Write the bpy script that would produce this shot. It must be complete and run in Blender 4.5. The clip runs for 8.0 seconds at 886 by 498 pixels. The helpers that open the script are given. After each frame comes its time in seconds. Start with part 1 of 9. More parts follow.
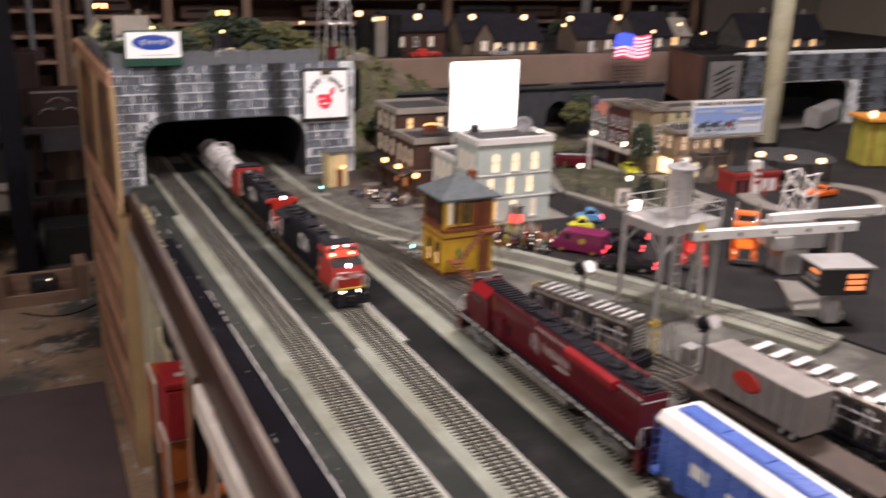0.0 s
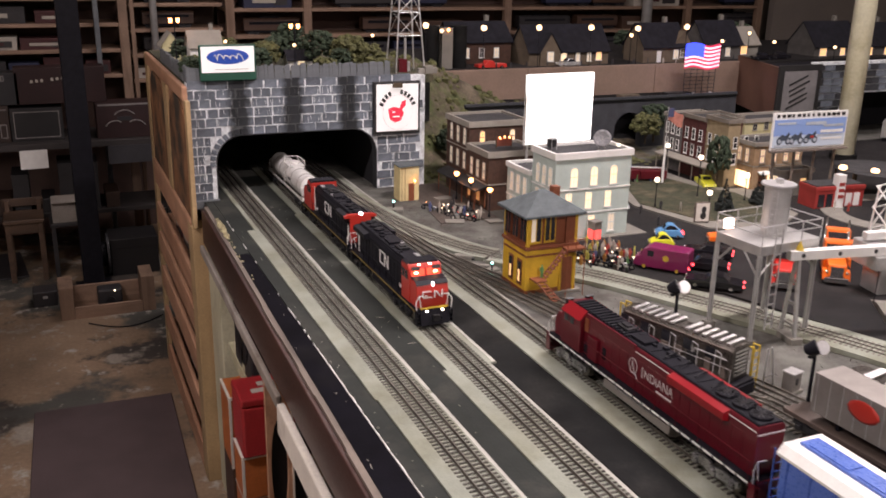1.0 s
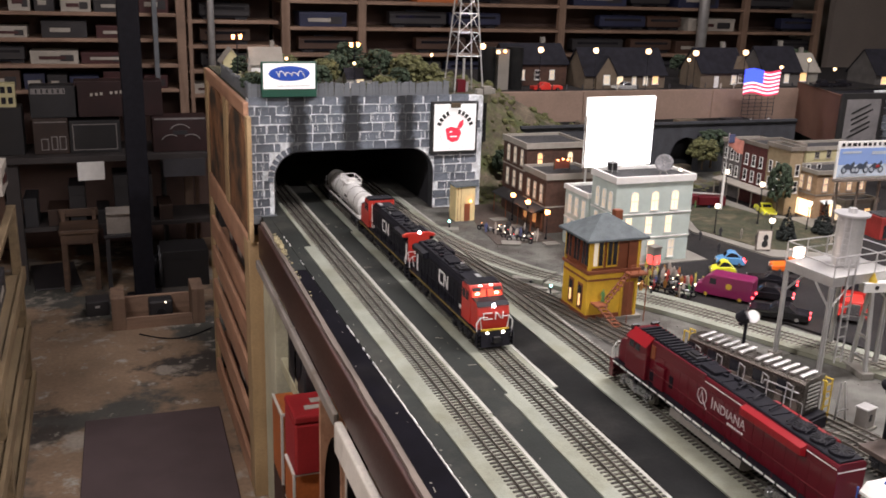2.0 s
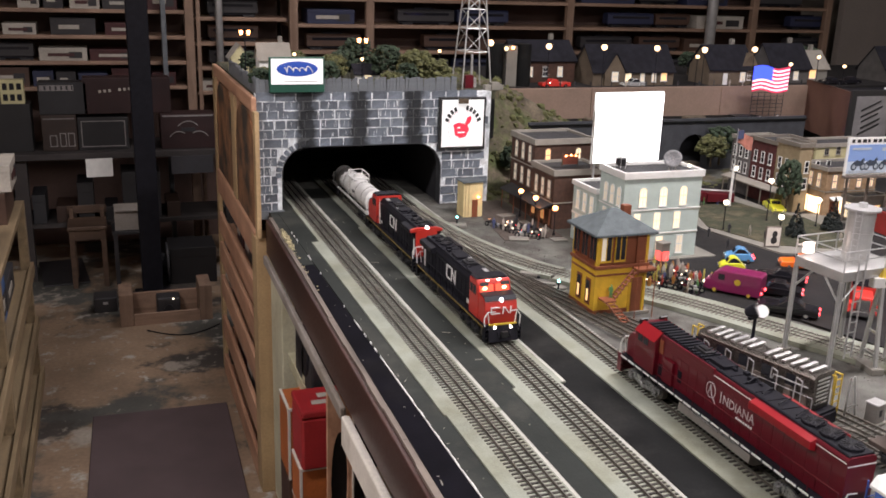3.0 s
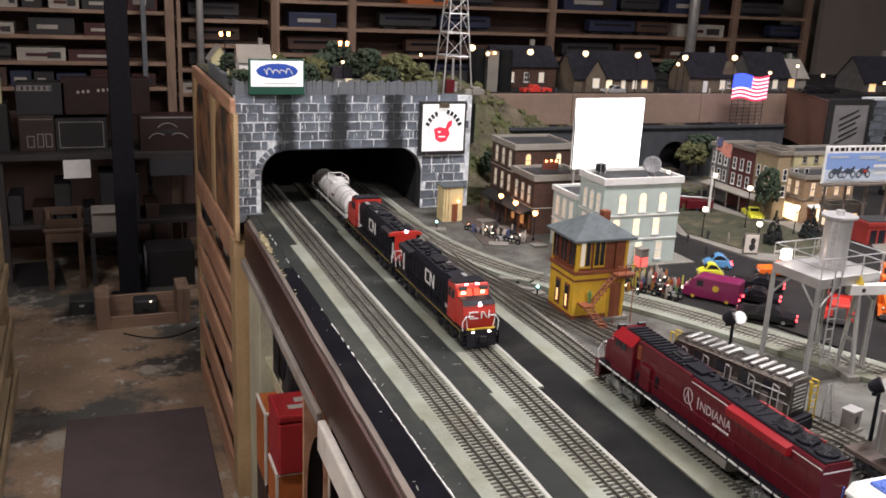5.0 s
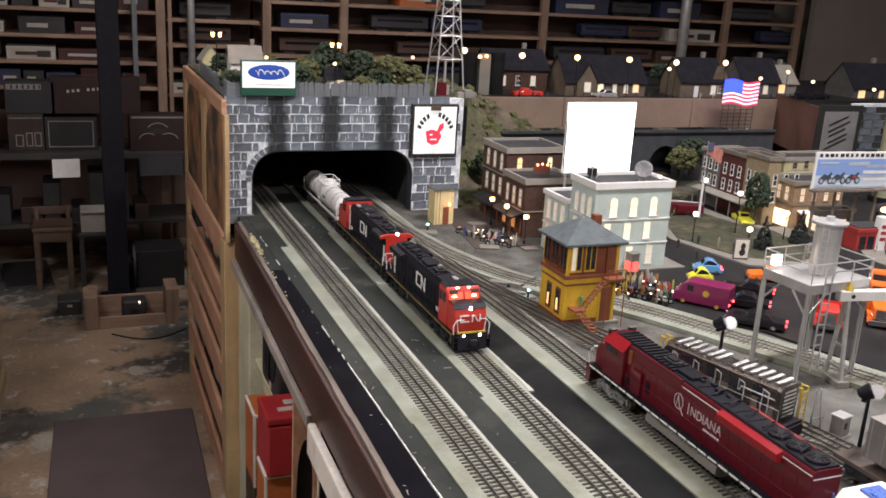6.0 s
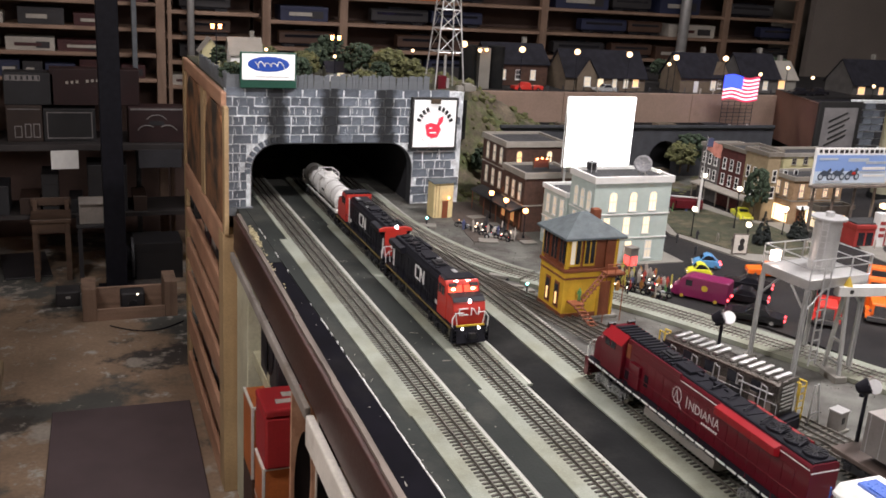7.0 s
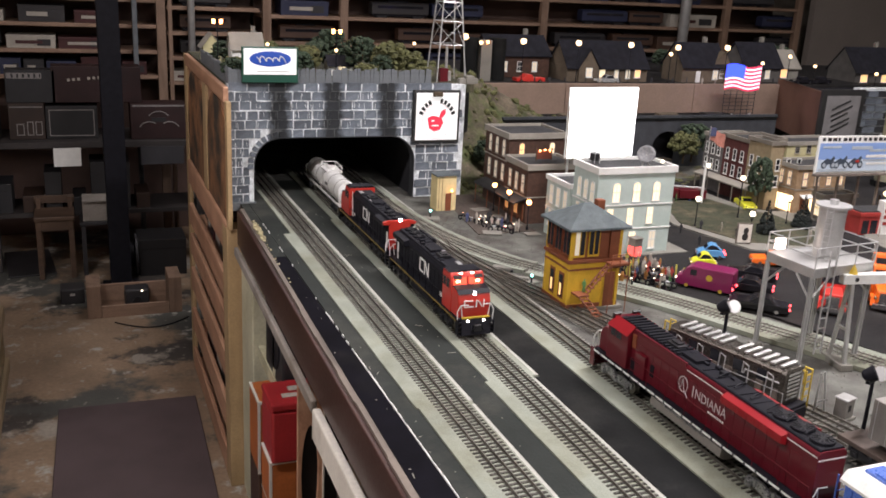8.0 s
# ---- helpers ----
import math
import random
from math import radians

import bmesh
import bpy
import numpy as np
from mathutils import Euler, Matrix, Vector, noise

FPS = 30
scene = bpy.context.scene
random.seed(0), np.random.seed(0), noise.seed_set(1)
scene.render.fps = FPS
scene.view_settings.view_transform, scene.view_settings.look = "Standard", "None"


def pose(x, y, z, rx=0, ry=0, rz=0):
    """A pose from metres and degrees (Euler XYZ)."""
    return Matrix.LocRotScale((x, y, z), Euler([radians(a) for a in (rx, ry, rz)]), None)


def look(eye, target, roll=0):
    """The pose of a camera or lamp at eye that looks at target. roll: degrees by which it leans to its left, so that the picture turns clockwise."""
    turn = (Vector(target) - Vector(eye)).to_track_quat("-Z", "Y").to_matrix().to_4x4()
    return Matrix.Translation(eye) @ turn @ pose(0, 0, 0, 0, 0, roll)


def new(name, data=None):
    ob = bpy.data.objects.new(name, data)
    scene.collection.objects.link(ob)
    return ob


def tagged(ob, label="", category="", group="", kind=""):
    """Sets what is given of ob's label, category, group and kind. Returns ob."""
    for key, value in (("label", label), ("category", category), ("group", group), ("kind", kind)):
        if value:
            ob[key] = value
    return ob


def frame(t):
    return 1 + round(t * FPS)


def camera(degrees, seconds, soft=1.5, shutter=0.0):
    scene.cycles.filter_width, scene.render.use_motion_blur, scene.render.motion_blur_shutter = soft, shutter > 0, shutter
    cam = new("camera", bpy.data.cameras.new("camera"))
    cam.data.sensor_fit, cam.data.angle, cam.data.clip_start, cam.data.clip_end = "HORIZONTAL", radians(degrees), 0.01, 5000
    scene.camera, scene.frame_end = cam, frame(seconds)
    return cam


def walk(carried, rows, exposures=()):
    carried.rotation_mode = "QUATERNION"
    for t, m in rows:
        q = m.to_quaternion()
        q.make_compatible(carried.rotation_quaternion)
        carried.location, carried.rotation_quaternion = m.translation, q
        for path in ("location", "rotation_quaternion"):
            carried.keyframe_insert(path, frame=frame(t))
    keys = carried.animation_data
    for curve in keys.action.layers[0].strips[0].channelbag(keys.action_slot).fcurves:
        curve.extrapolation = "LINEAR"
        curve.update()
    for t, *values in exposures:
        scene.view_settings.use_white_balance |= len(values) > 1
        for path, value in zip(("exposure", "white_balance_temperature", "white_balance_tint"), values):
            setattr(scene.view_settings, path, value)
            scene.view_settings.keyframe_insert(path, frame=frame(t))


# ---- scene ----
cam = camera(51.3, 8.0, soft=1.7, shutter=0.7)
PATH = [
    (0, (0.087, -0.097, 1.516), (0.931, 1.604, 0.888), 1.8),
    (0.1, (0.077, -0.091, 1.518), (0.888, 1.628, 0.878), 1.66),
    (0.2, (0.069, -0.087, 1.519), (0.856, 1.648, 0.874), 1.54),
    (0.3, (0.063, -0.083, 1.52), (0.82, 1.661, 0.882), 1.46),
    (0.4, (0.06, -0.082, 1.521), (0.803, 1.668, 0.892), 1.42),
    (0.5, (0.059, -0.081, 1.521), (0.798, 1.671, 0.901), 1.4),
    (1, (0.037, -0.029, 1.52), (0.792, 1.718, 0.907), 1.1),
    (1.5, (0.012, -0.006, 1.519), (0.761, 1.761, 0.957), 1.4),
    (2, (0.004, -0.001, 1.515), (0.683, 1.791, 0.942), 1.9),
    (3.3, (0.004, 0.001, 1.494), (0.66, 1.8, 0.917), 1.8),
    (3.5, (0.017, 0.007, 1.482), (0.655, 1.805, 0.882), 1.5),
    (4, (0.017, 0.006, 1.486), (0.678, 1.8, 0.899), 2.0),
    (4.5, (0.014, 0.004, 1.497), (0.702, 1.794, 0.929), 2.3),
    (6, (0.009, 0.009, 1.502), (0.733, 1.788, 0.945), 3.3),
    (6.5, (0.013, 0.008, 1.498), (0.744, 1.781, 0.933), 3.5),
    (7, (0.007, 0.009, 1.499), (0.734, 1.783, 0.931), 3.7),
    (7.5, (0.004, 0.012, 1.498), (0.728, 1.787, 0.928), 3.5),
    (8, (0.004, 0.009, 1.497), (0.725, 1.782, 0.915), 3.0),
]
GAIN = [(0.0, -0.09, 6850, 17.5), (1.2, -0.06, 6850, 17.5), (1.8, 0.11, 6600, 12.5), (4.5, 0.08, 6450, 10.5), (6.0, 0.11, 6450, 9.5), (8.0, 0.11, 6450, 9.5)]
walk(cam, [(t, look(eye, target, roll)) for t, eye, target, roll in PATH], GAIN)
T = 0.85          # height of the layout's tabletop above the floor
DECK = 1.10       # upper town level
MID = 1.02        # railway shelf under the upper town
PORTAL_Y = 2.5

# ---------------------------------------------------------------- world and light
world = bpy.data.worlds.new("room_dusk")
scene.world = world
world.use_nodes = True
world.node_tree.nodes["Background"].inputs[0].default_value = (0.03, 0.028, 0.026, 1)
world.node_tree.nodes["Background"].inputs[1].default_value = 0.3
scene.view_settings.exposure = 0.0


def area(name, at, target, sx, sy, power, color):
    data = bpy.data.lights.new(name, "AREA")
    data.shape, data.size, data.size_y, data.energy, data.color = "RECTANGLE", sx, sy, power, color
    ob = new(name, data)
    ob.matrix_world = look(at, target)
    return ob


WARM = (1.0, 0.925, 0.94)
LAMP_SPOTS = ((0.9, -0.9), (1.6, 1.3), (-0.9, 1.2), (0.9, 3.9), (3.3, 2.0))
LAMP_POWER = (58.0, 54.0, 50.0, 16.0, 20.0)
for (lx, ly), lp in zip(LAMP_SPOTS, LAMP_POWER):
    area("ceiling_lamp_light", (lx, ly, 2.74), (lx, ly, 0), 0.9, 0.16, lp, WARM)

# ---------------------------------------------------------------- materials


def mk(name, col, rough=0.5, metal=0.0, var=0.18, scale=25.0, bump=0.15, fine=350.0, second=None, second_amt=0.5, per=0.0, coat=0.0, spec=0.5):
    """A surface with broad and fine variation. second: a colour of stains; per: difference from piece to piece."""
    m = bpy.data.materials.new(name)
    m.use_nodes = True
    nt = m.node_tree
    bsdf = nt.nodes["Principled BSDF"]
    L = nt.links.new
    tc = nt.nodes.new("ShaderNodeTexCoord")
    n1 = nt.nodes.new("ShaderNodeTexNoise")
    n1.inputs["Scale"].default_value = scale
    n1.inputs["Detail"].default_value = 5
    n2 = nt.nodes.new("ShaderNodeTexNoise")
    n2.inputs["Scale"].default_value = fine
    n2.inputs["Detail"].default_value = 3
    L(tc.outputs["Object"], n1.inputs["Vector"])
    L(tc.outputs["Object"], n2.inputs["Vector"])
    r1 = nt.nodes.new("ShaderNodeMapRange")
    r1.inputs[1].default_value, r1.inputs[2].default_value = 0.3, 0.7
    r1.inputs[3].default_value, r1.inputs[4].default_value = 1 - var, 1 + var
    L(n1.outputs[0], r1.inputs[0])
    r2 = nt.nodes.new("ShaderNodeMapRange")
    r2.inputs[1].default_value, r2.inputs[2].default_value = 0.3, 0.7
    r2.inputs[3].default_value, r2.inputs[4].default_value = 1 - var * 0.6, 1 + var * 0.6
    L(n2.outputs[0], r2.inputs[0])
    mul = nt.nodes.new("ShaderNodeMath")
    mul.operation = "MULTIPLY"
    L(r1.outputs[0], mul.inputs[0])
    L(r2.outputs[0], mul.inputs[1])
    fac = mul.outputs[0]
    if per:
        oi = nt.nodes.new("ShaderNodeObjectInfo")
        r3 = nt.nodes.new("ShaderNodeMapRange")
        r3.inputs[3].default_value, r3.inputs[4].default_value = 1 - per, 1 + per
        L(oi.outputs["Random"], r3.inputs[0])
        m3 = nt.nodes.new("ShaderNodeMath")
        m3.operation = "MULTIPLY"
        L(fac, m3.inputs[0])
        L(r3.outputs[0], m3.inputs[1])
        fac = m3.outputs[0]
    vm = nt.nodes.new("ShaderNodeVectorMath")
    vm.operation = "SCALE"
    vm.inputs[0].default_value = col
    if second:
        n3 = nt.nodes.new("ShaderNodeTexNoise")
        n3.inputs["Scale"].default_value = scale * 0.45
        n3.inputs["Detail"].default_value = 7
        n3.inputs["Roughness"].default_value = 0.65
        L(tc.outputs["Object"], n3.inputs["Vector"])
        cr = nt.nodes.new("ShaderNodeMapRange")
        cr.inputs[1].default_value, cr.inputs[2].default_value = 0.62 - 0.3 * second_amt, 0.72 - 0.2 * second_amt
        L(n3.outputs[0], cr.inputs[0])
        mx = nt.nodes.new("ShaderNodeMix")
        mx.data_type = "RGBA"
        L(cr.outputs[0], mx.inputs["Factor"])
        mx.inputs["A"].default_value = (*col, 1)
        mx.inputs["B"].default_value = (*second, 1)
        L(mx.outputs["Result"], vm.inputs[0])
    L(fac, vm.inputs["Scale"])
    L(vm.outputs[0], bsdf.inputs["Base Color"])
    rr = nt.nodes.new("ShaderNodeMapRange")
    rr.inputs[3].default_value, rr.inputs[4].default_value = max(0.04, rough - 0.08), min(1, rough + 0.1)
    L(n2.outputs[0], rr.inputs[0])
    L(rr.outputs[0], bsdf.inputs["Roughness"])
    bsdf.inputs["Metallic"].default_value = metal
    bsdf.inputs["Coat Weight"].default_value = coat
    bsdf.inputs["Specular IOR Level"].default_value = spec
    if bump:
        bp = nt.nodes.new("ShaderNodeBump")
        bp.inputs["Strength"].default_value = bump
        bp.inputs["Distance"].default_value = 0.002
        L(n2.outputs[0], bp.inputs["Height"])
        L(bp.outputs[0], bsdf.inputs["Normal"])
    return m


def glow(name, col, strength, base=None):
    m = bpy.data.materials.new(name)
    m.use_nodes = True
    b = m.node_tree.nodes["Principled BSDF"]
    b.inputs["Base Color"].default_value = (*(base or col), 1)
    b.inputs["Emission Color"].default_value = (*col, 1)
    b.inputs["Emission Strength"].default_value = strength
    b.inputs["Roughness"].default_value = 0.5
    return m


def wood(name, col, dark, rough=0.6, along=1, scale=6.0):
    """Grained board: streaks run along the given axis (0 x, 1 y, 2 z)."""
    m = mk(name, col, rough, var=0.16, scale=8, bump=0.12, fine=160)
    nt = m.node_tree
    bsdf = nt.nodes["Principled BSDF"]
    tc = nt.nodes.new("ShaderNodeTexCoord")
    mp = nt.nodes.new("ShaderNodeMapping")
    sc = [scale * 9] * 3
    sc[along] = scale * 0.6
    mp.inputs["Scale"].default_value = sc
    ns = nt.nodes.new("ShaderNodeTexNoise")
    ns.inputs["Scale"].default_value = 1.0
    ns.inputs["Detail"].default_value = 6
    ns.inputs["Distortion"].default_value = 0.6
    ramp = nt.nodes.new("ShaderNodeMapRange")
    ramp.inputs[1].default_value, ramp.inputs[2].default_value = 0.4, 0.68
    mx = nt.nodes.new("ShaderNodeMix")
    mx.data_type = "RGBA"
    mx.inputs["A"].default_value = (*col, 1)
    mx.inputs["B"].default_value = (*dark, 1)
    L = nt.links.new
    L(tc.outputs["Object"], mp.inputs["Vector"])
    L(mp.outputs[0], ns.inputs["Vector"])
    L(ns.outputs[0], ramp.inputs[0])
    L(ramp.outputs[0], mx.inputs["Factor"])
    scl = [n for n in nt.nodes if n.bl_idname == "ShaderNodeVectorMath"][0]
    L(mx.outputs["Result"], scl.inputs[0])
    L(scl.outputs[0], bsdf.inputs["Base Color"])
    return m


def floor_concrete():
    """Worn concrete: brown film over grey, with ragged pale and dark islands."""
    m = mk("stained_concrete", (0.25, 0.175, 0.115), 0.7, var=0.22, scale=5, bump=0.2, fine=70)
    nt = m.node_tree
    L = nt.links.new
    tc = nt.nodes.new("ShaderNodeTexCoord")
    scl = [n for n in nt.nodes if n.bl_idname == "ShaderNodeVectorMath"][0]
    prev = None
    for seed, scale, lo, hi, col in ((0.0, 1.5, 0.50, 0.56, (0.07, 0.07, 0.062)), (3.0, 2.6, 0.55, 0.6, (0.05, 0.042, 0.036)), (7.0, 3.4, 0.585, 0.64, (0.33, 0.29, 0.24)), (11.0, 9.0, 0.6, 0.66, (0.36, 0.34, 0.3)), (17.0, 22.0, 0.61, 0.67, (0.3, 0.28, 0.24))):
        mp = nt.nodes.new("ShaderNodeMapping")
        mp.inputs["Location"].default_value = (seed, seed * 1.7, seed)
        ns = nt.nodes.new("ShaderNodeTexNoise")
        ns.inputs["Scale"].default_value = scale
        ns.inputs["Detail"].default_value = 9
        ns.inputs["Roughness"].default_value = 0.62
        rg = nt.nodes.new("ShaderNodeMapRange")
        rg.inputs[1].default_value, rg.inputs[2].default_value = lo, hi
        mx = nt.nodes.new("ShaderNodeMix")
        mx.data_type = "RGBA"
        mx.inputs["A"].default_value = (0.25, 0.175, 0.115, 1)
        mx.inputs["B"].default_value = (*col, 1)
        L(tc.outputs["Object"], mp.inputs["Vector"])
        L(mp.outputs[0], ns.inputs["Vector"])
        L(ns.outputs[0], rg.inputs[0])
        L(rg.outputs[0], mx.inputs["Factor"])
        if prev:
            L(prev, mx.inputs["A"])
        prev = mx.outputs["Result"]
    L(prev, scl.inputs[0])
    return m


M = dict(
    concrete=floor_concrete(),
    rug=mk("rubber_mat", (0.085, 0.06, 0.062), 0.9, var=0.14, scale=6, bump=0.4, fine=500),
    wall=mk("beige_wall", (0.3, 0.265, 0.22), 0.8, var=0.06, scale=3, bump=0.1, fine=80),
    partition=mk("grey_brown_partition", (0.2, 0.175, 0.155), 0.85, var=0.1, scale=3, bump=0.1, fine=80),
    ceil=mk("ceiling_white", (0.5, 0.47, 0.42), 0.85, var=0.06, scale=4, bump=0.1, fine=60),
    black_top=mk("black_painted_board", (0.0045, 0.0042, 0.0065), 0.75, var=0.35, scale=14, bump=0.25, fine=240, second=(0.008, 0.0075, 0.009), second_amt=0.25, spec=0.06),
    grey_top=mk("grey_painted_board", (0.024, 0.0275, 0.025), 0.8, var=0.18, scale=12, bump=0.2, fine=260, second=(0.045, 0.046, 0.04), second_amt=0.3, spec=0.2),
    dark_top=mk("charcoal_painted_board", (0.0115, 0.012, 0.012), 0.85, var=0.3, scale=15, bump=0.2, fine=260, second=(0.02, 0.02, 0.019), second_amt=0.3, spec=0.1),
    roadbed=mk("light_grey_roadbed", (0.24, 0.258, 0.212), 0.85, var=0.16, scale=10, bump=0.35, fine=420, second=(0.185, 0.19, 0.14), second_amt=0.5),
    ballast=mk("grey_yard_ground", (0.115, 0.115, 0.102), 0.9, var=0.3, scale=22, bump=0.6, fine=500, second=(0.065, 0.06, 0.052), second_amt=0.55),
    street=mk("model_asphalt", (0.018, 0.017, 0.0175), 0.85, var=0.25, scale=14, bump=0.3, fine=420, second=(0.027, 0.024, 0.022), second_amt=0.35, spec=0.2),
    paving=mk("model_pavement", (0.2, 0.19, 0.165), 0.8, var=0.14, scale=25, bump=0.3, fine=400),
    duskpave=mk("dark_brick_pavement", (0.07, 0.055, 0.045), 0.85, var=0.25, scale=60, bump=0.4, fine=500),
    grass=mk("model_grass", (0.042, 0.045, 0.024), 0.95, var=0.35, scale=40, bump=0.8, fine=700, second=(0.1, 0.085, 0.05), second_amt=0.4),
    fascia=mk("maroon_fascia", (0.042, 0.017, 0.013), 0.4, var=0.25, scale=5, bump=0.12, fine=120, second=(0.028, 0.012, 0.01), second_amt=0.4),
    lip=wood("raw_board_edge", (0.165, 0.135, 0.112), (0.1, 0.08, 0.068), 0.7, 1),
    trimwhite=mk("worn_white_trim", (0.66, 0.62, 0.55), 0.55, var=0.12, scale=10, bump=0.15, fine=120, second=(0.45, 0.40, 0.33), second_amt=0.35),
    trimgrey=mk("grey_trim", (0.30, 0.27, 0.24), 0.6, var=0.18, scale=10, bump=0.15, fine=120, second=(0.18, 0.15, 0.12), second_amt=0.35),
    ply=wood("orange_plywood", (0.50, 0.285, 0.18), (0.37, 0.19, 0.115), 0.55, 1, 2.2),
    plyz=wood("orange_plywood_upright", (0.44, 0.31, 0.165), (0.34, 0.225, 0.115), 0.55, 2, 2.2),
    pine=wood("shelf_pine", (0.30, 0.195, 0.135), (0.2, 0.125, 0.085), 0.6, 0, 4.0),
    pinez=wood("shelf_pine_upright", (0.25, 0.165, 0.115), (0.17, 0.105, 0.07), 0.6, 2, 4.0),
    palepine=wood("pale_yellow_pine", (0.25, 0.185, 0.105), (0.16, 0.115, 0.065), 0.6, 1, 3.0),
    cream=mk("cream_painted_post", (0.52, 0.50, 0.36), 0.6, var=0.14, scale=7, bump=0.15, fine=120, second=(0.36, 0.33, 0.2), second_amt=0.35),
    rail=mk("dull_steel_rail", (0.24, 0.225, 0.2), 0.36, 0.85, var=0.25, scale=30, bump=0.1),
    yardtie=mk("dusty_yard_tie", (0.105, 0.096, 0.08), 0.85, var=0.3, scale=60, bump=0.3, per=0.4),
    tie=mk("brown_black_tie", (0.046, 0.041, 0.035), 0.85, var=0.25, scale=60, bump=0.3, per=0.4),
    stone=mk("grey_stone_paint", (0.125, 0.145, 0.172), 0.8, var=0.35, scale=35, bump=0.5, fine=260, per=0.3),
    soot=mk("sooty_stone_paint", (0.03, 0.032, 0.036), 0.8, var=0.3, scale=35, bump=0.5, fine=260, per=0.3),
    mortar=mk("white_mortar_paint", (0.72, 0.76, 0.78), 0.85, var=0.3, scale=50, bump=0.3, fine=300, second=(0.3, 0.33, 0.35), second_amt=0.3),
    slate=mk("blue_grey_slab", (0.135, 0.148, 0.16), 0.75, var=0.2, scale=22, bump=0.4, fine=200),
    viastone=mk("dark_viaduct_stone", (0.04, 0.043, 0.05), 0.75, var=0.25, scale=22, bump=0.4, fine=200),
    slat=mk("bright_roof_slat", (0.9, 0.9, 0.9), 0.42, 1.0, var=0.1, bump=0.02),
    oldmetal=mk("weathered_engine_metal", (0.16, 0.145, 0.13), 0.28, 0.9, var=0.3, scale=45, bump=0.0),
    paletie=mk("pale_dusty_tie", (0.15, 0.14, 0.118), 0.85, var=0.25, scale=60, bump=0.3, per=0.3),
    tunnel=mk("unlit_inside_black", (0.012, 0.012, 0.015), 0.95, var=0.2, bump=0.1),
    black=mk("satin_black", (0.011, 0.011, 0.015), 0.5, var=0.2, scale=40, bump=0.05, spec=0.14),
    black_steel=mk("gunmetal_parts", (0.03, 0.03, 0.033), 0.42, 0.5, var=0.25, scale=60, bump=0.1),
    silver=mk("bright_silver_paint", (0.58, 0.58, 0.58), 0.32, 0.5, var=0.1, scale=40, bump=0.06),
    gearmetal=mk("oily_silver_metal", (0.36, 0.36, 0.37), 0.28, 0.9, var=0.3, scale=60, bump=0.08),
    chrome=mk("polished_metal", (0.8, 0.8, 0.8), 0.16, 1.0, var=0.06, bump=0.02),
    worklight=glow("work_light_glow", (1.0, 0.78, 0.68), 4.0),
    alu=mk("brushed_aluminium", (0.52, 0.52, 0.51), 0.36, 0.55, var=0.12, scale=30, bump=0.06),
    white=mk("white_paint", (0.74, 0.74, 0.71), 0.45, var=0.07, scale=30, bump=0.05),
    oldwhite=mk("faded_white_lettering", (0.5, 0.46, 0.45), 0.5, var=0.15, scale=60, bump=0.0),
    tankwhite=mk("weathered_white_tank", (0.68, 0.68, 0.66), 0.5, var=0.14, scale=30, bump=0.08, second=(0.45, 0.43, 0.4), second_amt=0.35),
    redcn=mk("bright_red_paint", (0.44, 0.03, 0.02), 0.35, var=0.08, scale=30, bump=0.04, coat=0.2),
    maroon=mk("crimson_loco_paint", (0.095, 0.0035, 0.01), 0.3, var=0.05, scale=12, bump=0.0, fine=24, coat=0.25),
    # lit copy of the crimson: overhead light put into roof edges and wings
    redroof=mk("lit_crimson_paint", (0.24, 0.007, 0.012), 0.35, var=0.06, scale=12, bump=0.0, fine=24, coat=0.2),
    bluecar=mk("royal_blue_hopper", (0.07, 0.14, 0.46), 0.28, var=0.1, scale=25, bump=0.05, coat=0.15),
    yellow=mk("safety_yellow", (0.55, 0.38, 0.04), 0.45, var=0.08, scale=40, bump=0.05),
    dullyellow=mk("dirty_yellow_stripe", (0.2, 0.135, 0.03), 0.6, var=0.3, scale=60, bump=0.05),
    towery=mk("mustard_wall", (0.62, 0.38, 0.03), 0.6, var=0.1, scale=40, bump=0.15, fine=260),
    towerb=mk("red_brown_trim", (0.2, 0.06, 0.025), 0.55, var=0.16, scale=40, bump=0.15),
    shingle=mk("grey_shingle", (0.078, 0.094, 0.1), 0.8, var=0.2, scale=50, bump=0.5, fine=300, per=0.25),
    glass_dark=mk("dark_glazing", (0.02, 0.02, 0.025), 0.12, var=0.1, bump=0.0),
    greyb=mk("sage_grey_wall", (0.46, 0.54, 0.5), 0.7, var=0.07, scale=30, bump=0.15, fine=300),
    brickb=mk("brown_brick_wall", (0.062, 0.03, 0.019), 0.8, var=0.25, scale=90, bump=0.5, fine=420),
    orangeb=mk("tan_brick_wall", (0.36, 0.24, 0.14), 0.8, var=0.2, scale=90, bump=0.4, fine=420),
    palebrick=mk("pale_tan_wall", (0.27, 0.21, 0.125), 0.8, var=0.12, scale=60, bump=0.3, fine=420),
    darkbrick=mk("oxblood_brick", (0.085, 0.022, 0.02), 0.8, var=0.25, scale=90, bump=0.4, fine=420),
    greybrick=mk("grey_brick", (0.13, 0.12, 0.118), 0.8, var=0.2, scale=90, bump=0.4, fine=420),
    creamwall=mk("pale_yellow_wall", (0.5, 0.46, 0.26), 0.75, var=0.1, scale=40, bump=0.2),
    upperroof=mk("black_shingle", (0.014, 0.014, 0.019), 0.9, var=0.3, scale=50, bump=0.4, spec=0.2),
    cornice=mk("stone_cornice", (0.27, 0.25, 0.215), 0.7, var=0.1, scale=40, bump=0.2),
    dullstone=mk("dull_cornice", (0.17, 0.15, 0.125), 0.75, var=0.15, scale=40, bump=0.2),
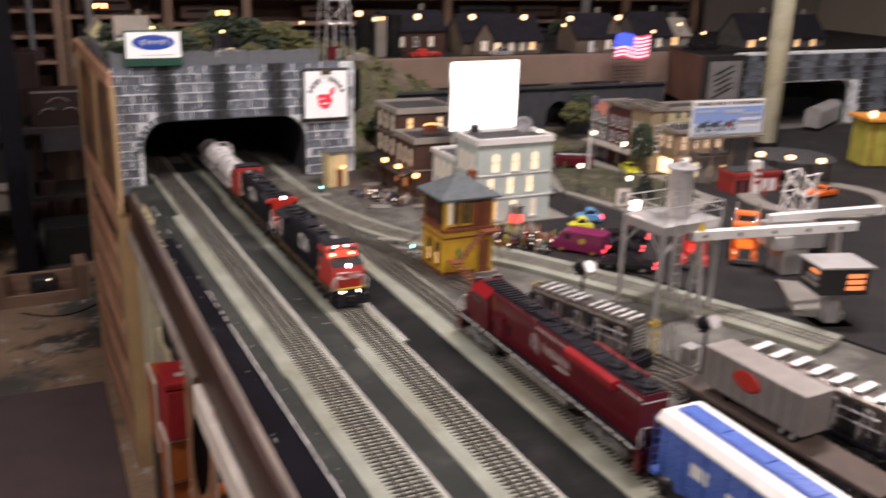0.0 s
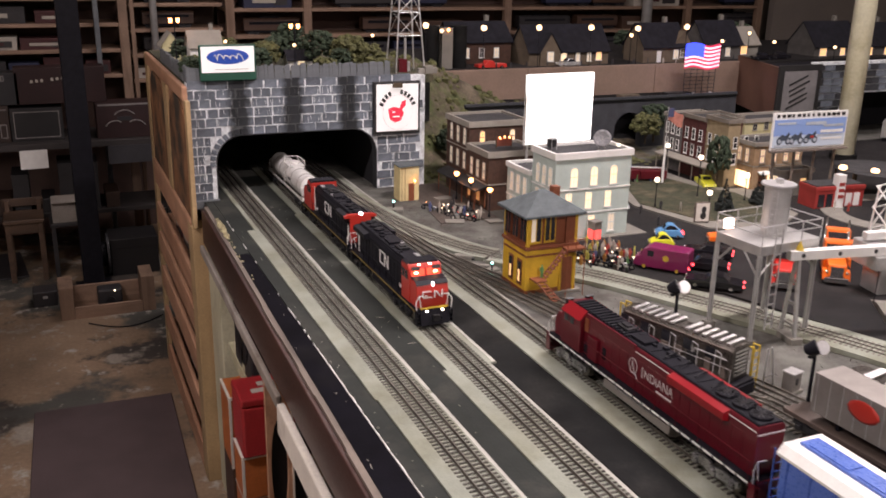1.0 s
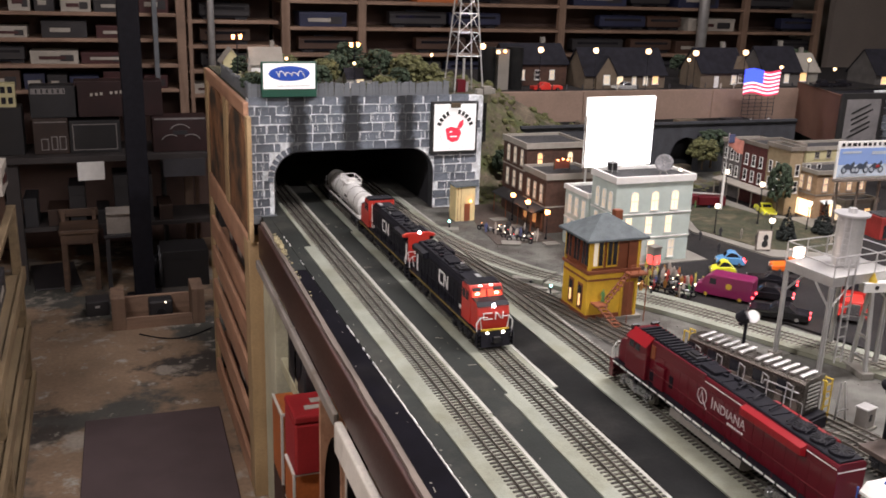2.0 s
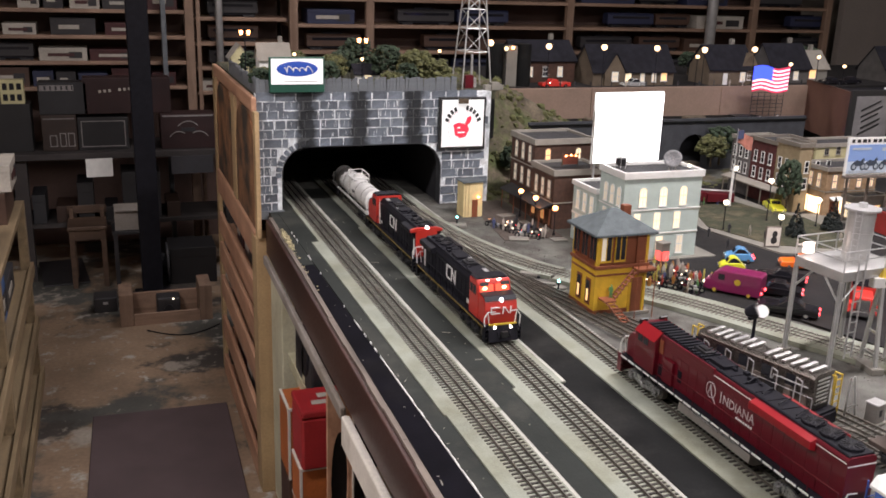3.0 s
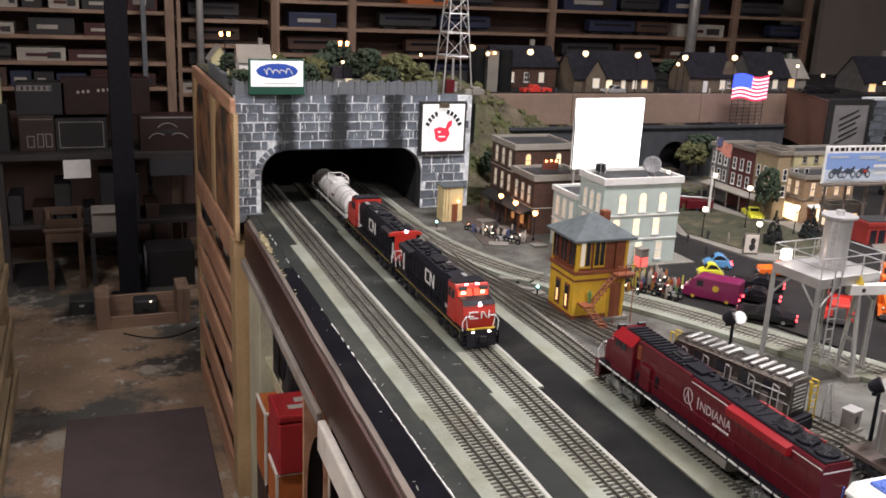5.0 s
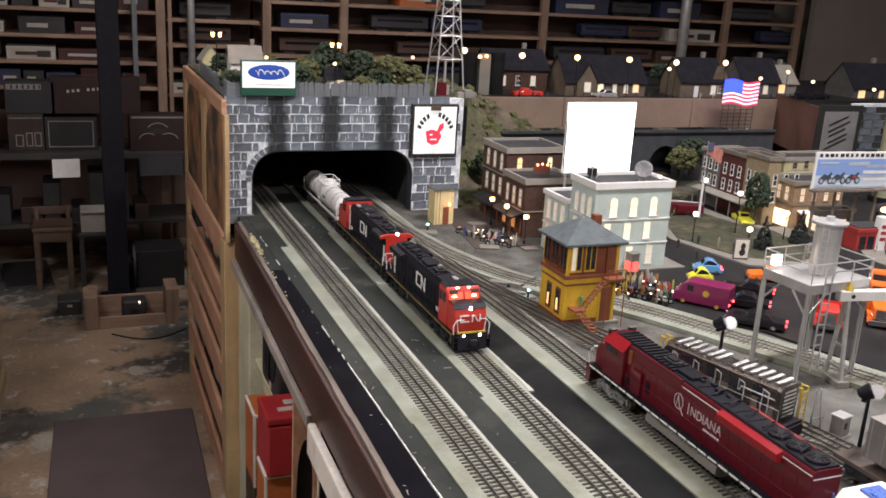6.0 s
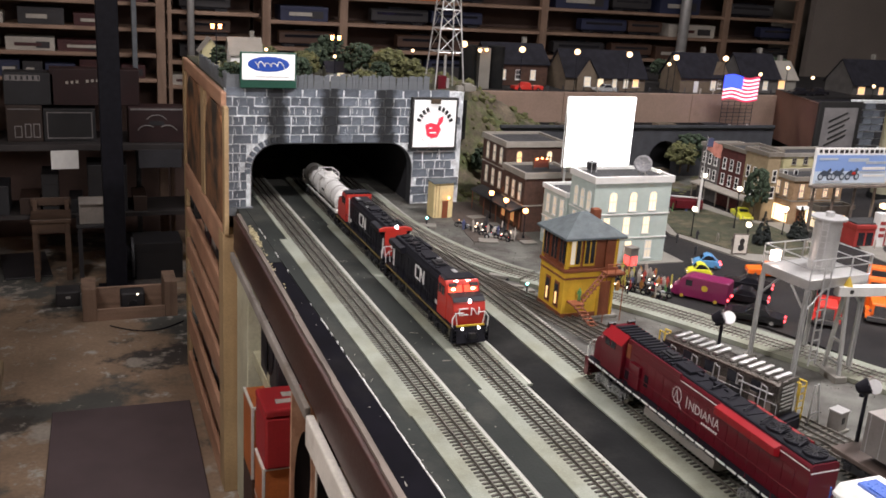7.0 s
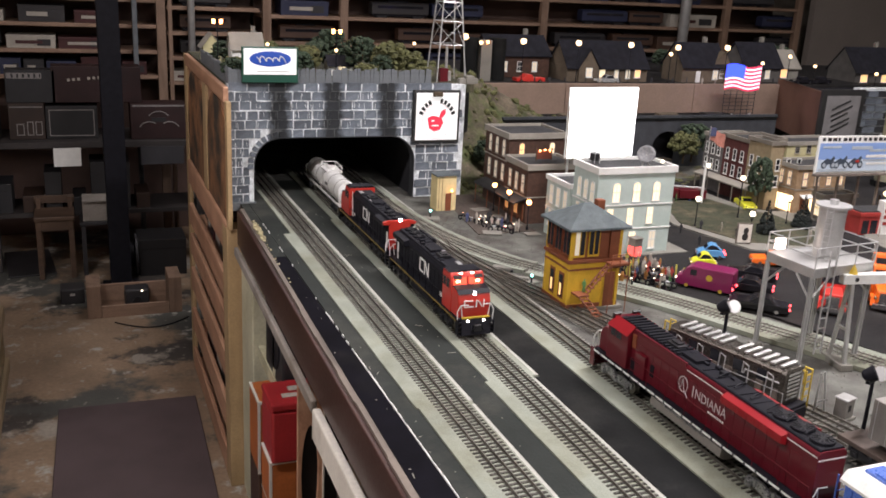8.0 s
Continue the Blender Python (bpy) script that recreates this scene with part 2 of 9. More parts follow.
    dullalu=mk("dull_trailer_metal", (0.29, 0.27, 0.25), 0.45, 0.55, var=0.12, scale=30, bump=0.06),
    tarroof=mk("tar_roof", (0.03, 0.03, 0.032), 0.85, var=0.3, scale=30, bump=0.4),
    tan=mk("tan_retaining_wall", (0.235, 0.165, 0.125), 0.8, var=0.12, scale=9, bump=0.2, fine=120, second=(0.2, 0.135, 0.1), second_amt=0.35),
    redwall=mk("rust_retaining_wall", (0.15, 0.075, 0.052), 0.8, var=0.15, scale=9, bump=0.2, fine=120),
    rock=mk("moss_rock", (0.12, 0.098, 0.068), 0.9, var=0.45, scale=22, bump=0.8, fine=140, second=(0.07, 0.085, 0.03), second_amt=0.6),
    leaf=mk("dark_foam_foliage", (0.032, 0.05, 0.028), 0.95, var=0.5, scale=70, bump=1.0, fine=500),
    leaf2=mk("olive_foam_foliage", (0.1, 0.103, 0.04), 0.95, var=0.5, scale=70, bump=1.0, fine=500),
    leaf3=mk("conifer_foliage", (0.007, 0.0105, 0.009), 0.95, var=0.5, scale=90, bump=1.0, fine=600),
    bark=mk("twig_bark", (0.09, 0.065, 0.04), 0.9, var=0.3, scale=60, bump=0.5),
    signgreen=mk("green_sign_frame", (0.015, 0.075, 0.05), 0.4, var=0.1, bump=0.04),
    signblue=glow("backlit_blue", (0.02, 0.07, 0.42), 0.5, (0.01, 0.04, 0.2)),
    signred=glow("backlit_red", (0.62, 0.03, 0.06), 0.6),
    signpink=glow("backlit_pale_grey", (0.55, 0.40, 0.42), 0.45),
    signblack=mk("sign_black", (0.02, 0.02, 0.02), 0.5, var=0.1, bump=0.0),
    backlit=glow("backlit_white_panel", (1.0, 0.97, 0.95), 0.62, (0.5, 0.5, 0.5)),
    screen=glow("blank_lit_screen", (1.0, 0.99, 0.98), 2.2),
    lampglow=glow("warm_globe", (1.0, 0.66, 0.36), 3.2),
    lampwhite=glow("white_globe", (1.0, 0.84, 0.62), 4.0),
    amber=glow("amber_bulb", (1.0, 0.36, 0.12), 11.0),
    headlight=glow("headlight_white", (1.0, 0.86, 0.66), 26.0),
    coldlight=glow("cold_white_led", (0.85, 0.85, 1.0), 26.0),
    cabglow=glow("red_lit_cab_window", (1.0, 0.10, 0.05), 1.1),
    cablamp=glow("amber_cab_lamp", (1.0, 0.5, 0.25), 9.0),
    tail=glow("red_tail_lamp", (1.0, 0.05, 0.06), 9.0),
    cyan=glow("cyan_signal_led", (0.3, 1.0, 0.9), 8.0),
    winlit=glow("lit_window", (1.0, 0.8, 0.52), 0.85),
    winamber=glow("amber_lit_window", (1.0, 0.6, 0.26), 1.0),
    winsoft=glow("soft_lit_blind", (0.9, 0.66, 0.45), 0.5),
    dishgrey=mk("grey_wire_mesh", (0.17, 0.17, 0.175), 0.6, 0.3, var=0.3, scale=300, bump=0.4),
    windim=glow("dim_blind_window", (0.68, 0.6, 0.47), 0.42),
    shoplit=glow("shop_window_glow", (1.0, 0.72, 0.42), 2.2),
    lamplit_shop=mk("lamplit_brick_brown", (0.14, 0.065, 0.032), 0.7, var=0.25, scale=50, bump=0.2),
    shopglow=glow("added_amber_glow", (1.0, 0.45, 0.16), 0.35),
    ledblue=glow("blue_led", (0.05, 0.09, 1.0), 1.6),
    ledwhite=glow("white_led_stripe", (1.0, 0.78, 0.9), 0.9),
    ledred=glow("red_led_stripe", (0.75, 0.05, 0.12), 0.5),
)



def soot_streaks(m, centres, half, low):
    """Streaks of soot that run down the wall at the given places."""
    nt = m.node_tree
    L = nt.links.new
    geo = nt.nodes.new("ShaderNodeNewGeometry")
    sep = nt.nodes.new("ShaderNodeSeparateXYZ")
    L(geo.outputs["Position"], sep.inputs[0])
    ns = nt.nodes.new("ShaderNodeTexNoise")
    ns.inputs["Scale"].default_value = 38.0
    ns.inputs["Detail"].default_value = 5
    L(geo.outputs["Position"], ns.inputs["Vector"])
    wob = nt.nodes.new("ShaderNodeMath")
    wob.operation = "MULTIPLY_ADD"
    wob.inputs[1].default_value, wob.inputs[2].default_value = 0.05, -0.025
    L(ns.outputs[0], wob.inputs[0])
    last = None
    for c in centres:
        d = nt.nodes.new("ShaderNodeMath")
        d.operation = "SUBTRACT"
        L(sep.outputs[0], d.inputs[0])
        d.inputs[1].default_value = c
        a = nt.nodes.new("ShaderNodeMath")
        a.operation = "ABSOLUTE"
        L(d.outputs[0], a.inputs[0])
        w = nt.nodes.new("ShaderNodeMath")
        L(a.outputs[0], w.inputs[0])
        L(wob.outputs[0], w.inputs[1])
        r = nt.nodes.new("ShaderNodeMapRange")
        r.inputs[1].default_value, r.inputs[2].default_value = half * 0.7, half * 1.45
        r.inputs[3].default_value, r.inputs[4].default_value = low, 1.0
        L(w.outputs[0], r.inputs[0])
        if last is None:
            last = r.outputs[0]
        else:
            mn = nt.nodes.new("ShaderNodeMath")
            mn.operation = "MINIMUM"
            L(last, mn.inputs[0])
            L(r.outputs[0], mn.inputs[1])
            last = mn.outputs[0]
    b = nt.nodes["Principled BSDF"]
    src = b.inputs["Base Color"].links[0].from_socket
    sc = nt.nodes.new("ShaderNodeVectorMath")
    sc.operation = "SCALE"
    L(src, sc.inputs[0])
    L(last, sc.inputs["Scale"])
    L(sc.outputs[0], b.inputs["Base Color"])


STREAKS = (0.516, 0.666, 0.826)
soot_streaks(M["stone"], STREAKS, 0.024, 0.13)
soot_streaks(M["mortar"], STREAKS, 0.024, 0.09)

# ---------------------------------------------------------------- mesh helpers
BOX_FACES = ((0, 3, 2, 1), (4, 5, 6, 7), (0, 1, 5, 4), (1, 2, 6, 5), (2, 3, 7, 6), (3, 0, 4, 7))


def B():
    return bmesh.new()


def box(bm, c, s, rz=0.0, rx=0.0, ry=0.0, top=1.0):
    """A box of size s round c; top: its upper end's scale."""
    m = pose(c[0], c[1], c[2], rx, ry, rz)
    vs = []
    for z in (-1, 1):
        k = top if z > 0 else 1.0
        for x, y in ((-1, -1), (1, -1), (1, 1), (-1, 1)):
            vs.append(bm.verts.new(m @ Vector((x * s[0] / 2 * k, y * s[1] / 2 * k, z * s[2] / 2))))
    for f in BOX_FACES:
        bm.faces.new([vs[i] for i in f])
    return bm


def span(bm, x0, x1, y0, y1, z0, z1):
    return box(bm, ((x0 + x1) / 2, (y0 + y1) / 2, (z0 + z1) / 2), (abs(x1 - x0), abs(y1 - y0), abs(z1 - z0)))


def cyl(bm, a, b, r, r2=None, n=12):
    a, b = Vector(a), Vector(b)
    r2 = r if r2 is None else r2
    d = (b - a).normalized()
    u = d.orthogonal().normalized()
    w = d.cross(u)
    ring = []
    for p, q in ((a, r), (b, r2)):
        ring.append([bm.verts.new(p + (u * math.cos(k * 2 * math.pi / n) + w * math.sin(k * 2 * math.pi / n)) * max(q, 1e-5)) for k in range(n)])
    for k in range(n):
        bm.faces.new((ring[0][k], ring[0][(k + 1) % n], ring[1][(k + 1) % n], ring[1][k]))
    bm.faces.new(ring[0][::-1])
    bm.faces.new(ring[1])
    return bm


def tube(bm, pts, r, n=6):
    """A round bar along the points, mitred at its bends, in one skin."""
    P = [Vector(p) for p in pts]
    way = [(b - a).normalized() for a, b in zip(P, P[1:])]
    u = way[0].orthogonal().normalized()
    rings = []
    for i, p in enumerate(P):
        d0, d1 = way[max(i - 1, 0)], way[min(i, len(way) - 1)]
        d = d0 + d1
        d = d.normalized() if d.length > 0.2 else d1
        u = (u - d * u.dot(d)).normalized()
        w = d.cross(u)
        k = r / max(0.5, d.dot(d1))
        rings.append([bm.verts.new(p + (u * math.cos(q * 2 * math.pi / n) + w * math.sin(q * 2 * math.pi / n)) * k) for q in range(n)])
    for a, b in zip(rings, rings[1:]):
        for q in range(n):
            bm.faces.new((a[q], a[(q + 1) % n], b[(q + 1) % n], b[q]))
    bm.faces.new(rings[0][::-1])
    bm.faces.new(rings[-1])
    return bm


def prism(bm, poly, a, b, axis="x"):
    """A polygon of (u, z) pairs drawn out from a to b along x or y, or of (x, y) pairs along z."""
    def at(p, k):
        return {"x": (k, p[0], p[1]), "y": (p[0], k, p[1]), "z": (p[0], p[1], k)}[axis]
    va = [bm.verts.new(at(p, a)) for p in poly]
    vb = [bm.verts.new(at(p, b)) for p in poly]
    n = len(poly)
    for k in range(n):
        bm.faces.new((va[k], va[(k + 1) % n], vb[(k + 1) % n], vb[k]))
    bm.faces.new(va[::-1])
    bm.faces.new(vb)
    return bm


def ball(bm, c, r, sub=1, squash=(1, 1, 1), rough=0.0):
    got = bmesh.ops.create_icosphere(bm, subdivisions=sub, radius=r)
    for v in got["verts"]:
        k = 1 + rough * random.uniform(-1, 1)
        v.co = Vector((v.co.x * squash[0] * k, v.co.y * squash[1] * k, v.co.z * squash[2] * k)) + Vector(c)
    return bm


def mesh_of(name, bm, material, smooth=False):
    bmesh.ops.recalc_face_normals(bm, faces=bm.faces)
    me = bpy.data.meshes.new(name)
    bm.to_mesh(me)
    bm.free()
    me.materials.append(material)
    if smooth:
        for p in me.polygons:
            p.use_smooth = True
    return me


def part(name, bm, material, parent=None, label="", smooth=False, bevel=0.0, m=None):
    ob = new(name, mesh_of(name, bm, material, smooth))
    if bevel:
        mod = ob.modifiers.new("edge", "BEVEL")
        mod.width, mod.segments, mod.limit_method = bevel, 2, "ANGLE"
    if parent:
        ob.parent = parent
    if m is not None:
        ob.matrix_basis = m
    if label:
        tagged(ob, label)
    return ob


def thing(name, m, label, category, group="", kind=""):
    ob = new(name)
    ob.empty_display_size = 0.02
    ob.matrix_basis = m
    return tagged(ob, label, category, group, kind)


def letters(body, size, depth=0.0003):
    """A word in the built-in font as a bmesh, in the x-y plane, its foot at the origin."""
    cu = bpy.data.curves.new("word", "FONT")
    cu.body, cu.size, cu.extrude, cu.resolution_u = body, size, depth, 2
    ob = bpy.data.objects.new("word", cu)
    scene.collection.objects.link(ob)
    me = bpy.data.meshes.new_from_object(ob.evaluated_get(bpy.context.evaluated_depsgraph_get()))
    bm = B()
    bm.from_mesh(me)
    bpy.data.objects.remove(ob)
    bpy.data.curves.remove(cu)
    bpy.data.meshes.remove(me)
    return bm


def structure(name, bm, material, label, category, **k):
    return tagged(part(name, bm, material, **k), label, category, kind="structure")
# ---------------------------------------------------------------- room
structure("floor", span(B(), -2.0, 5.6, -2.2, 5.6, -0.08, 0.0), M["concrete"], "brown stained concrete workshop floor with pale and dark patches", "floor")
structure("ceiling", span(B(), -2.0, 5.6, -2.2, 5.6, 2.9, 2.98), M["ceil"], "plain off-white ceiling", "ceiling")
structure("wall_north", span(B(), -2.0, 5.6, 5.5, 5.6, 0.0, 2.9), M["wall"], "plain beige painted wall behind the shelving", "wall")
structure("wall_south", span(B(), -2.0, 5.6, -2.3, -2.2, 0.0, 2.9), M["wall"], "plain beige painted wall", "wall")
structure("wall_west", span(B(), -2.1, -2.0, -2.2, 5.6, 0.0, 2.9), M["wall"], "plain beige painted wall", "wall")
structure("wall_east", span(B(), 5.6, 5.7, -2.2, 5.6, 0.0, 2.9), M["wall"], "plain beige painted wall", "wall")

tube_glow = glow("tube_glow", (1.0, 0.9, 0.78), 3.0)
for lx, ly in LAMP_SPOTS:
    f = thing("ceiling_light", pose(lx, ly, 2.9), "white ceiling light with two glowing tubes", "ceiling light", "ceiling lights over the layout")
    bm = B()
    span(bm, -0.5, 0.5, -0.1, 0.1, -0.06, 0.0)
    part("housing", bm, M["white"], f, bevel=0.006)
    for dy in (-0.05, 0.05):
        part("tube", cyl(B(), (-0.46, dy, -0.09), (0.46, dy, -0.09), 0.014), tube_glow, f, "glowing tube", smooth=True)

# support column through the layout
col = thing("column", pose(2.6, 2.36, 0), "tall round off-white building column beside the model town", "column")
part("shaft", cyl(B(), (0, 0, 0), (0, 0, 2.9), 0.036, n=28), M["cream"], col, smooth=True)
part("collar", cyl(B(), (0, 0, T), (0, 0, T + 0.02), 0.046, n=28), M["dark_top"], col)

# mat on the floor
rug = thing("floor_mat", pose(0.09, 2.3, 0, 0, 0, -1.5), "worn dark purple-brown rubber floor mat in the aisle", "floor mat")
part("mat", span(B(), -0.225, 0.225, -0.9, 0.78, 0.0, 0.008), M["rug"], rug, bevel=0.003)

# ---------------------------------------------------------------- layout table
EDGE = 0.388
bm = prism(B(), [(0.3485, -0.9), (4.6, -0.9), (4.6, 3.9), (0.4315, 3.9)], T - 0.03, T - 0.004, "z")
structure("tabletop", bm, M["ballast"], "grey scenic tabletop of the model railway", "tabletop")


def strip(name, x0, x1, y0, y1, mat, label, h=0.0):
    structure(name, span(B(), x0, x1, y0, y1, T - 0.004, T + h), mat, label, "track lane")


structure("lane_border", prism(B(), [(0.3995, 2.0), (0.4285, 2.0), (0.4285, 2.5), (0.4075, 2.5)], T - 0.004, T + 0.0006, "z"), M["grey_top"], "grey painted border board beside the portal", "track lane")
structure("lane_black", prism(B(), [(0.3485, -0.9), (0.4275, -0.9), (0.4275, 2.02), (0.3995, 2.02)], T - 0.004, T, "z"), M["black_top"], "black painted border board with pale scuffs", "track lane")
strip("lane_grey", 0.4295, 0.69, -0.9, 2.75, M["grey_top"], "grey painted lane under two tracks", 0.001)
strip("lane_charcoal", 0.6915, 0.80, -0.9, 2.75, M["dark_top"], "charcoal painted lane between two tracks", 0.001)
# ragged white paint line along the black border
bm = B()
random.seed(4)
y = -0.9
while y < 2.3:
    w = random.uniform(0.004, 0.02)
    if (y < 1.45 and random.random() < 0.97) or random.random() < 0.25:
        a = random.uniform(0.4272, 0.4281)
        span(bm, a, a + random.uniform(0.0008, 0.0021), y, y + w - random.uniform(-0.001, 0.001), T - 0.002, T + 0.0022)
    y += w
structure("trim", bm, M["white"], "ragged white edge of a painted lane", "edge line")

fas = thing("table_fascia", pose(-0.0289, 0, 0, 0, 0, -1.0), "dark maroon fascia board along the table edge", "fascia", kind="structure")
part("board", span(B(), EDGE - 0.014, EDGE - 0.0005, -0.9, 2.44, T - 0.098, T - 0.004), M["fascia"], fas, bevel=0.002)
bm = B()
y = -0.9
random.seed(8)
while y < 2.44:
    w = random.uniform(0.05, 0.16)
    span(bm, EDGE - 0.0045 - random.uniform(0, 0.0025), EDGE + 0.004, y, min(y + w, 2.44), T - 0.006, T + 0.0012 + random.uniform(0, 0.0012))
    y += w
part("raw_edge", bm, M["lip"], fas, "pale raw top edge, chipped")
part("lower_trim", span(B(), EDGE - 0.026, EDGE - 0.0145, 1.47, 2.42, T - 0.122, T - 0.0975), M["trimgrey"], fas, "grey lower moulding", bevel=0.003)
part("lower_trim", span(B(), EDGE - 0.030, EDGE - 0.0145, -0.9, 1.445, T - 0.158, T - 0.0985), M["trimwhite"], fas, "worn white lower moulding", bevel=0.004)

# legs and the space under the table
for yy, sx, mat in ((2.31, 0.07, "cream"), (0.9, 0.06, "cream"), (-0.4, 0.06, "cream")):
    lg = thing("table_leg", pose(EDGE + 0.045, yy, 0), "cream painted square table leg", "table leg", "legs of the layout table")
    part("post", span(B(), -0.035, 0.035, -sx / 2, sx / 2, 0, T - 0.031), M[mat], lg, bevel=0.004)
structure("end_panel", span(B(), 0.4, 0.412, 2.347, 2.448, 0.0, T - 0.031), M["cream"], "cream painted panel between the table leg and the shelf case", "panel")
structure("back_panel", span(B(), 1.25, 1.28, -0.9, 3.8, 0.0, T - 0.031), M["dark_top"], "dark panel under the table", "panel")


# ---------------------------------------------------------------- track
def polyline(pts, step):
    """Smooth points along a path, with headings."""
    P = [Vector((p[0], p[1], p[2] if len(p) > 2 else 0)) for p in pts]
    dense = []
    for i in range(len(P) - 1):
        p0, p1, p2, p3 = P[max(i - 1, 0)], P[i], P[i + 1], P[min(i + 2, len(P) - 1)]
        for k in range(40):
            u = k / 40
            dense.append(0.5 * ((2 * p1) + (p2 - p0) * u + (2 * p0 - 5 * p1 + 4 * p2 - p3) * u * u + (3 * p1 - p0 - 3 * p2 + p3) * u ** 3))
    dense.append(P[-1])
    out, need, walked = [], 0.0, 0.0
    for a, b in zip(dense, dense[1:]):
        d = (b - a).length
        while need <= walked + d and d > 0:
            q = a.lerp(b, (need - walked) / d)
            out.append((q, (b - a).normalized()))
            need += step
        walked += d
    return out


def ribbon(bm, path, left, right, z0, z1, jitter=0.0):
    rows = []
    for q, d in path:
        n = Vector((d.y, -d.x, 0))
        l, r = left + random.uniform(-jitter, jitter), right + random.uniform(-jitter, jitter)
        rows.append([bm.verts.new((q.x + n.x * k, q.y + n.y * k, q.z + z)) for k, z in ((l, z0), (r, z0), (r, z1), (l, z1))])
    for a, b in zip(rows, rows[1:]):
        for k in range(4):
            bm.faces.new((a[k], a[(k + 1) % 4], b[(k + 1) % 4], b[k]))
    bm.faces.new(rows[0])
    bm.faces.new(rows[-1][::-1])


M["bedwhite"] = mk("whitened_edge", (0.38, 0.38, 0.34), 0.8, var=0.15, scale=20, bump=0.2, second=(0.3, 0.3, 0.27), second_amt=0.35)
TIE_MESH = mesh_of("tie", box(B(), (0, 0, 0), (0.0575, 0.0041, 0.0016), top=0.92), M["tie"])
PALE_TIE = mesh_of("tie", box(B(), (0, 0, 0), (0.0575, 0.0041, 0.0016), top=0.92), M["paletie"])
YARD_TIE = mesh_of("tie", box(B(), (0, 0, 0), (0.0575, 0.0041, 0.0016), top=0.92), M["yardtie"])
RAIL_TOP = 0.0085      # above the tabletop


def track(pts, label, bed=0.047, bed_off=0.0, bed_mat="roadbed", z=T, ties=True, bed_h=0.0038, group="tracks of the yard", beds=()):
    t = thing("track", pose(0, 0, z), label, "track", group, "structure")
    path = polyline(pts, 0.02)
    for y1, y0, x0, x1 in beds:
        bm = B()
        ribbon(bm, polyline(((x0, y0), (x0, y1)), (y1 - y0) / 30.001), 0.0, x1 - x0, -0.003, bed_h, 0.0005)
        part("roadbed", bm, M[bed_mat], t, "light grey roadbed")
        bm = B()
        ribbon(bm, polyline(((x1 - 0.006, y0 + 0.001), (x1 - 0.006, y1)), (y1 - y0) / 30.2), 0.0, 0.0058, bed_h - 0.001, bed_h + 0.0006, 0.0004)
        part("bed_edge", bm, M["bedwhite"], t, "whiter edge strip of the roadbed")
    if bed and not beds:
        bm = B()
        ribbon(bm, path, bed_off - bed, bed_off + bed, -0.003, bed_h, 0.0004)
        part("roadbed", bm, M[bed_mat], t, "light grey roadbed")
    for k in (-0.0165, 0.0, 0.0165):
        bm = B()
        ribbon(bm, path, k - 0.0007, k + 0.0007, bed_h + 0.0012, RAIL_TOP)
        ribbon(bm, path, k - 0.0013, k + 0.0013, bed_h + 0.001, bed_h + 0.002)
        part("rail", bm, M["rail"], t)
    if ties:
        for q, d in polyline(pts, 0.0098):
            ob = new("tie", TIE_MESH if bed or beds else (PALE_TIE if bed_h > 0.005 else YARD_TIE))
            ob.parent = t
            ob.matrix_basis = pose(q.x, q.y, q.z + bed_h + 0.0005, 0, 0, math.degrees(math.atan2(d.y, d.x)) - 90 + random.uniform(-0.8, 0.8))
    return t


X1, X2, X3 = 0.515, 0.6535, 0.8255
track(((X1, 2.9), (X1, -0.6)), "straight three-rail track on a light grey roadbed next to the table edge",
      beds=((2.9, 2.17, 0.477, 0.552), (2.17, 1.2, 0.4585, 0.5515), (1.2, -0.6, 0.4615, 0.551)))
track(((X2 + 0.008, 2.9), (X2, 1.6), (X2, -0.6)), "straight three-rail track carrying the red and black locomotives",
      beds=((2.9, 2.28, 0.613, 0.70), (2.28, 1.26, 0.6055, 0.697), (1.26, -0.6, 0.5985, 0.686)))
track(((0.80, 2.95), (0.805, 2.2), (0.818, 1.6), (X3, 1.25), (X3, -0.6)), "three-rail track carrying the crimson locomotive",
      beds=((2.75, -0.6, 0.763, 0.852),))
YARD = ((0.80, 2.15), (0.835, 1.83), (0.905, 1.45), (0.945, 1.22), (0.995, 1.0), (1.03, 0.82), (1.04, -0.5))
track(YARD, "curving yard track with brown ties on grey ground", 0)
track(((0.835, 1.83), (0.89, 1.62), (0.985, 1.33), (1.06, 1.0), (1.09, 0.82), (1.14, 0.5), (1.2, -0.5)), "yard siding of brown ties on grey ground", 0)
track(((0.79, 2.45), (0.835, 2.1), (0.905, 1.87), (1.0, 1.72), (1.115, 1.56), (1.235, 1.33), (1.33, 1.13), (1.4, 0.95)), "curved three-rail track on a raised pale roadbed", 0, bed_h=0.006)
bm = B()
ribbon(bm, polyline(((0.955, 1.785), (1.0, 1.72), (1.115, 1.56), (1.235, 1.33), (1.33, 1.13), (1.4, 0.95)), 0.02), -0.05, 0.05, -0.003, 0.006, 0.0006)
structure("roadbed", bm, M["roadbed"], "raised pale roadbed of the curved track", "roadbed", m=pose(0, 0, T))
bm = B()
ribbon(bm, polyline(((0.79, 2.45), (0.835, 2.1), (0.905, 1.87), (0.952, 1.79)), 0.02), -0.042, 0.04, -0.003, 0.0058, 0.0006)
structure("roadbed.001", bm, M["roadbed"], "pale roadbed of the curved track", "roadbed", m=pose(0, 0, T))
# ---------------------------------------------------------------- tunnel mountain
PX0, PX1, PTOP = 0.379, 1.062, 1.176
OX0, OX1, OTOP, ORAD = 0.447, 0.911, 1.03, 0.075


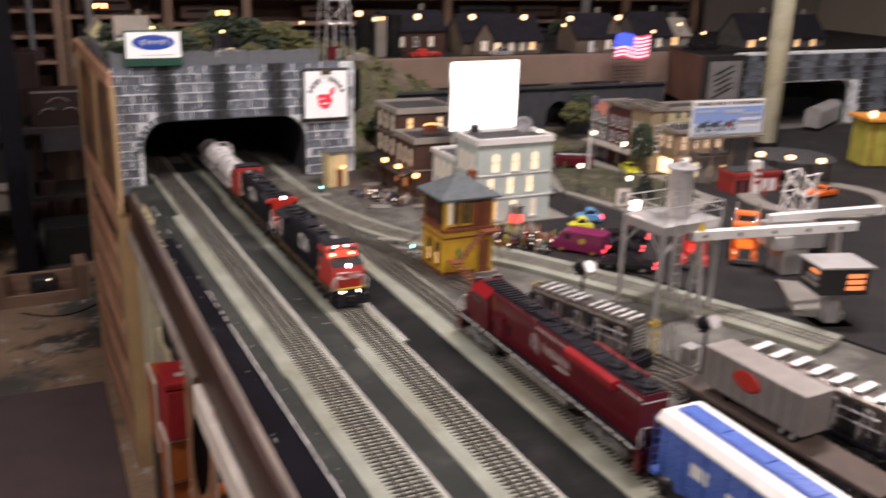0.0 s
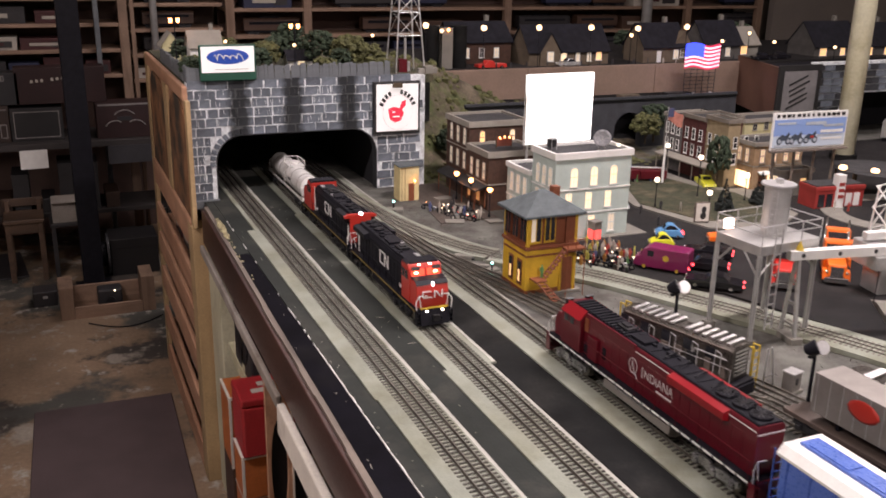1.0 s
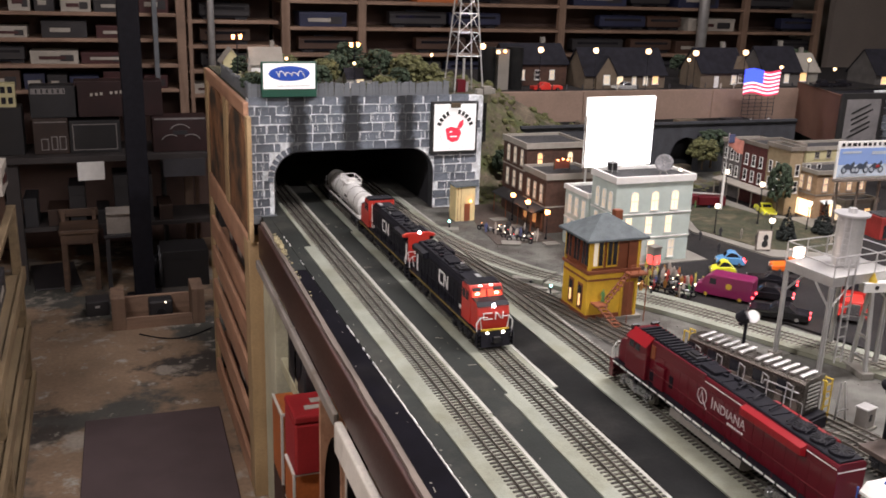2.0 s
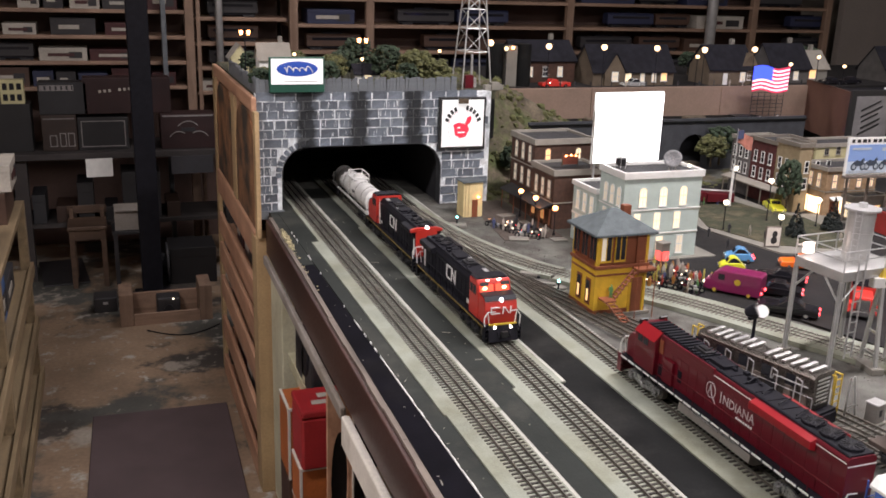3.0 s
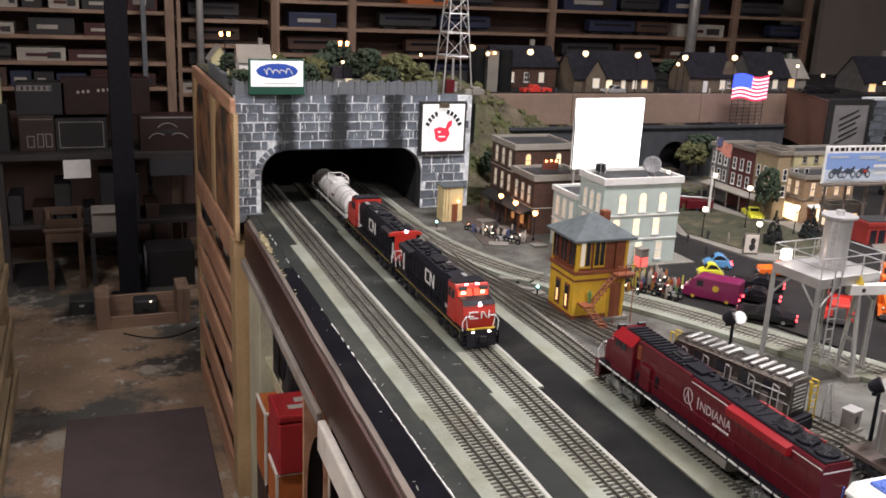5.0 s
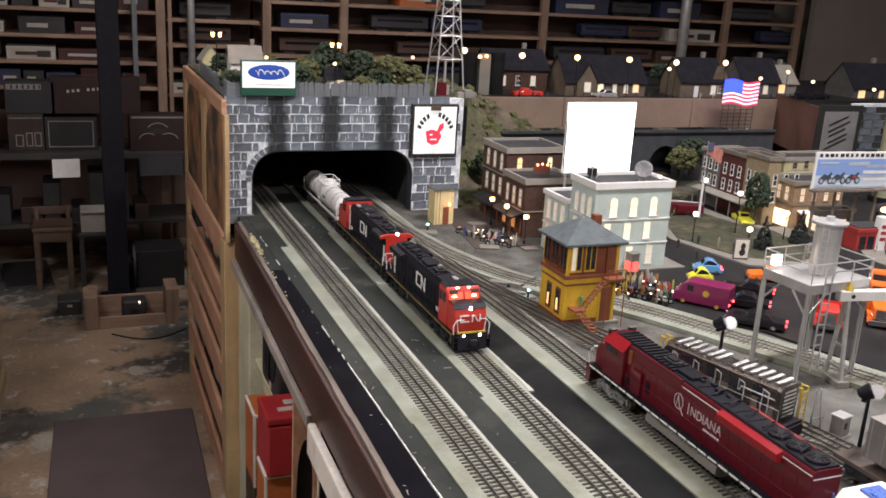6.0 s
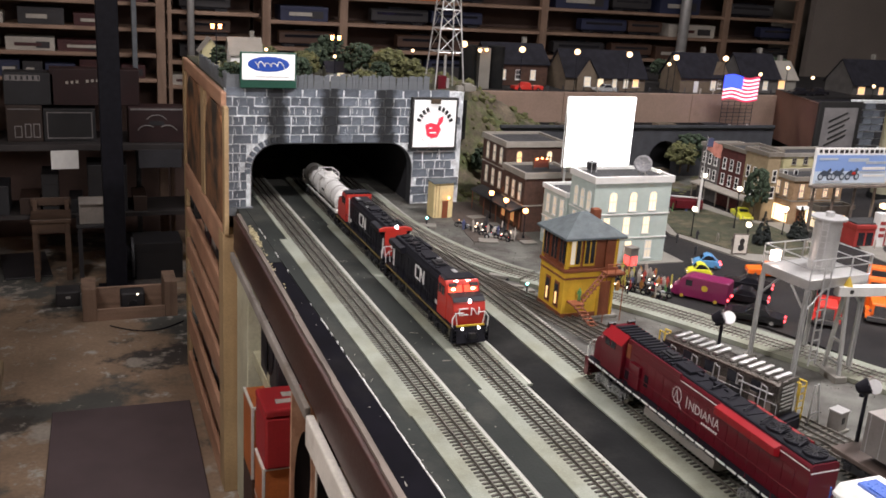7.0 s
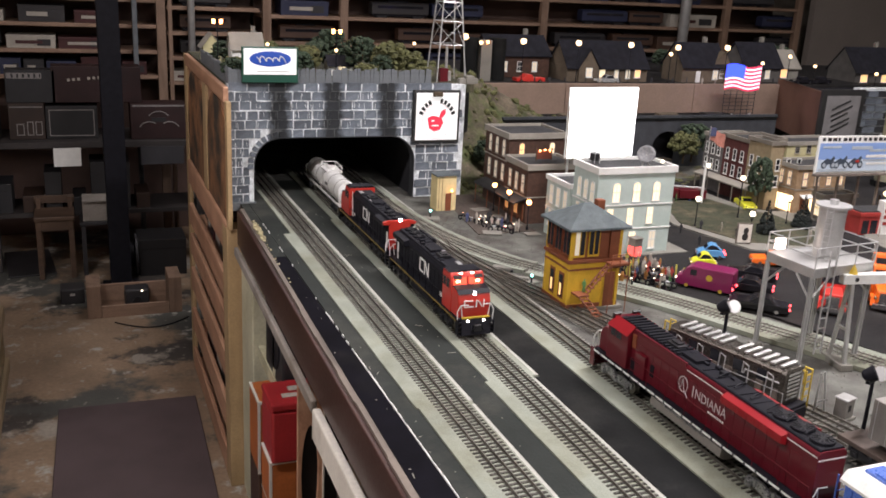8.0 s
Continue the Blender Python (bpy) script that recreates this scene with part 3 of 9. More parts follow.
def arch_poly(x0, x1, z0, top, r, n=8):
    """Outline of an opening with rounded upper corners, from lower left over the top to lower right."""
    pts = [(x0, z0)]
    for k in range(n + 1):
        a = math.pi - k * math.pi / 2 / n
        pts.append((x0 + r + r * math.cos(a), top - r + r * math.sin(a)))
    for k in range(n + 1):
        a = math.pi / 2 - k * math.pi / 2 / n
        pts.append((x1 - r + r * math.cos(a), top - r + r * math.sin(a)))
    pts.append((x1, z0))
    return pts


port = thing("tunnel_portal", pose(0, 0, 0), "grey painted stone tunnel portal with white joints and sooty streaks", "tunnel portal", kind="structure")
op = arch_poly(OX0, OX1, T - 0.003, OTOP, ORAD)
outline = [(PX0, T - 0.003), (PX0, PTOP), (PX1, PTOP), (PX1, T - 0.003)] + op[::-1]
part("wall", prism(B(), outline, PORTAL_Y, PORTAL_Y + 0.03, "y"), M["mortar"], port, "whitish joints between the stones")
# black sheets behind the opening, painted dark for the unlit inside
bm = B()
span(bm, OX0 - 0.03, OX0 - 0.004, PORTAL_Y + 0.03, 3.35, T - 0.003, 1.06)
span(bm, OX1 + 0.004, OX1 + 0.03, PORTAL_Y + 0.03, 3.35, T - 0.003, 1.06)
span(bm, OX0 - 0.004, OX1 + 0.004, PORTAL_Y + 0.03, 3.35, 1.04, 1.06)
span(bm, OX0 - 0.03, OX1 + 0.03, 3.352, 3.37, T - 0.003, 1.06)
part("lining", bm, M["tunnel"], port, "black sheets painted for the darkness inside the tunnel")
bm = B()
ring = arch_poly(OX0 - 0.001, OX1 + 0.001, T - 0.002, OTOP + 0.001, ORAD)
inner = arch_poly(OX0 + 0.0015, OX1 - 0.0015, T - 0.002, OTOP - 0.0015, ORAD - 0.0015)
prism(bm, ring + inner[::-1], PORTAL_Y - 0.002, PORTAL_Y + 0.032, "y")
part("opening_edge", bm, M["soot"], port, "dark rounded edge of the opening")


def in_opening(x, z, pad=0.0):
    if not (OX0 - pad < x < OX1 + pad and z < OTOP + pad):
        return False
    for cx in (OX0 + ORAD, OX1 - ORAD):
        if (x < cx) == (cx < 0.68) and z > OTOP - ORAD and (x < OX0 + ORAD or x > OX1 - ORAD):
            return (x - cx) ** 2 + (z - OTOP + ORAD) ** 2 < (ORAD + pad) ** 2
    return True


STONE = {}
for name in ("stone", "soot"):
    for k in range(5):
        STONE[name, k] = mesh_of("stone", box(B(), (0, 0, 0), (0.028 + 0.007 * k, 0.006, 0.0228), top=0.96), M[name])
SMALL_STONE = mesh_of("stone", box(B(), (0, 0, 0), (0.0155, 0.006, 0.0228), top=0.96), M["stone"])
random.seed(21)
z = T + 0.0125
row = 0
while z < PTOP - 0.006:
    x = PX0 + 0.001
    if row % 2 and not in_opening(PX0 + 0.009, z, 0.02):
        ob = new("stone", SMALL_STONE)
        ob.parent = port
        ob.matrix_basis = pose(PX0 + 0.0085, PORTAL_Y + 0.002, z, 0, random.uniform(-2, 2), 0)
        x += 0.0178
    while x < PX1 - 0.012:
        k = random.randrange(5)
        ln = 0.028 + 0.007 * k
        cx = x + ln / 2
        if cx - ln / 2 >= PX0 - 0.004 and cx + ln / 2 <= PX1 + 0.004:
            corners = [in_opening(cx + sx * ln / 2, z + sz * 0.0105, (0.016 if z > OTOP - ORAD - 0.012 else 0.001) if cx < 0.525 else 0.0002) for sx in (-1, 0, 1) for sz in (-1, 1)]
            if not any(corners):
                ob = new("stone", STONE["stone", k])
                ob.parent = port
                ob.matrix_basis = pose(cx, PORTAL_Y + random.uniform(0.0012, 0.0026), z + random.uniform(-0.0012, 0.0012), 0, random.uniform(-2.2, 2.2), 0)
            else:
                ln = 0.0155
                cx = x + ln / 2
                if not any(in_opening(cx + sx * ln / 2, z + sz * 0.0105, (0.0165 if z > OTOP - ORAD - 0.012 else 0.001) if cx < 0.525 else 0.0002) for sx in (-1, 1) for sz in (-1, 1)):
                    ob = new("stone", SMALL_STONE)
                    ob.parent = port
                    ob.matrix_basis = pose(cx, PORTAL_Y + 0.002, z, 0, random.uniform(-2, 2), 0)
        x += ln + random.choice((0.0018, 0.0024, 0.0032, 0.004))
    z += 0.0255
    row += 1
# uneven dabs of white paint over the joints
random.seed(88)
bm = B()
for k in range(900):
    x, z = random.uniform(PX0 + 0.006, PX1 - 0.006), random.uniform(T + 0.005, PTOP - 0.006)
    if in_opening(x, z, 0.012) or 0.895 < x < 1.045 and z > 1.0:
        continue
    row_z = T + 0.0125 + 0.0255 * round((z - T - 0.0125) / 0.0255) + random.choice((-0.01275, 0.01275))
    if any(in_opening(x + dx, row_z - 0.024 * k, 0.012) for dx in (-0.012, 0, 0.012) for k in (0, 1)) or row_z > PTOP - 0.004:
        continue
    if random.random() < 0.55:
        ln = random.uniform(0.006, 0.022)
        box(bm, (x, PORTAL_Y - 0.0018, row_z + random.uniform(-0.001, 0.001)), (ln, 0.0012, random.uniform(0.0008, 0.0022)), ry=random.uniform(-6, 6), top=0.7)
    else:
        box(bm, (x, PORTAL_Y - 0.0018, row_z - 0.0127 + random.uniform(-0.004, 0.004)), (random.uniform(0.0008, 0.002), 0.0012, random.uniform(0.008, 0.022)), ry=random.uniform(-9, 9), top=0.7)
tagged(part("paint_dabs", bm, M["mortar"], port, "uneven dabs of white joint paint"), kind="stuff")
# ring stones at the left haunch
VOUS = mesh_of("stone", box(B(), (0, 0, 0), (0.0118, 0.006, 0.0145)), M["stone"])
for k in range(9):
    a = math.radians(182 - k * 11.5)
    ob = new("stone", VOUS)
    ob.parent = port
    ob.matrix_basis = pose(OX0 + ORAD + (ORAD + 0.0105) * math.cos(a), PORTAL_Y - 0.0015, OTOP - ORAD + (ORAD + 0.0105) * math.sin(a), 0, 90 - math.degrees(a), 0)
part("footing", span(B(), PX0 - 0.004, OX0 + 0.004, PORTAL_Y - 0.008, PORTAL_Y + 0.03, T - 0.02, T + 0.004), M["slate"], port, "grey footing slab", bevel=0.002)

# top of the mountain
structure("ground", span(B(), PX0, 1.10, PORTAL_Y + 0.03, 3.4, 1.15, PTOP - 0.002), M["grass"], "grassy scenic top over the tunnel", "ground")
fence = thing("fence", pose(0, 0, PTOP - 0.004), "uneven slate-grey plank fence on top of the portal", "fence")
PICK = [mesh_of("plank", box(B(), (0, 0, 0.02), (0.0088, 0.004, 0.04 + 0.004 * k), rx=0, top=0.92), M["slate"]) for k in range(4)]
random.seed(5)
for k in range(63):
    ob = new("plank", random.choice(PICK))
    ob.parent = fence
    ob.matrix_basis = pose(PX0 + 0.006 + k * 0.0091, PORTAL_Y + 0.004, random.uniform(-0.002, 0.003), 0, random.uniform(-3, 3), random.uniform(-4, 4))
for k in range(60):
    ob = new("plank", random.choice(PICK))
    ob.parent = fence
    ob.matrix_basis = pose(PX0 + 0.003, PORTAL_Y + 0.014 + k * 0.0092, random.uniform(-0.002, 0.003), random.uniform(-3, 3), 0, 90 + random.uniform(-4, 4))

# wooden display case under the mountain, facing the aisle
case = thing("display_case", pose(0.374, 0, 0), "orange-stained plywood shelf case under the tunnel mountain", "shelf case")
part("front_post", span(B(), -0.012, 0.03, 2.45, 2.53, 0, 0.79), M["plyz"], case, "yellowed upright post", bevel=0.003)
part("upright", span(B(), -0.008, 0.006, 3.36, 3.42, 0, PTOP - 0.01), M["plyz"], case, bevel=0.002)
part("upright", span(B(), -0.0085, 0.004, 2.44, 2.475, 0.792, PTOP - 0.04), M["plyz"], case, bevel=0.002)
part("upright", span(B(), -0.008, 0.006, 2.86, 2.93, 0.801, PTOP - 0.046), M["plyz"], case, bevel=0.002)
for z0, z1 in ((PTOP - 0.045, PTOP - 0.005), (0.715, 0.80), (0.565, 0.64), (0.45, 0.525), (0.315, 0.395), (0.155, 0.235), (0.0, 0.075)):
    part("shelf_edge", span(B(), -0.011, 0.004, 2.535 if z1 < 0.8 else 2.478, 3.358, z0, z1), M["ply"], case, "orange plywood rail", bevel=0.004)
    if z1 < 0.8:
        part("shelf", span(B(), 0.006, 0.5, 2.54, 3.36, z0 + 0.01, z0 + 0.025), M["ply"], case)
for y0, y1 in ((2.48, 2.855), (2.935, 3.355)):
    bm = B()
    pts = [(y0, 0.803)] + [(yy, zz) for yy, zz in ((y0, 1.02), (y0 + 0.04, 1.085), (y0 + 0.12, 1.12), (y1 - 0.1, 1.12), (y1 - 0.03, 1.08), (y1, 1.0))] + [(y1, 0.803)]
    prism(bm, pts, -0.004, 0.0, "x")
    part("painted_panel", bm, mk("brown_mural", (0.27, 0.13, 0.06), 0.7, var=0.45, scale=12, second=(0.04, 0.032, 0.025), second_amt=0.65, bump=0.1), case, "dark brown painted panel")
    part("panel_board", span(B(), 0.001, 0.004, y0, y1, 0.803, PTOP - 0.046), M["ply"], case, "plywood backing")
structure("case_back", span(B(), 0.90, 0.92, 2.45, 3.42, 0, T - 0.035), M["dark_top"], "dark back of the shelf case", "panel")
structure("case_end", span(B(), 0.45, 0.9, 2.5, 2.52, 0, T - 0.035), M["dark_top"], "dark end panel of the shelf case", "panel")

# hillside beside the portal
def hill(bm, x0, x1, y0, y1, nx, ny, fn):
    g = [[bm.verts.new((x0 + (x1 - x0) * i / nx, y0 + (y1 - y0) * j / ny, 0)) for i in range(nx + 1)] for j in range(ny + 1)]
    for rowv in g:
        for v in rowv:
            v.co.z = fn(v.co.x, v.co.y)
    for j in range(ny):
        for i in range(nx):
            bm.faces.new((g[j][i], g[j][i + 1], g[j + 1][i + 1], g[j + 1][i]))


def smooth01(v):
    v = max(0.0, min(1.0, v))
    return v * v * (3 - 2 * v)


def hill_z(x, y):
    d = (y - 2.50) * 1.0 - max(0, x - 1.06) * 0.30
    up = smooth01(d / 0.34)
    n = noise.noise(Vector((x * 14, y * 14, 0))) * 0.022 + noise.noise(Vector((x * 45, y * 45, 3))) * 0.010
    top = 1.17 - 0.18 * smooth01((x - 1.15) / 0.5)
    return T - 0.004 + (top - T) * up + n * (0.3 + up)


bm = B()
hill(bm, 1.055, 2.5, 2.42, 3.08, 90, 45, hill_z)
structure("hillside", bm, M["rock"], "mossy rock hillside between portal and upper town", "hillside")
bm = B()
random.seed(11)
for k in range(900):
    x, y = random.uniform(1.06, 1.9), random.uniform(2.50, 3.06)
    if noise.noise(Vector((x * 9, y * 9, 7))) > -0.05:
        ball(bm, (x, y, hill_z(x, y) + 0.003), random.uniform(0.004, 0.015), 1, (1, 1, 0.8), 0.4)
tagged(part("shrubs", bm, M["leaf2"]), "olive foam shrubs covering the hillside", "shrubs", kind="stuff")

# railway shelf with arches under the upper town
bm = B()
poly = [(1.32, T - 0.004), (1.32, MID), (2.46, MID)]
poly.append((2.46, T - 0.004))
for cx in (2.3, 1.98, 1.66):
    r = 0.062
    poly += [(cx + r, T - 0.004)] + [(cx + r * math.cos(a), 0.915 + r * math.sin(a)) for a in [k * math.pi / 10 for k in range(11)]] + [(cx - r, T - 0.004)]
prism(bm, poly, 2.78, 2.82, "y")
via = thing("viaduct", pose(0, 0, 0), "dark slate arched viaduct below the upper town", "viaduct", kind="structure")
part("arch_wall", bm, M["viastone"], via)
# black sheet painted for the shade behind the arches
part("dark_hollow", span(B(), 1.33, 2.45, 2.86, 2.88, T - 0.004, MID - 0.01), M["tunnel"], via, "unlit hollow")
part("deck", span(B(), 1.32, 2.46, 2.822, 3.089, MID - 0.035, MID - 0.027), M["dark_top"], via, bevel=0.002)
part("coping", span(B(), 1.32, 2.46, 2.772, 2.822, MID, MID + 0.006), M["dark_top"], via, bevel=0.002)
part("parapet", span(B(), 1.32, 2.46, 2.776, 2.786, MID + 0.006, MID + 0.014), M["viastone"], via)

# retaining wall of the upper town
up = thing("retaining_wall", pose(0, 0, 0), "tan panelled retaining wall in front of the upper town", "retaining wall", kind="structure")
for a, b in ((1.16, 1.72), (1.722, 2.3), (2.302, 2.73)):
    part("panel", span(B(), a, b, 3.09, 3.11, 0.93, DECK + 0.006), M["tan"], up, bevel=0.002)
bm = B()
prism(bm, [(2.73, 3.09), (2.73, 3.11), (2.565, 2.64), (2.55, 2.645)], 0.93, DECK + 0.03, "z")
part("panel", bm, M["redwall"], up, "rust-brown end panel")
structure("upper_ground", span(B(), 1.1, 4.6, 3.112, 3.95, DECK - 0.03, DECK), M["street"], "dark street of the upper town", "ground")
# ---------------------------------------------------------------- trains
WHEEL = mesh_of("wheel", cyl(cyl(B(), (-0.003, 0, 0), (0.003, 0, 0), 0.0098, n=18), (-0.0045, 0, 0), (-0.003, 0, 0), 0.0112, n=18), M["rail"])


def truck(parent, y, n=3, half=0.033, mat="silver", label="silver side frame"):
    t = new("truck")
    t.parent = parent
    t.matrix_basis = pose(0, y, 0)
    for sx in (-1, 1):
        bm = B()
        prism(bm, [(-half - 0.008, 0.013), (-half - 0.004, 0.019), (-0.012, 0.020), (0, 0.016), (0.012, 0.020), (half + 0.004, 0.019), (half + 0.008, 0.013), (half, 0.009), (0.01, 0.006), (-0.01, 0.006), (-half, 0.009)], sx * 0.0245, sx * 0.0285)
        for k in range(n):
            yy = -half + 2 * half * k / (n - 1)
            box(bm, (sx * 0.029, yy, 0.011), (0.005, 0.011, 0.010))
            cyl(bm, (sx * 0.0295, yy, 0.011), (sx * 0.033, yy, 0.011), 0.0036, n=10)
            box(bm, (sx * 0.028, yy + half / n * 0.9, 0.016), (0.004, 0.006, 0.008))
        part("side_frame", bm, M[mat], t, label, bevel=0.0006)
    for k in range(n):
        for sx in (-1, 1):
            w = new("wheel", WHEEL)
            w.parent = t
            w.matrix_basis = pose(sx * 0.0175, -half + 2 * half * k / (n - 1), 0.0102, 0, 0, 0 if sx > 0 else 180)
    part("axle_beam", span(B(), -0.014, 0.014, -half, half, 0.008, 0.018), M["black"], t)
    return t


def hood_poly(w, z0, z1, c):
    return [(-w, z0), (-w, z1 - c), (-w + c * 0.4, z1 - c * 0.35), (-w + c * 1.1, z1), (w - c * 1.1, z1), (w - c * 0.4, z1 - c * 0.35), (w, z1 - c), (w, z0)]


def locomotive(m, label, group, body, cab, roof, stripe, length=0.465, lit=True, logo="cn", truck_mat="black_steel"):
    """A six-axle road diesel; its cab end points to local -y, rail top at z 0."""
    e = thing("locomotive", m, label, "model locomotive", group)
    h = length / 2
    part("underframe", span(B(), -0.0305, 0.0305, -h + 0.014, h - 0.014, 0.0265, 0.0325), M["black"], e, bevel=0.0008)
    for sx in (-1, 1):
        bm = B()
        n = 22
        for k in range(n):
            a = -h + 0.018 + (length - 0.036) * k / n
            span(bm, sx * 0.0305, sx * 0.0311, a, a + (length - 0.036) / n * (0.82 if logo != "cn" else 1.0), 0.0285, 0.0312)
        part("sill_stripe", bm, M[stripe], e, "stripe along the sill")
    # fuel tank
    tank = 0.0 if logo == "cn" else 0.024
    bm = prism(B(), [(-0.027, 0.024), (-0.0285, 0.012), (-0.02, 0.007), (0.02, 0.007), (0.0285, 0.012), (0.027, 0.024)], -0.062 - tank, 0.062 + tank, "y")
    part("fuel_tank", bm, M["dullalu" if logo != "cn" else "black"], e, "long fuel tank between the trucks", bevel=0.0012)
    for sx in (-1, 1):
        part("air_reservoir", cyl(B(), (sx * 0.024, -0.05, 0.024), (sx * 0.024, 0.05, 0.024), 0.0045, n=12), M["gearmetal" if logo != "cn" else "black"], e, smooth=True)
    for yy in (-h + 0.088, h - 0.088):
        truck(e, yy, 3, 0.036, truck_mat, "grey side frame")
    # long hood
    y0, y1 = -h + (0.098 if logo == "cn" else 0.1115), h - 0.026
    part("long_hood", prism(B(), hood_poly(0.0208, 0.0325, 0.094, 0.009 if logo == "cn" else 0.0045), y0, y1, "y"), M[body], e, bevel=0.0006)
    part("hood_roof", prism(B(), hood_poly(0.0165 if logo == "cn" else 0.0178, 0.0935, 0.0962, 0.002), (y0 if logo == "cn" else -h + 0.062) + 0.002, y1 - 0.002, "y"), M[roof], e, "black roof panel")
    # hood doors
    for sx in (-1, 1):
        for k in range(int((y1 - y0 - 0.03) / 0.0215)):
            a = y0 + 0.02 + k * 0.0215
            part("hood_door", span(B(), sx * 0.0206, sx * 0.0214, a, a + 0.0195, 0.036, 0.078), M[body], e, bevel=0.0003)
    # radiator section
    ra, rb = (h - 0.105, h - 0.03) if logo == "cn" else (h - 0.2, h - 0.08)
    for sx in (-1, 1):
        bm = prism(B(), [(sx * 0.0206, 0.078), (sx * 0.0305, 0.081), (sx * 0.0305, 0.0905), (sx * 0.0206, 0.0935)], ra, rb, "y")
        part("radiator_wing", bm, M["redroof" if logo != "cn" else roof], e, "overhanging radiator housing", bevel=0.0006)
        bm = B()
        for k in range(14):
            a = ra + 0.004 + (rb - ra - 0.008) * k / 14
            span(bm, sx * 0.0300, sx * 0.0309, a, a + 0.003, 0.0825, 0.0895)
        part("louvre", bm, M["black_steel" if logo == "cn" else "redroof"], e)
    for k in range(3):
        yy = h - 0.045 - k * 0.027 if logo == "cn" else h - 0.046 - k * 0.033
        fr = 0.0115 if logo == "cn" else 0.0148
        f = part("roof_fan", cyl(B(), (0, yy, 0.096), (0, yy, 0.0995), fr, n=20), M["black"], e)
        bm = B()
        for q in range(6):
            a = q * math.pi / 6
            box(bm, (0, yy, 0.1), (fr * 1.85, 0.0012, 0.001), rz=math.degrees(a))
        part("fan_grille", bm, M["black_steel"], f)
    # roof equipment
    bm = B()
    span(bm, -0.009, 0.009, y0 + 0.07, y0 + 0.10, 0.096, 0.1015)
    span(bm, -0.005, 0.005, y0 + 0.076, y0 + 0.094, 0.1015, 0.104)
    part("exhaust", bm, M["black_steel"], e, bevel=0.0006)
    for k in range(12):
        yy = y0 + 0.008 + k * (rb - y0 - 0.03) / 12
        part("roof_seam", span(B(), -0.0145, 0.0145, yy, yy + 0.0022, 0.096, 0.0972), M["black"], e)
    if logo == "cn":
        part("roof_hatch", span(B(), -0.016, 0.016, y0 + 0.012, y0 + 0.055, 0.0955, 0.0985), M["black"], e, bevel=0.0005)
    else:
        for k in range(15):
            part("roof_rib", span(B(), -0.0172, 0.0172, y0 - 0.04 + 0.0105 * k, y0 - 0.0345 + 0.0105 * k, 0.0958, 0.0988), M["black"], e, "black cross rib of the roof", bevel=0.0005)
        for k in range(6):
            part("roof_pipe", tube(B(), [(-0.015, 0.03 + 0.034 * k, 0.098), (-0.004, 0.036 + 0.034 * k, 0.1015), (0.012, 0.04 + 0.034 * k, 0.099)], 0.0012, 6), M["black"], e)
    part("roof_hatch", span(B(), -0.012, 0.012, y0 + 0.115, y0 + 0.15, 0.0955, 0.1005), M["black"], e, bevel=0.0005)
    for k in range(9):
        yy = y0 + 0.06 + 0.018 * k
        part("roof_box", span(B(), -0.013 + 0.004 * (k % 3), -0.006 + 0.006 * (k % 2), yy, yy + 0.009, 0.0958, 0.0985 + 0.0008 * (k % 4)), M["black"], e, bevel=0.0004)
    if logo == "cn":
        for yy in (y0 + 0.02, y0 + 0.11):
            part("roof_plate", span(B(), 0.006, 0.013, yy, yy + 0.02, 0.0985, 0.0995), M["silver"], e, "bare metal roof plate")
    # cab
    ca, cb = (-h + 0.054, -h + 0.0985) if logo == "cn" else (-h + 0.052, -h + 0.112)
    top = 0.0 if logo == "cn" else -0.006
    prof = [(ca, 0.0325), (ca - 0.002, 0.070), (ca + 0.006, 0.0955 + top), (ca + 0.012, 0.1035 + top * 1.5), (cb - 0.002, 0.1035 + top * 1.5), (cb, 0.101 + top * 1.5), (cb, 0.0325)]
    if logo == "cn":
        c = part("cab", prism(B(), prof, -0.0285, 0.0285), M[cab], e, "painted driver's cab", bevel=0.0018)
    else:
        c = part("cab", prism(B(), [(-0.0292, 0.0325), (-0.0292, 0.0845), (-0.0178, 0.0955), (0.0178, 0.0955), (0.0292, 0.0845), (0.0292, 0.0325)], ca, cb, "y"), M[cab], e, "crimson driver's cab", bevel=0.0015)
    if logo == "cn":
        part("cab_roof", prism(B(), [(-0.029, 0.1015), (-0.0275, 0.1035), (-0.022, 0.1062), (0.022, 0.1062), (0.0275, 0.1035), (0.029, 0.1015)], ca + 0.0125, cb + 0.0005, "y"), M["black"], c, "black roof panel", bevel=0.0008)
    for sx in (-1, 1):
        wz = 0.0815 if logo == "cn" else 0.0755
        bm = prism(B(), [(ca - 0.0022 + (wz - 0.0745) * 0.33, wz), (ca + 0.0042, 0.0945), (ca + 0.0060, 0.0945), (ca + 0.0005 + (wz - 0.0745) * 0.33, wz)], sx * 0.002, sx * 0.0245)
        part("windshield", bm, M["cabglow"] if lit == "front" else M["glass_dark"], c, "windshield lit red from inside" if lit == "front" else "dark windshield")
        for k in (0, 1):
            part("side_window", span(B(), sx * 0.0284, sx * (0.0290 if logo == "cn" else 0.0298), ca + 0.010 + k * 0.0165, ca + 0.0235 + k * 0.0165, 0.075 + top * 0.7, 0.092 + top * 1.4), M["glass_dark"], c, "dark side window")
    for sx in (-1, 1):
        part("number_board", box(B(), (sx * 0.0175, ca + 0.0025, 0.0965), (0.013, 0.004, 0.007), rx=-25), M["signblack"], c)
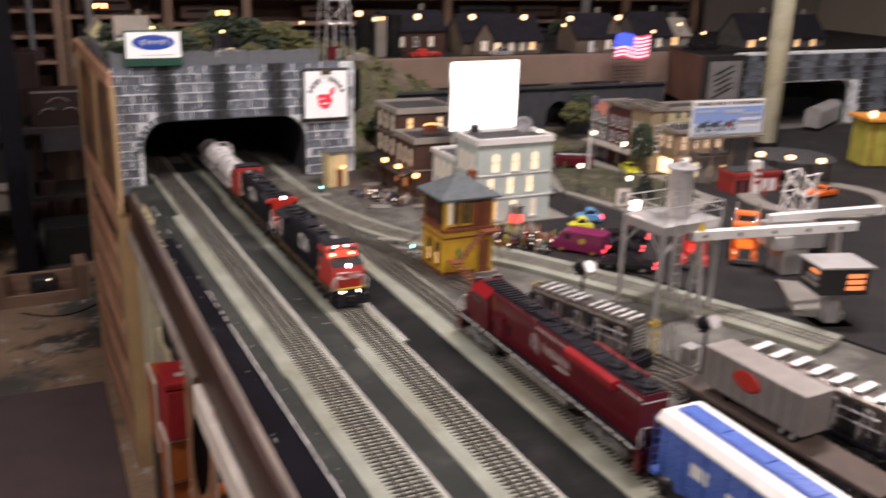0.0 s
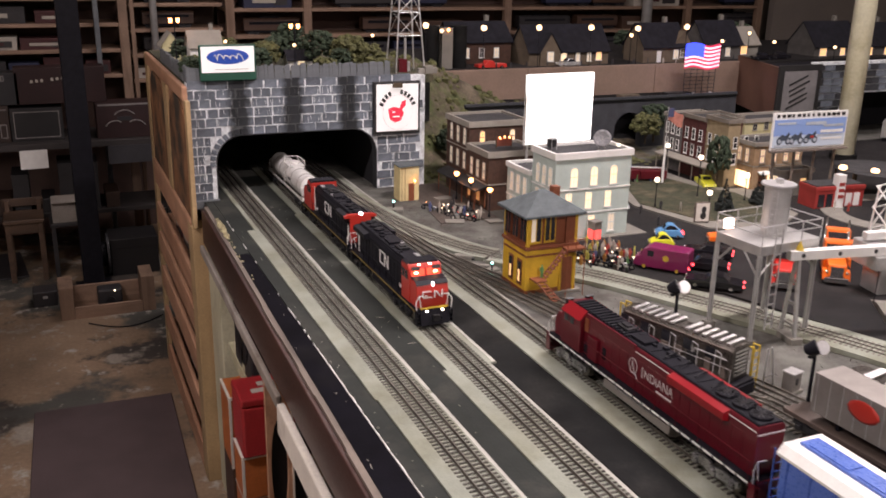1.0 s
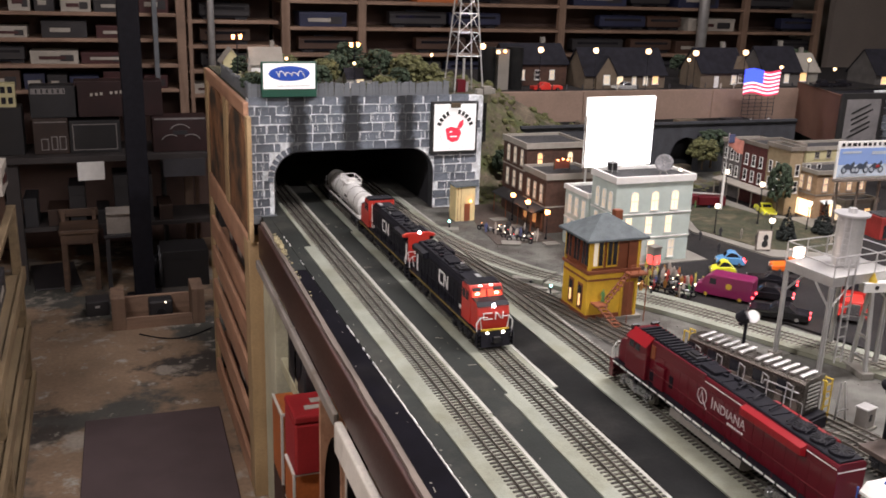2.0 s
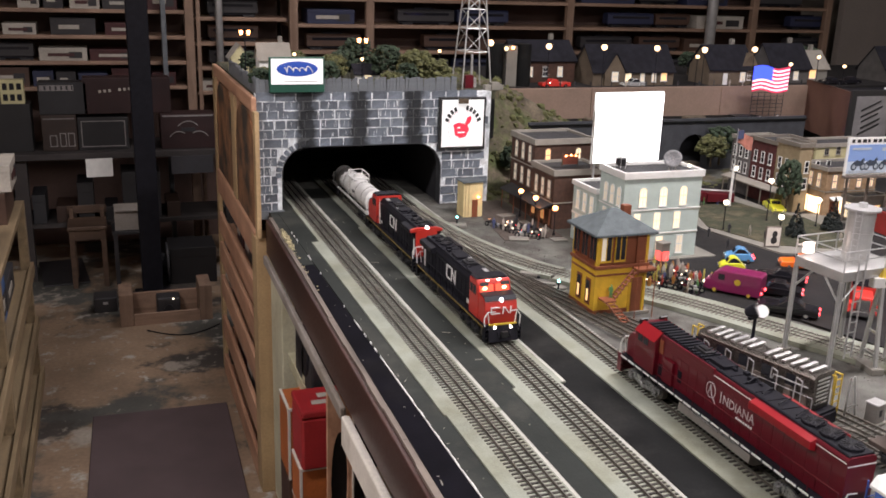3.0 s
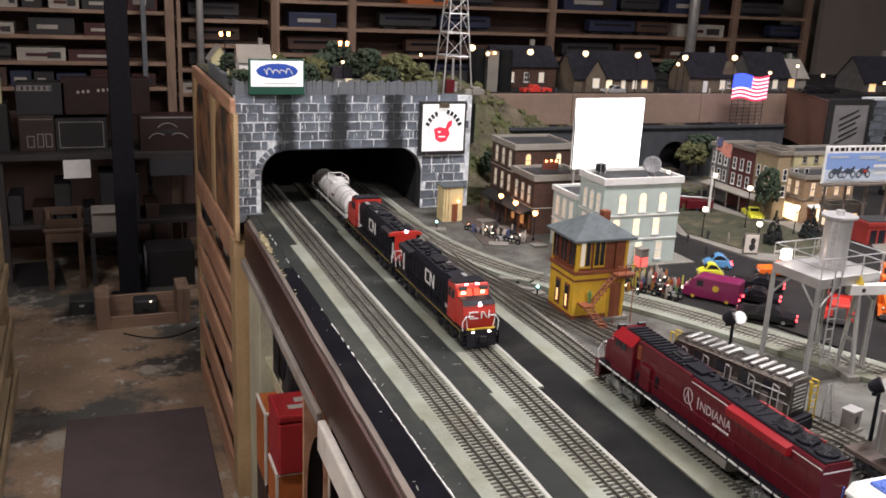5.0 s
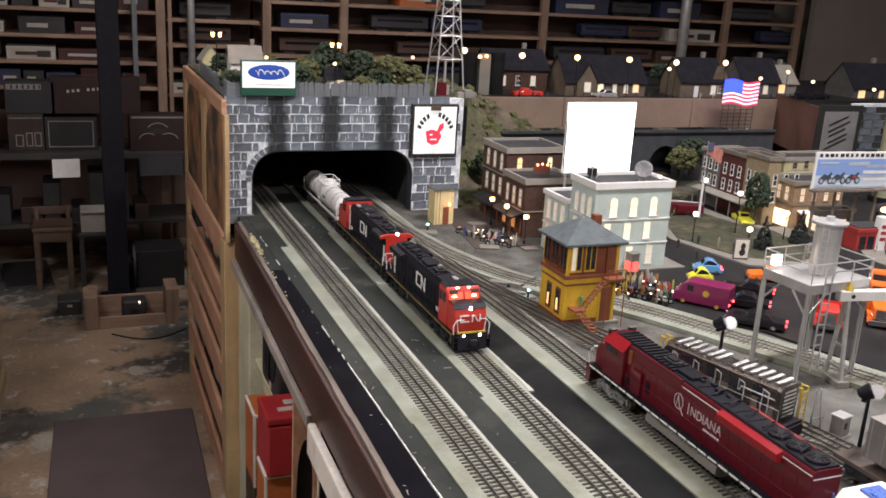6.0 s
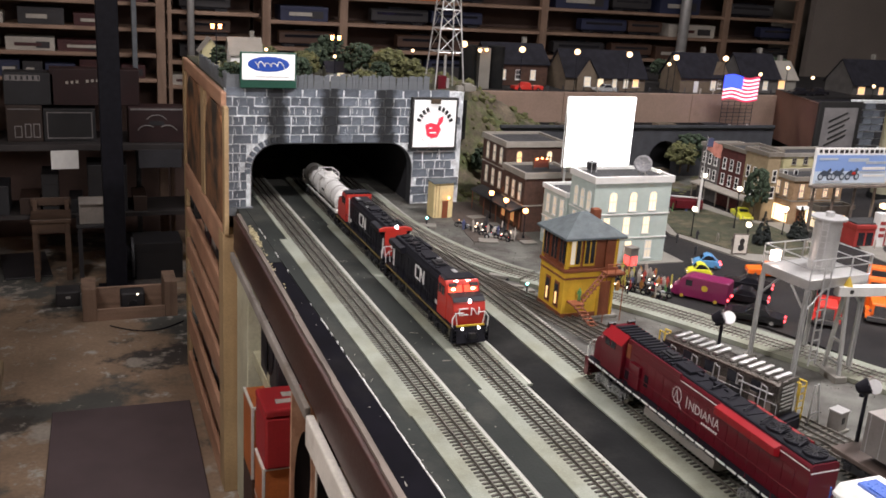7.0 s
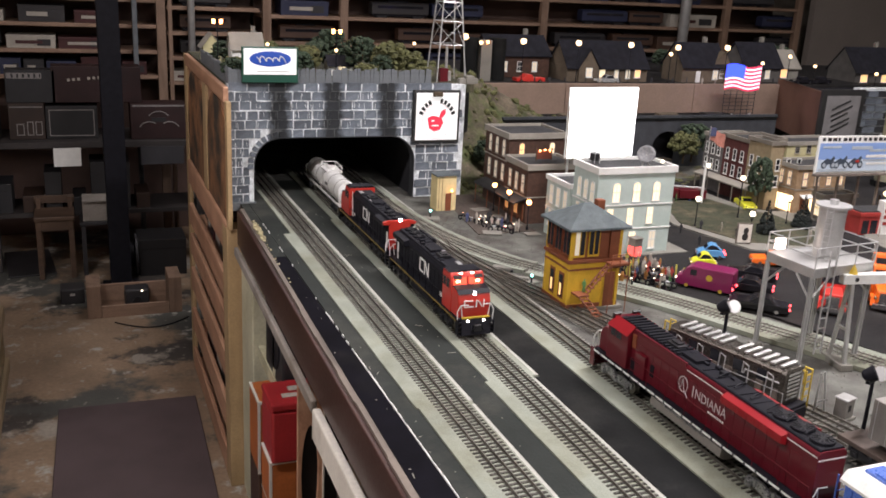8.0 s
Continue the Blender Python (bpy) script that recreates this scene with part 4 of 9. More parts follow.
    if lit == "front":
        for sx in (-1, 1):
            part("cab_lamp", ball(B(), (sx * 0.0165, ca + 0.0022, 0.0885), 0.0031, 2, (1.3, 0.6, 0.9)), M["cablamp"], c, "glowing amber lamp behind the windshield", smooth=True)
            part("marker_lamp", ball(B(), (sx * 0.0095, ca + 0.0095, 0.1015), 0.0016, 2, (1.8, 1, 0.7)), M["headlight"], c, "small glowing lamp on the roof edge", smooth=True)
    # nose
    na = -h + 0.0205
    up = 0.0085 if logo == "cn" else 0.0
    nose = [(na, 0.0325), (na - 0.0005, 0.052 + up), (na + 0.004, 0.066 + up), (na + 0.012, 0.0715 + up), (ca + 0.001, 0.0735 + up), (ca + 0.001, 0.0325)]
    nw = 0.0275 if logo == "cn" else 0.0235
    nz = part("nose", prism(B(), nose, -nw, nw), M[cab], e, "painted short nose", bevel=0.0025)
    if logo == "cn":
        part("nose_top", prism(B(), [(na + 0.0035, 0.0662 + up), (na + 0.0115, 0.0718 + up), (ca - 0.001, 0.0738 + up), (ca - 0.001, 0.0752 + up), (na + 0.011, 0.0732 + up), (na + 0.0025, 0.0672 + up)], -0.0268, 0.0268), M["black"], nz, "black anti-glare panel on the nose")
    if lit == "front":
        part("headlight", ball(B(), (0.001, na + 0.004, 0.0755), 0.0032, 2, (0.75, 1, 1.25)), M["coldlight"], nz, "glowing white headlight", smooth=True)
    if logo == "cn":
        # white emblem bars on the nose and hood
        for x0, x1, z0, z1 in ((-0.017, -0.003, 0.0625, 0.0643), (-0.018, -0.0162, 0.053, 0.0643), (-0.017, -0.002, 0.0512, 0.053)):
            part("emblem_bar", span(B(), x0, x1, na - 0.0014, na + 0.002, z0, z1), M["white"], nz, "white emblem bar")
        for x0, zt in ((0.002, 3), (0.0082, -30), (0.0145, 3)):
            part("emblem_bar", box(B(), (x0 + 0.001, na - 0.0004, 0.0577), (0.0017, 0.003, 0.0135), ry=zt), M["white"], nz, "white emblem bar")
        for sx in (-1, 1):
            yy = -h + 0.195
            fy = lambda v: yy + (v * 1.3 if sx > 0 else 0.048 - v * 1.3)
            for a, b, z0, z1 in ((0.001, 0.0165, 0.0755, 0.0793), (-0.002, 0.0022, 0.0535, 0.0785), (0.001, 0.0165, 0.0515, 0.0553), (0.0195, 0.0232, 0.0515, 0.0793), (0.035, 0.0387, 0.0515, 0.0793)):
                part("emblem_bar", span(B(), sx * 0.0212, sx * 0.0219, fy(a), fy(b), z0, z1), M["white"], e, "white emblem bar")
            part("emblem_bar", box(B(), (sx * 0.02155, fy(0.029), 0.0654), (0.0007, 0.0036, 0.0275), rx=33 * sx), M["white"], e, "white emblem bar")
            bm = B()
            prism(bm, [(cb + 0.0003, 0.0335), (cb + 0.0003, 0.094), (cb + 0.004, 0.094), (cb + 0.013, 0.0335)], sx * 0.0213, sx * 0.0217)
            part("slant_stripe", bm, M["white"], e, "slanting white stripe behind the cab")
            for k in range(3):
                part("number_bar", span(B(), sx * 0.0217, sx * 0.0222, cb + 0.016 + k * 0.005, cb + 0.0195 + k * 0.005, 0.039, 0.047), M["white"], e, "white number bar")
        part("rear_panel", prism(B(), hood_poly(0.0212, 0.0325, 0.0945, 0.009), y1 - 0.003, y1 + 0.0008, "y"), M[cab if lit == "rear" else body], e, "red rear end of the hood")
        for sx in (-1, 1):
            part("rear_stripe", span(B(), sx * 0.0212, sx * 0.0217, y1 - 0.0165, y1 - 0.0075, 0.034, 0.07), M["white"], e, "white stripe")
        if lit == "rear":
            re = part("rear_roof", prism(B(), [(-0.0325, 0.0875), (-0.0325, 0.0935), (-0.022, 0.0972), (0.022, 0.0972), (0.0325, 0.0935), (0.0325, 0.0875)], rb - 0.003, rb + 0.004, "y"), M[cab], e, "wide red overhanging roof end", bevel=0.001)
            part("headlight", ball(B(), (-0.001, rb + 0.004, 0.0975), 0.0034, 2), M["coldlight"], re, "glowing white headlight", smooth=True)
        for a, b in (((-0.008, 0.072), (0.008, 0.072)), ((0.008, 0.072), (0.008, 0.05)), ((0.008, 0.05), (-0.008, 0.05)), ((-0.008, 0.05), (-0.008, 0.072)), ((-0.008, 0.061), (0.006, 0.061))):
            if lit == "rear":
                part("emblem_bar", tube(B(), [(a[0], y1 + 0.0014, a[1]), (b[0], y1 + 0.0014, b[1])], 0.0009, 6), M["white"], e, "white outline bar on the rear end")
    else:
        for sx in (-1, 1):
            put = Matrix(((0, 0, sx, sx * 0.0214), (sx, 0, 0, 0.0 if sx > 0 else 0.079), (0, 1, 0, 0.0585), (0, 0, 0, 1)))
            part("lettering", letters("I", 0.0225), M["oldwhite"], e, "white painted lettering", m=put @ pose(0, -0.001, 0))
            part("lettering", letters("NDIANA", 0.0178), M["oldwhite"], e, "white painted lettering", m=put @ pose(0.0072, 0, 0) @ Matrix.Diagonal((1.02, 1, 1, 1)))
            for k in range(7):
                a = 0.04 + k * 0.0052 if sx > 0 else 0.006 + k * 0.0052
                part("small_bar", span(B(), sx * 0.0213, sx * 0.0219, a, a + 0.0036, 0.0515, 0.0542), M["white"], e, "small white lettering bar")
            # cabinets and recesses behind the cab
            for a, b, z0, z1, mt in ((cb + 0.003, cb + 0.018, 0.036, 0.052, "black"), (cb + 0.02, cb + 0.047, 0.0335, 0.068, body), (cb + 0.056, cb + 0.066, 0.045, 0.062, "black"), (cb + 0.0015, cb + 0.012, 0.068, 0.088, "towerb")):
                part("cabinet", span(B(), sx * 0.0205, sx * (0.0262 if mt == body else 0.0222), a, b, z0, z1), M[mt], e, bevel=0.0006)
            part("upper_ledge", span(B(), sx * 0.0178, sx * 0.0216, cb + 0.004, -0.02, 0.0885, 0.0955), M[body], e, "raised red edge along the roof", bevel=0.0006)
            part("cab_visor", prism(B(), [(sx * 0.0296, 0.0845), (sx * 0.0325, 0.0835), (sx * 0.0186, 0.0975), (sx * 0.0178, 0.0958)], ca + 0.002, cb + 0.001, "y"), M["redroof"], c, "slanting roof edge in the lit copy of the crimson")
            bm = B()
            for k in range(16):
                a = k * math.pi / 8
                b = a + math.pi / 8
                tube(bm, [(sx * 0.0216, -0.021 * sx + 0.0105 * math.cos(a), 0.066 + 0.0105 * math.sin(a)), (sx * 0.0216, -0.021 * sx + 0.0105 * math.cos(b), 0.066 + 0.0105 * math.sin(b))], 0.0007, 5)
            tube(bm, [(sx * 0.0216, -0.026 * sx, 0.06), (sx * 0.0216, -0.022 * sx, 0.073), (sx * 0.0216, -0.018 * sx, 0.06), (sx * 0.0216, -0.008 * sx, 0.0505)], 0.0008, 5)
            part("emblem", bm, M["oldwhite"], e, "white round emblem")
            part("roof_line", span(B(), sx * 0.0206, sx * 0.0213, -0.018, y1 - 0.002, 0.0868, 0.0878), M["white"], e, "thin white line under the roof")
        part("rear_line", span(B(), -0.0205, 0.0205, y1, y1 + 0.0007, 0.0835, 0.0848), M["white"], e, "thin white line")
    # walkway rails
    for sx in (-1, 1):
        bm = B()
        x = sx * 0.0297
        posts = [cb + 0.012 + k * (y1 - cb - 0.01) / 8 for k in range(9)]
        cyl(bm, (x, posts[0], 0.0555), (x, posts[-1], 0.0555), 0.0006, n=5)
        part("handrail", bm, M["maroon" if logo != "cn" else "black"], e, "thin side handrail")
        for p in posts:
            part("stanchion", cyl(B(), (x, p, 0.0325), (x, p, 0.0555), 0.00055, n=5), M["maroon" if logo != "cn" else "black"], e)
        for yy, s in ((-h + 0.014, -1), (h - 0.014, 1)):
            bm = B()
            tube(bm, [(sx * 0.029, yy, 0.018), (sx * 0.0305, yy, 0.048), (sx * 0.0245, yy - s * 0.001, 0.058), (sx * 0.012, yy, 0.058)], 0.0009, 6)
            tube(bm, [(sx * 0.0245, yy - s * 0.001, 0.058), (sx * 0.0215, yy - s * 0.001, 0.034)], 0.0008, 6)
            part("end_handrail", bm, M["white"], e, "white end handrail")
            bm = B()
            for k in range(4):
                span(bm, sx * 0.0225, sx * 0.0305, yy - 0.006, yy + 0.006, 0.004 + k * 0.0075, 0.0052 + k * 0.0075)
            span(bm, sx * 0.0298, sx * 0.0306, yy - 0.006, yy + 0.006, 0.004, 0.0325)
            part("step", bm, M["black" if logo == "cn" else "maroon"], e)
    for yy, s in ((-h + 0.012, -1), (h - 0.012, 1)):
        part("pilot", prism(B(), [(yy, 0.0325), (yy + s * 0.003, 0.02), (yy + s * 0.007, 0.004), (yy - s * 0.002, 0.004), (yy - s * 0.003, 0.0325)], -0.024, 0.024), M["black" if logo == "cn" else "maroon"], e, "snow plough pilot")
        bm = B()
        span(bm, -0.003, 0.003, yy, yy + s * 0.011, 0.016, 0.022)
        span(bm, -0.0055, 0.0055, yy + s * 0.008, yy + s * 0.0145, 0.0135, 0.0245)
        part("coupler", bm, M["black_steel"], e, bevel=0.0008)
        bm = B()
        for k in (-0.009, 0.010):
            tube(bm, [(k, yy + s * 0.003, 0.022), (k + 0.002, yy + s * 0.007, 0.012), (k * 0.6, yy + s * 0.010, 0.016)], 0.0009, 5)
        part("air_hose", bm, M["black"], e)
    if lit == "front":
        part("end_beam", span(B(), -0.0235, 0.0235, -h + 0.0112, -h + 0.0135, 0.0335, 0.0362), M["yellow"], e, "yellow edge of the front platform")
        for sx in (-1, 1):
            part("ditch_light", ball(B(), (sx * 0.0135, -h + 0.010, 0.0295), 0.0020, 2), M["headlight"], e, "glowing ditch light", smooth=True)
    return e


RT = T + RAIL_TOP
CN = "red and black train at the tunnel"
WIDE = Matrix.Diagonal((1.17, 1, 1.02, 1))
locomotive(pose(X2 + 0.002, 1.6345, RT) @ WIDE, "black diesel locomotive with red cab and lit lamps", CN, "black", "redcn", "black", "dullyellow", 0.419, "front")
locomotive(pose(X2 + 0.003, 2.0585, RT, 0, 0, 180) @ WIDE, "second black diesel locomotive coupled back to back, red ends", CN, "black", "redcn", "black", "dullyellow", 0.419, "rear")
locomotive(pose(X3 + 0.003, 1.0, RT, 0, 0, 180) @ Matrix.Diagonal((1.06, 1, 1.13, 1)), "crimson diesel locomotive with black roof and white lettering", "crimson freight train", "maroon", "maroon", "black", "white", length=0.545, lit=False, logo="bars", truck_mat="gearmetal")

# white tank car half inside the tunnel
tk = thing("tank_car", pose(X2 + 0.004, 2.474, RT) @ Matrix.Diagonal((1.0, 1, 1.08, 1)), "white tank wagon coupled behind the locomotives at the tunnel mouth", "model wagon", CN)
bm = B()
cyl(bm, (0, -0.17, 0.052), (0, 0.17, 0.052), 0.0275, n=28)
for s in (-1, 1):
    cyl(bm, (0, s * 0.17, 0.052), (0, s * 0.179, 0.052), 0.0275, 0.018, n=28)
part("tank", bm, M["tankwhite"], tk, "white cylindrical tank", smooth=False, bevel=0.001)
part("dome", cyl(B(), (0, 0, 0.077), (0, 0, 0.088), 0.0115, n=20), M["tankwhite"], tk)
bm = B()
for sx in (-1, 1):
    tube(bm, [(sx * 0.02, -0.035, 0.074), (sx * 0.02, -0.035, 0.093), (sx * 0.02, 0.035, 0.093), (sx * 0.02, 0.035, 0.074)], 0.001, 6)
for yy in (-0.035, 0.035):
    tube(bm, [(-0.02, yy, 0.093), (0.02, yy, 0.093)], 0.001, 6)
part("dome_railing", bm, M["tankwhite"], tk, "white railing round the dome")
part("walkway", span(B(), -0.022, 0.022, -0.035, 0.035, 0.0785, 0.0800), M["tankwhite"], tk)
for yy in (-0.185, 0.185):
    bm = B()
    span(bm, -0.03, 0.03, yy - 0.008, yy + 0.008, 0.025, 0.031)
    tube(bm, [(-0.028, yy, 0.03), (-0.028, yy, 0.058), (0.028, yy, 0.058), (0.028, yy, 0.03)], 0.0011, 6)
    span(bm, -0.02, 0.02, yy - 0.004, yy + 0.006, 0.012, 0.026)
    part("end_platform", bm, M["tankwhite"], tk, "white end platform with railing")
part("centre_sill", span(B(), -0.008, 0.008, -0.184, 0.184, 0.019, 0.027), M["tankwhite"], tk)
for yy in (-0.13, -0.065, 0.0, 0.065, 0.13):
    part("tank_band", cyl(B(), (0, yy - 0.0012, 0.052), (0, yy + 0.0012, 0.052), 0.0281, n=28), M["dullalu"], tk, "grey tank strap")
for sx in (-1, 1):
    for u in (-0.006, 0.006):
        part("ladder_rail", tube(B(), [(sx * 0.0292, u, 0.03), (sx * 0.0292, u, 0.06), (sx * 0.02, u, 0.078)], 0.0008, 5), M["tankwhite"], tk)
    for k in range(5):
        part("ladder_rung", tube(B(), [(sx * 0.0292, -0.006, 0.032 + 0.006 * k), (sx * 0.0292, 0.006, 0.032 + 0.006 * k)], 0.0006, 5), M["tankwhite"], tk)
    part("side_mark", span(B(), sx * 0.0274, sx * 0.0279, -0.06, -0.035, 0.05, 0.056), M["signblack"], tk, "dark stencilled bar")
    part("side_sill", span(B(), sx * 0.026, sx * 0.0295, -0.182, 0.182, 0.025, 0.029), M["tankwhite"], tk)
for yy in (-0.14, 0.14):
    truck(tk, yy, 2, 0.018, "black_steel", "dark side frame")

# blue covered hopper behind the crimson locomotive
hp = thing("hopper_car", pose(X3 - 0.002, 0.542, RT) @ Matrix.Diagonal((1.1, 1, 1.17, 1)), "royal blue covered hopper wagon with white roof", "model wagon", "crimson freight train")
side = [(-0.0305, 0.03), (-0.033, 0.05), (-0.033, 0.088), (-0.026, 0.098), (0.026, 0.098), (0.033, 0.088), (0.033, 0.05), (0.0305, 0.03)]
part("body", prism(B(), side, -0.155, 0.150, "y"), M["bluecar"], hp, bevel=0.0012)
for sx in (-1, 1):
    for k in range(9):
        part("side_rib", span(B(), sx * 0.0328, sx * 0.0345, -0.150 + k * 0.036, -0.1475 + k * 0.036, 0.031, 0.087), M["bluecar"], hp)
part("roof", prism(B(), [(-0.0345, 0.092), (-0.027, 0.1005), (0.027, 0.1005), (0.0345, 0.092), (0.0345, 0.089), (-0.0345, 0.089)], -0.16, 0.157, "y"), M["white"], hp, "white roof sheet")
part("roof_walk", span(B(), -0.0125, 0.0125, -0.15, 0.147, 0.1005, 0.1035), M["bluecar"], hp, "blue hatch trough along the roof")
for k in range(4):
    part("hatch", span(B(), -0.0105, 0.0105, -0.14 + k * 0.072, -0.08 + k * 0.072, 0.1035, 0.1048), M["bluecar"], hp, bevel=0.0005)
for s, yy in ((1, 0.152), (-1, -0.158)):
    bm = B()
    span(bm, -0.03, 0.03, yy, yy + s * 0.014, 0.022, 0.028)
    for sx in (-1, 1):
        tube(bm, [(sx * 0.03, yy + s * 0.012, 0.026), (sx * 0.03, yy + s * 0.012, 0.092)], 0.0011, 6)
        for k in range(6):
            tube(bm, [(sx * 0.03, yy + s * 0.012, 0.034 + k * 0.01), (sx * 0.019, yy + s * 0.012, 0.034 + k * 0.01)], 0.0007, 5)
    part("end_ladder", bm, M["bluecar"], hp, "end platform and ladder")
for k in range(3):
    bm = prism(B(), [(-0.146 + k * 0.1, 0.031), (-0.125 + k * 0.1, 0.01), (-0.085 + k * 0.1, 0.01), (-0.064 + k * 0.1, 0.031)], -0.024, 0.024)
    part("hopper_bay", bm, M["bluecar"], hp)
for a, b, z0, z1 in ((-0.02, 0.03, 0.06, 0.065), (-0.02, 0.01, 0.05, 0.056), (0.06, 0.09, 0.055, 0.07)):
    part("logo_bar", span(B(), -0.0333, -0.0336, a, b, z0, z1), M["white"], hp, "white bar on the side")
for yy in (-0.12, 0.12):
    truck(hp, yy, 2, 0.018, "black_steel", "dark side frame")


def chrome_engine(m, label, n=9, length=0.25):
    e = thing("locomotive", m, label, "model locomotive", "locomotives on the yard tracks")
    h = length / 2
    part("underframe", span(B(), -0.03, 0.03, -h, h, 0.024, 0.031), M["black"], e, bevel=0.0008)
    part("hood", prism(B(), hood_poly(0.0255, 0.031, 0.094, 0.008), -h + 0.012, h - 0.012, "y"), M["oldmetal"], e, bevel=0.0006)
    pitch = (length - 0.04) / n
    for k in range(n):
        y = -h + 0.02 + k * pitch
        if n > 9 and k == n // 2:
            continue
        part("roof_slat", span(B(), -0.0225, 0.0225, y, y + pitch * 0.42, 0.0945, 0.0985), M["slat"], e, "polished roof slat", bevel=0.0006)
    for sx in (-1, 1):
        for k in range(n + 2):
            y = -h + 0.016 + k * (length - 0.034) / (n + 2)
            part("side_door", span(B(), sx * 0.0253, sx * 0.0262, y, y + (length - 0.034) / (n + 2) * 0.86, 0.035, 0.083), M["oldmetal"], e, "gunmetal side door", bevel=0.0003)
        bm = B()
        tube(bm, [(sx * 0.0295, -h + 0.01, 0.056), (sx * 0.0295, h - 0.01, 0.056)], 0.0007, 5)
        for k in range(8):
            y = -h + 0.01 + k * (length - 0.02) / 7
            cyl(bm, (sx * 0.0295, y, 0.031), (sx * 0.0295, y, 0.056), 0.0006, n=5)
        part("handrail", bm, M["silver"], e)
    random.seed(int(length * 1000))
    for sx in (-1, 1):
        for k in range(5):
            y = -h + 0.03 + k * (length - 0.07) / 4
            part("grab_iron", tube(B(), [(sx * 0.0258, y, 0.04), (sx * 0.029, y, 0.042), (sx * 0.029, y, 0.078), (sx * 0.0258, y + 0.012, 0.08), (sx * 0.029, y + 0.012, 0.042)], 0.0009, 5), M["silver"], e, "bright grab iron")
            part("side_window", span(B(), sx * 0.0258, sx * 0.0268, y + 0.014, y + 0.03, 0.062, 0.082), M["glass_dark"], e, "dark side window")
        part("side_pipe", tube(B(), [(sx * 0.0275, -h + 0.02, 0.07), (sx * 0.0275, -h + 0.08, 0.07), (sx * 0.0275, -h + 0.09, 0.045), (sx * 0.0275, h - 0.03, 0.045)], 0.0013), M["silver"], e, "silver side pipe")
        part("copper_pipe", tube(B(), [(sx * 0.0265, -h + 0.02, 0.088), (sx * 0.0265, h - 0.02, 0.088)], 0.0014), M["lip"], e, "tan pipe along the roof edge")
        for k in range(7):
            y = -h + 0.02 + k * (length - 0.05) / 7
            part("side_box", span(B(), sx * 0.0262, sx * 0.0295, y, y + random.uniform(0.008, 0.018), 0.036, random.uniform(0.05, 0.066)), M[random.choice(("black_steel", "silver", "black_steel", "lip"))], e, bevel=0.0005)
    for s in (-1, 1):
        bm = B()
        for k in range(7):
            span(bm, -0.018, 0.018, s * (h - 0.012), s * (h - 0.0105), 0.040 + k * 0.007, 0.044 + k * 0.007)
        part("end_grille", bm, M["chrome"], e, "bright end grille bars")
        part("pilot", span(B(), -0.027, 0.027, s * (h - 0.004), s * (h + 0.003), 0.006, 0.026), M["black"], e)
    for yy in (-h + 0.055, h - 0.055):
        truck(e, yy, 3, 0.03, "black_steel", "dark side frame")
    return e


chrome_engine(pose(0.965, 1.11, RT - 0.002, 0, 0, 16) @ Matrix.Diagonal((0.9, 1, 0.93, 1)), "black model locomotive with a polished slatted roof", 13, 0.245)
chrome_engine(pose(1.108, 0.745, RT, 0, 0, 11), "black model locomotive with broad polished roof slats", 7, 0.27)
# ---------------------------------------------------------------- buildings
def pane_poly(w, h, arched):
    if not arched:
        return [(-w / 2, 0), (-w / 2, h), (w / 2, h), (w / 2, 0)]
    k = h - w / 2
    return [(-w / 2, 0), (-w / 2, k)] + [(w / 2 * math.cos(a), k + w / 2 * math.sin(a)) for a in [math.pi - i * math.pi / 6 for i in range(1, 6)]] + [(w / 2, k), (w / 2, 0)]


def window(parent, m, w, h, frame_mat, glass, arched=False, bars=True):
    """A window in the local plane y = 0 that looks to -y."""
    b = 0.0016
    outer = [(x * (1 + 2 * b / w), z if z <= 0 else z + b) for x, z in pane_poly(w, h, arched)]
    inner = pane_poly(w, h, arched)
    outer = [(x, z - (b if z == 0 else 0)) for x, z in outer]
    bm = B()
    n = len(outer)
    fo = [bm.verts.new((x, -0.002, z)) for x, z in outer]
    fi = [bm.verts.new((x, -0.002, z)) for x, z in inner]
    bo = [bm.verts.new((x, 0.001, z)) for x, z in outer]
    bi = [bm.verts.new((x, 0.001, z)) for x, z in inner]
    for k in range(n):
        j = (k + 1) % n
        bm.faces.new((fo[k], fo[j], fi[j], fi[k]))
        bm.faces.new((fo[k], bo[k], bo[j], fo[j]))
        bm.faces.new((fi[k], fi[j], bi[j], bi[k]))
    if bars:
        span(bm, -w / 2, w / 2, -0.0015, 0.0, h * 0.47, h * 0.53)
        if w > 0.012:
            span(bm, -0.0004, 0.0004, -0.0013, 0.0, 0.0, h * 0.98)
    span(bm, -w / 2 - 0.003, w / 2 + 0.003, -0.0035, 0.001, -0.0032, -b)
    f = part("window", bm, M[frame_mat], parent, m=m)
    part("pane", prism(B(), inner, -0.0008, 0.0004, "y"), M[glass], f, "lit blind" if glass.startswith("win") else "")
    return f


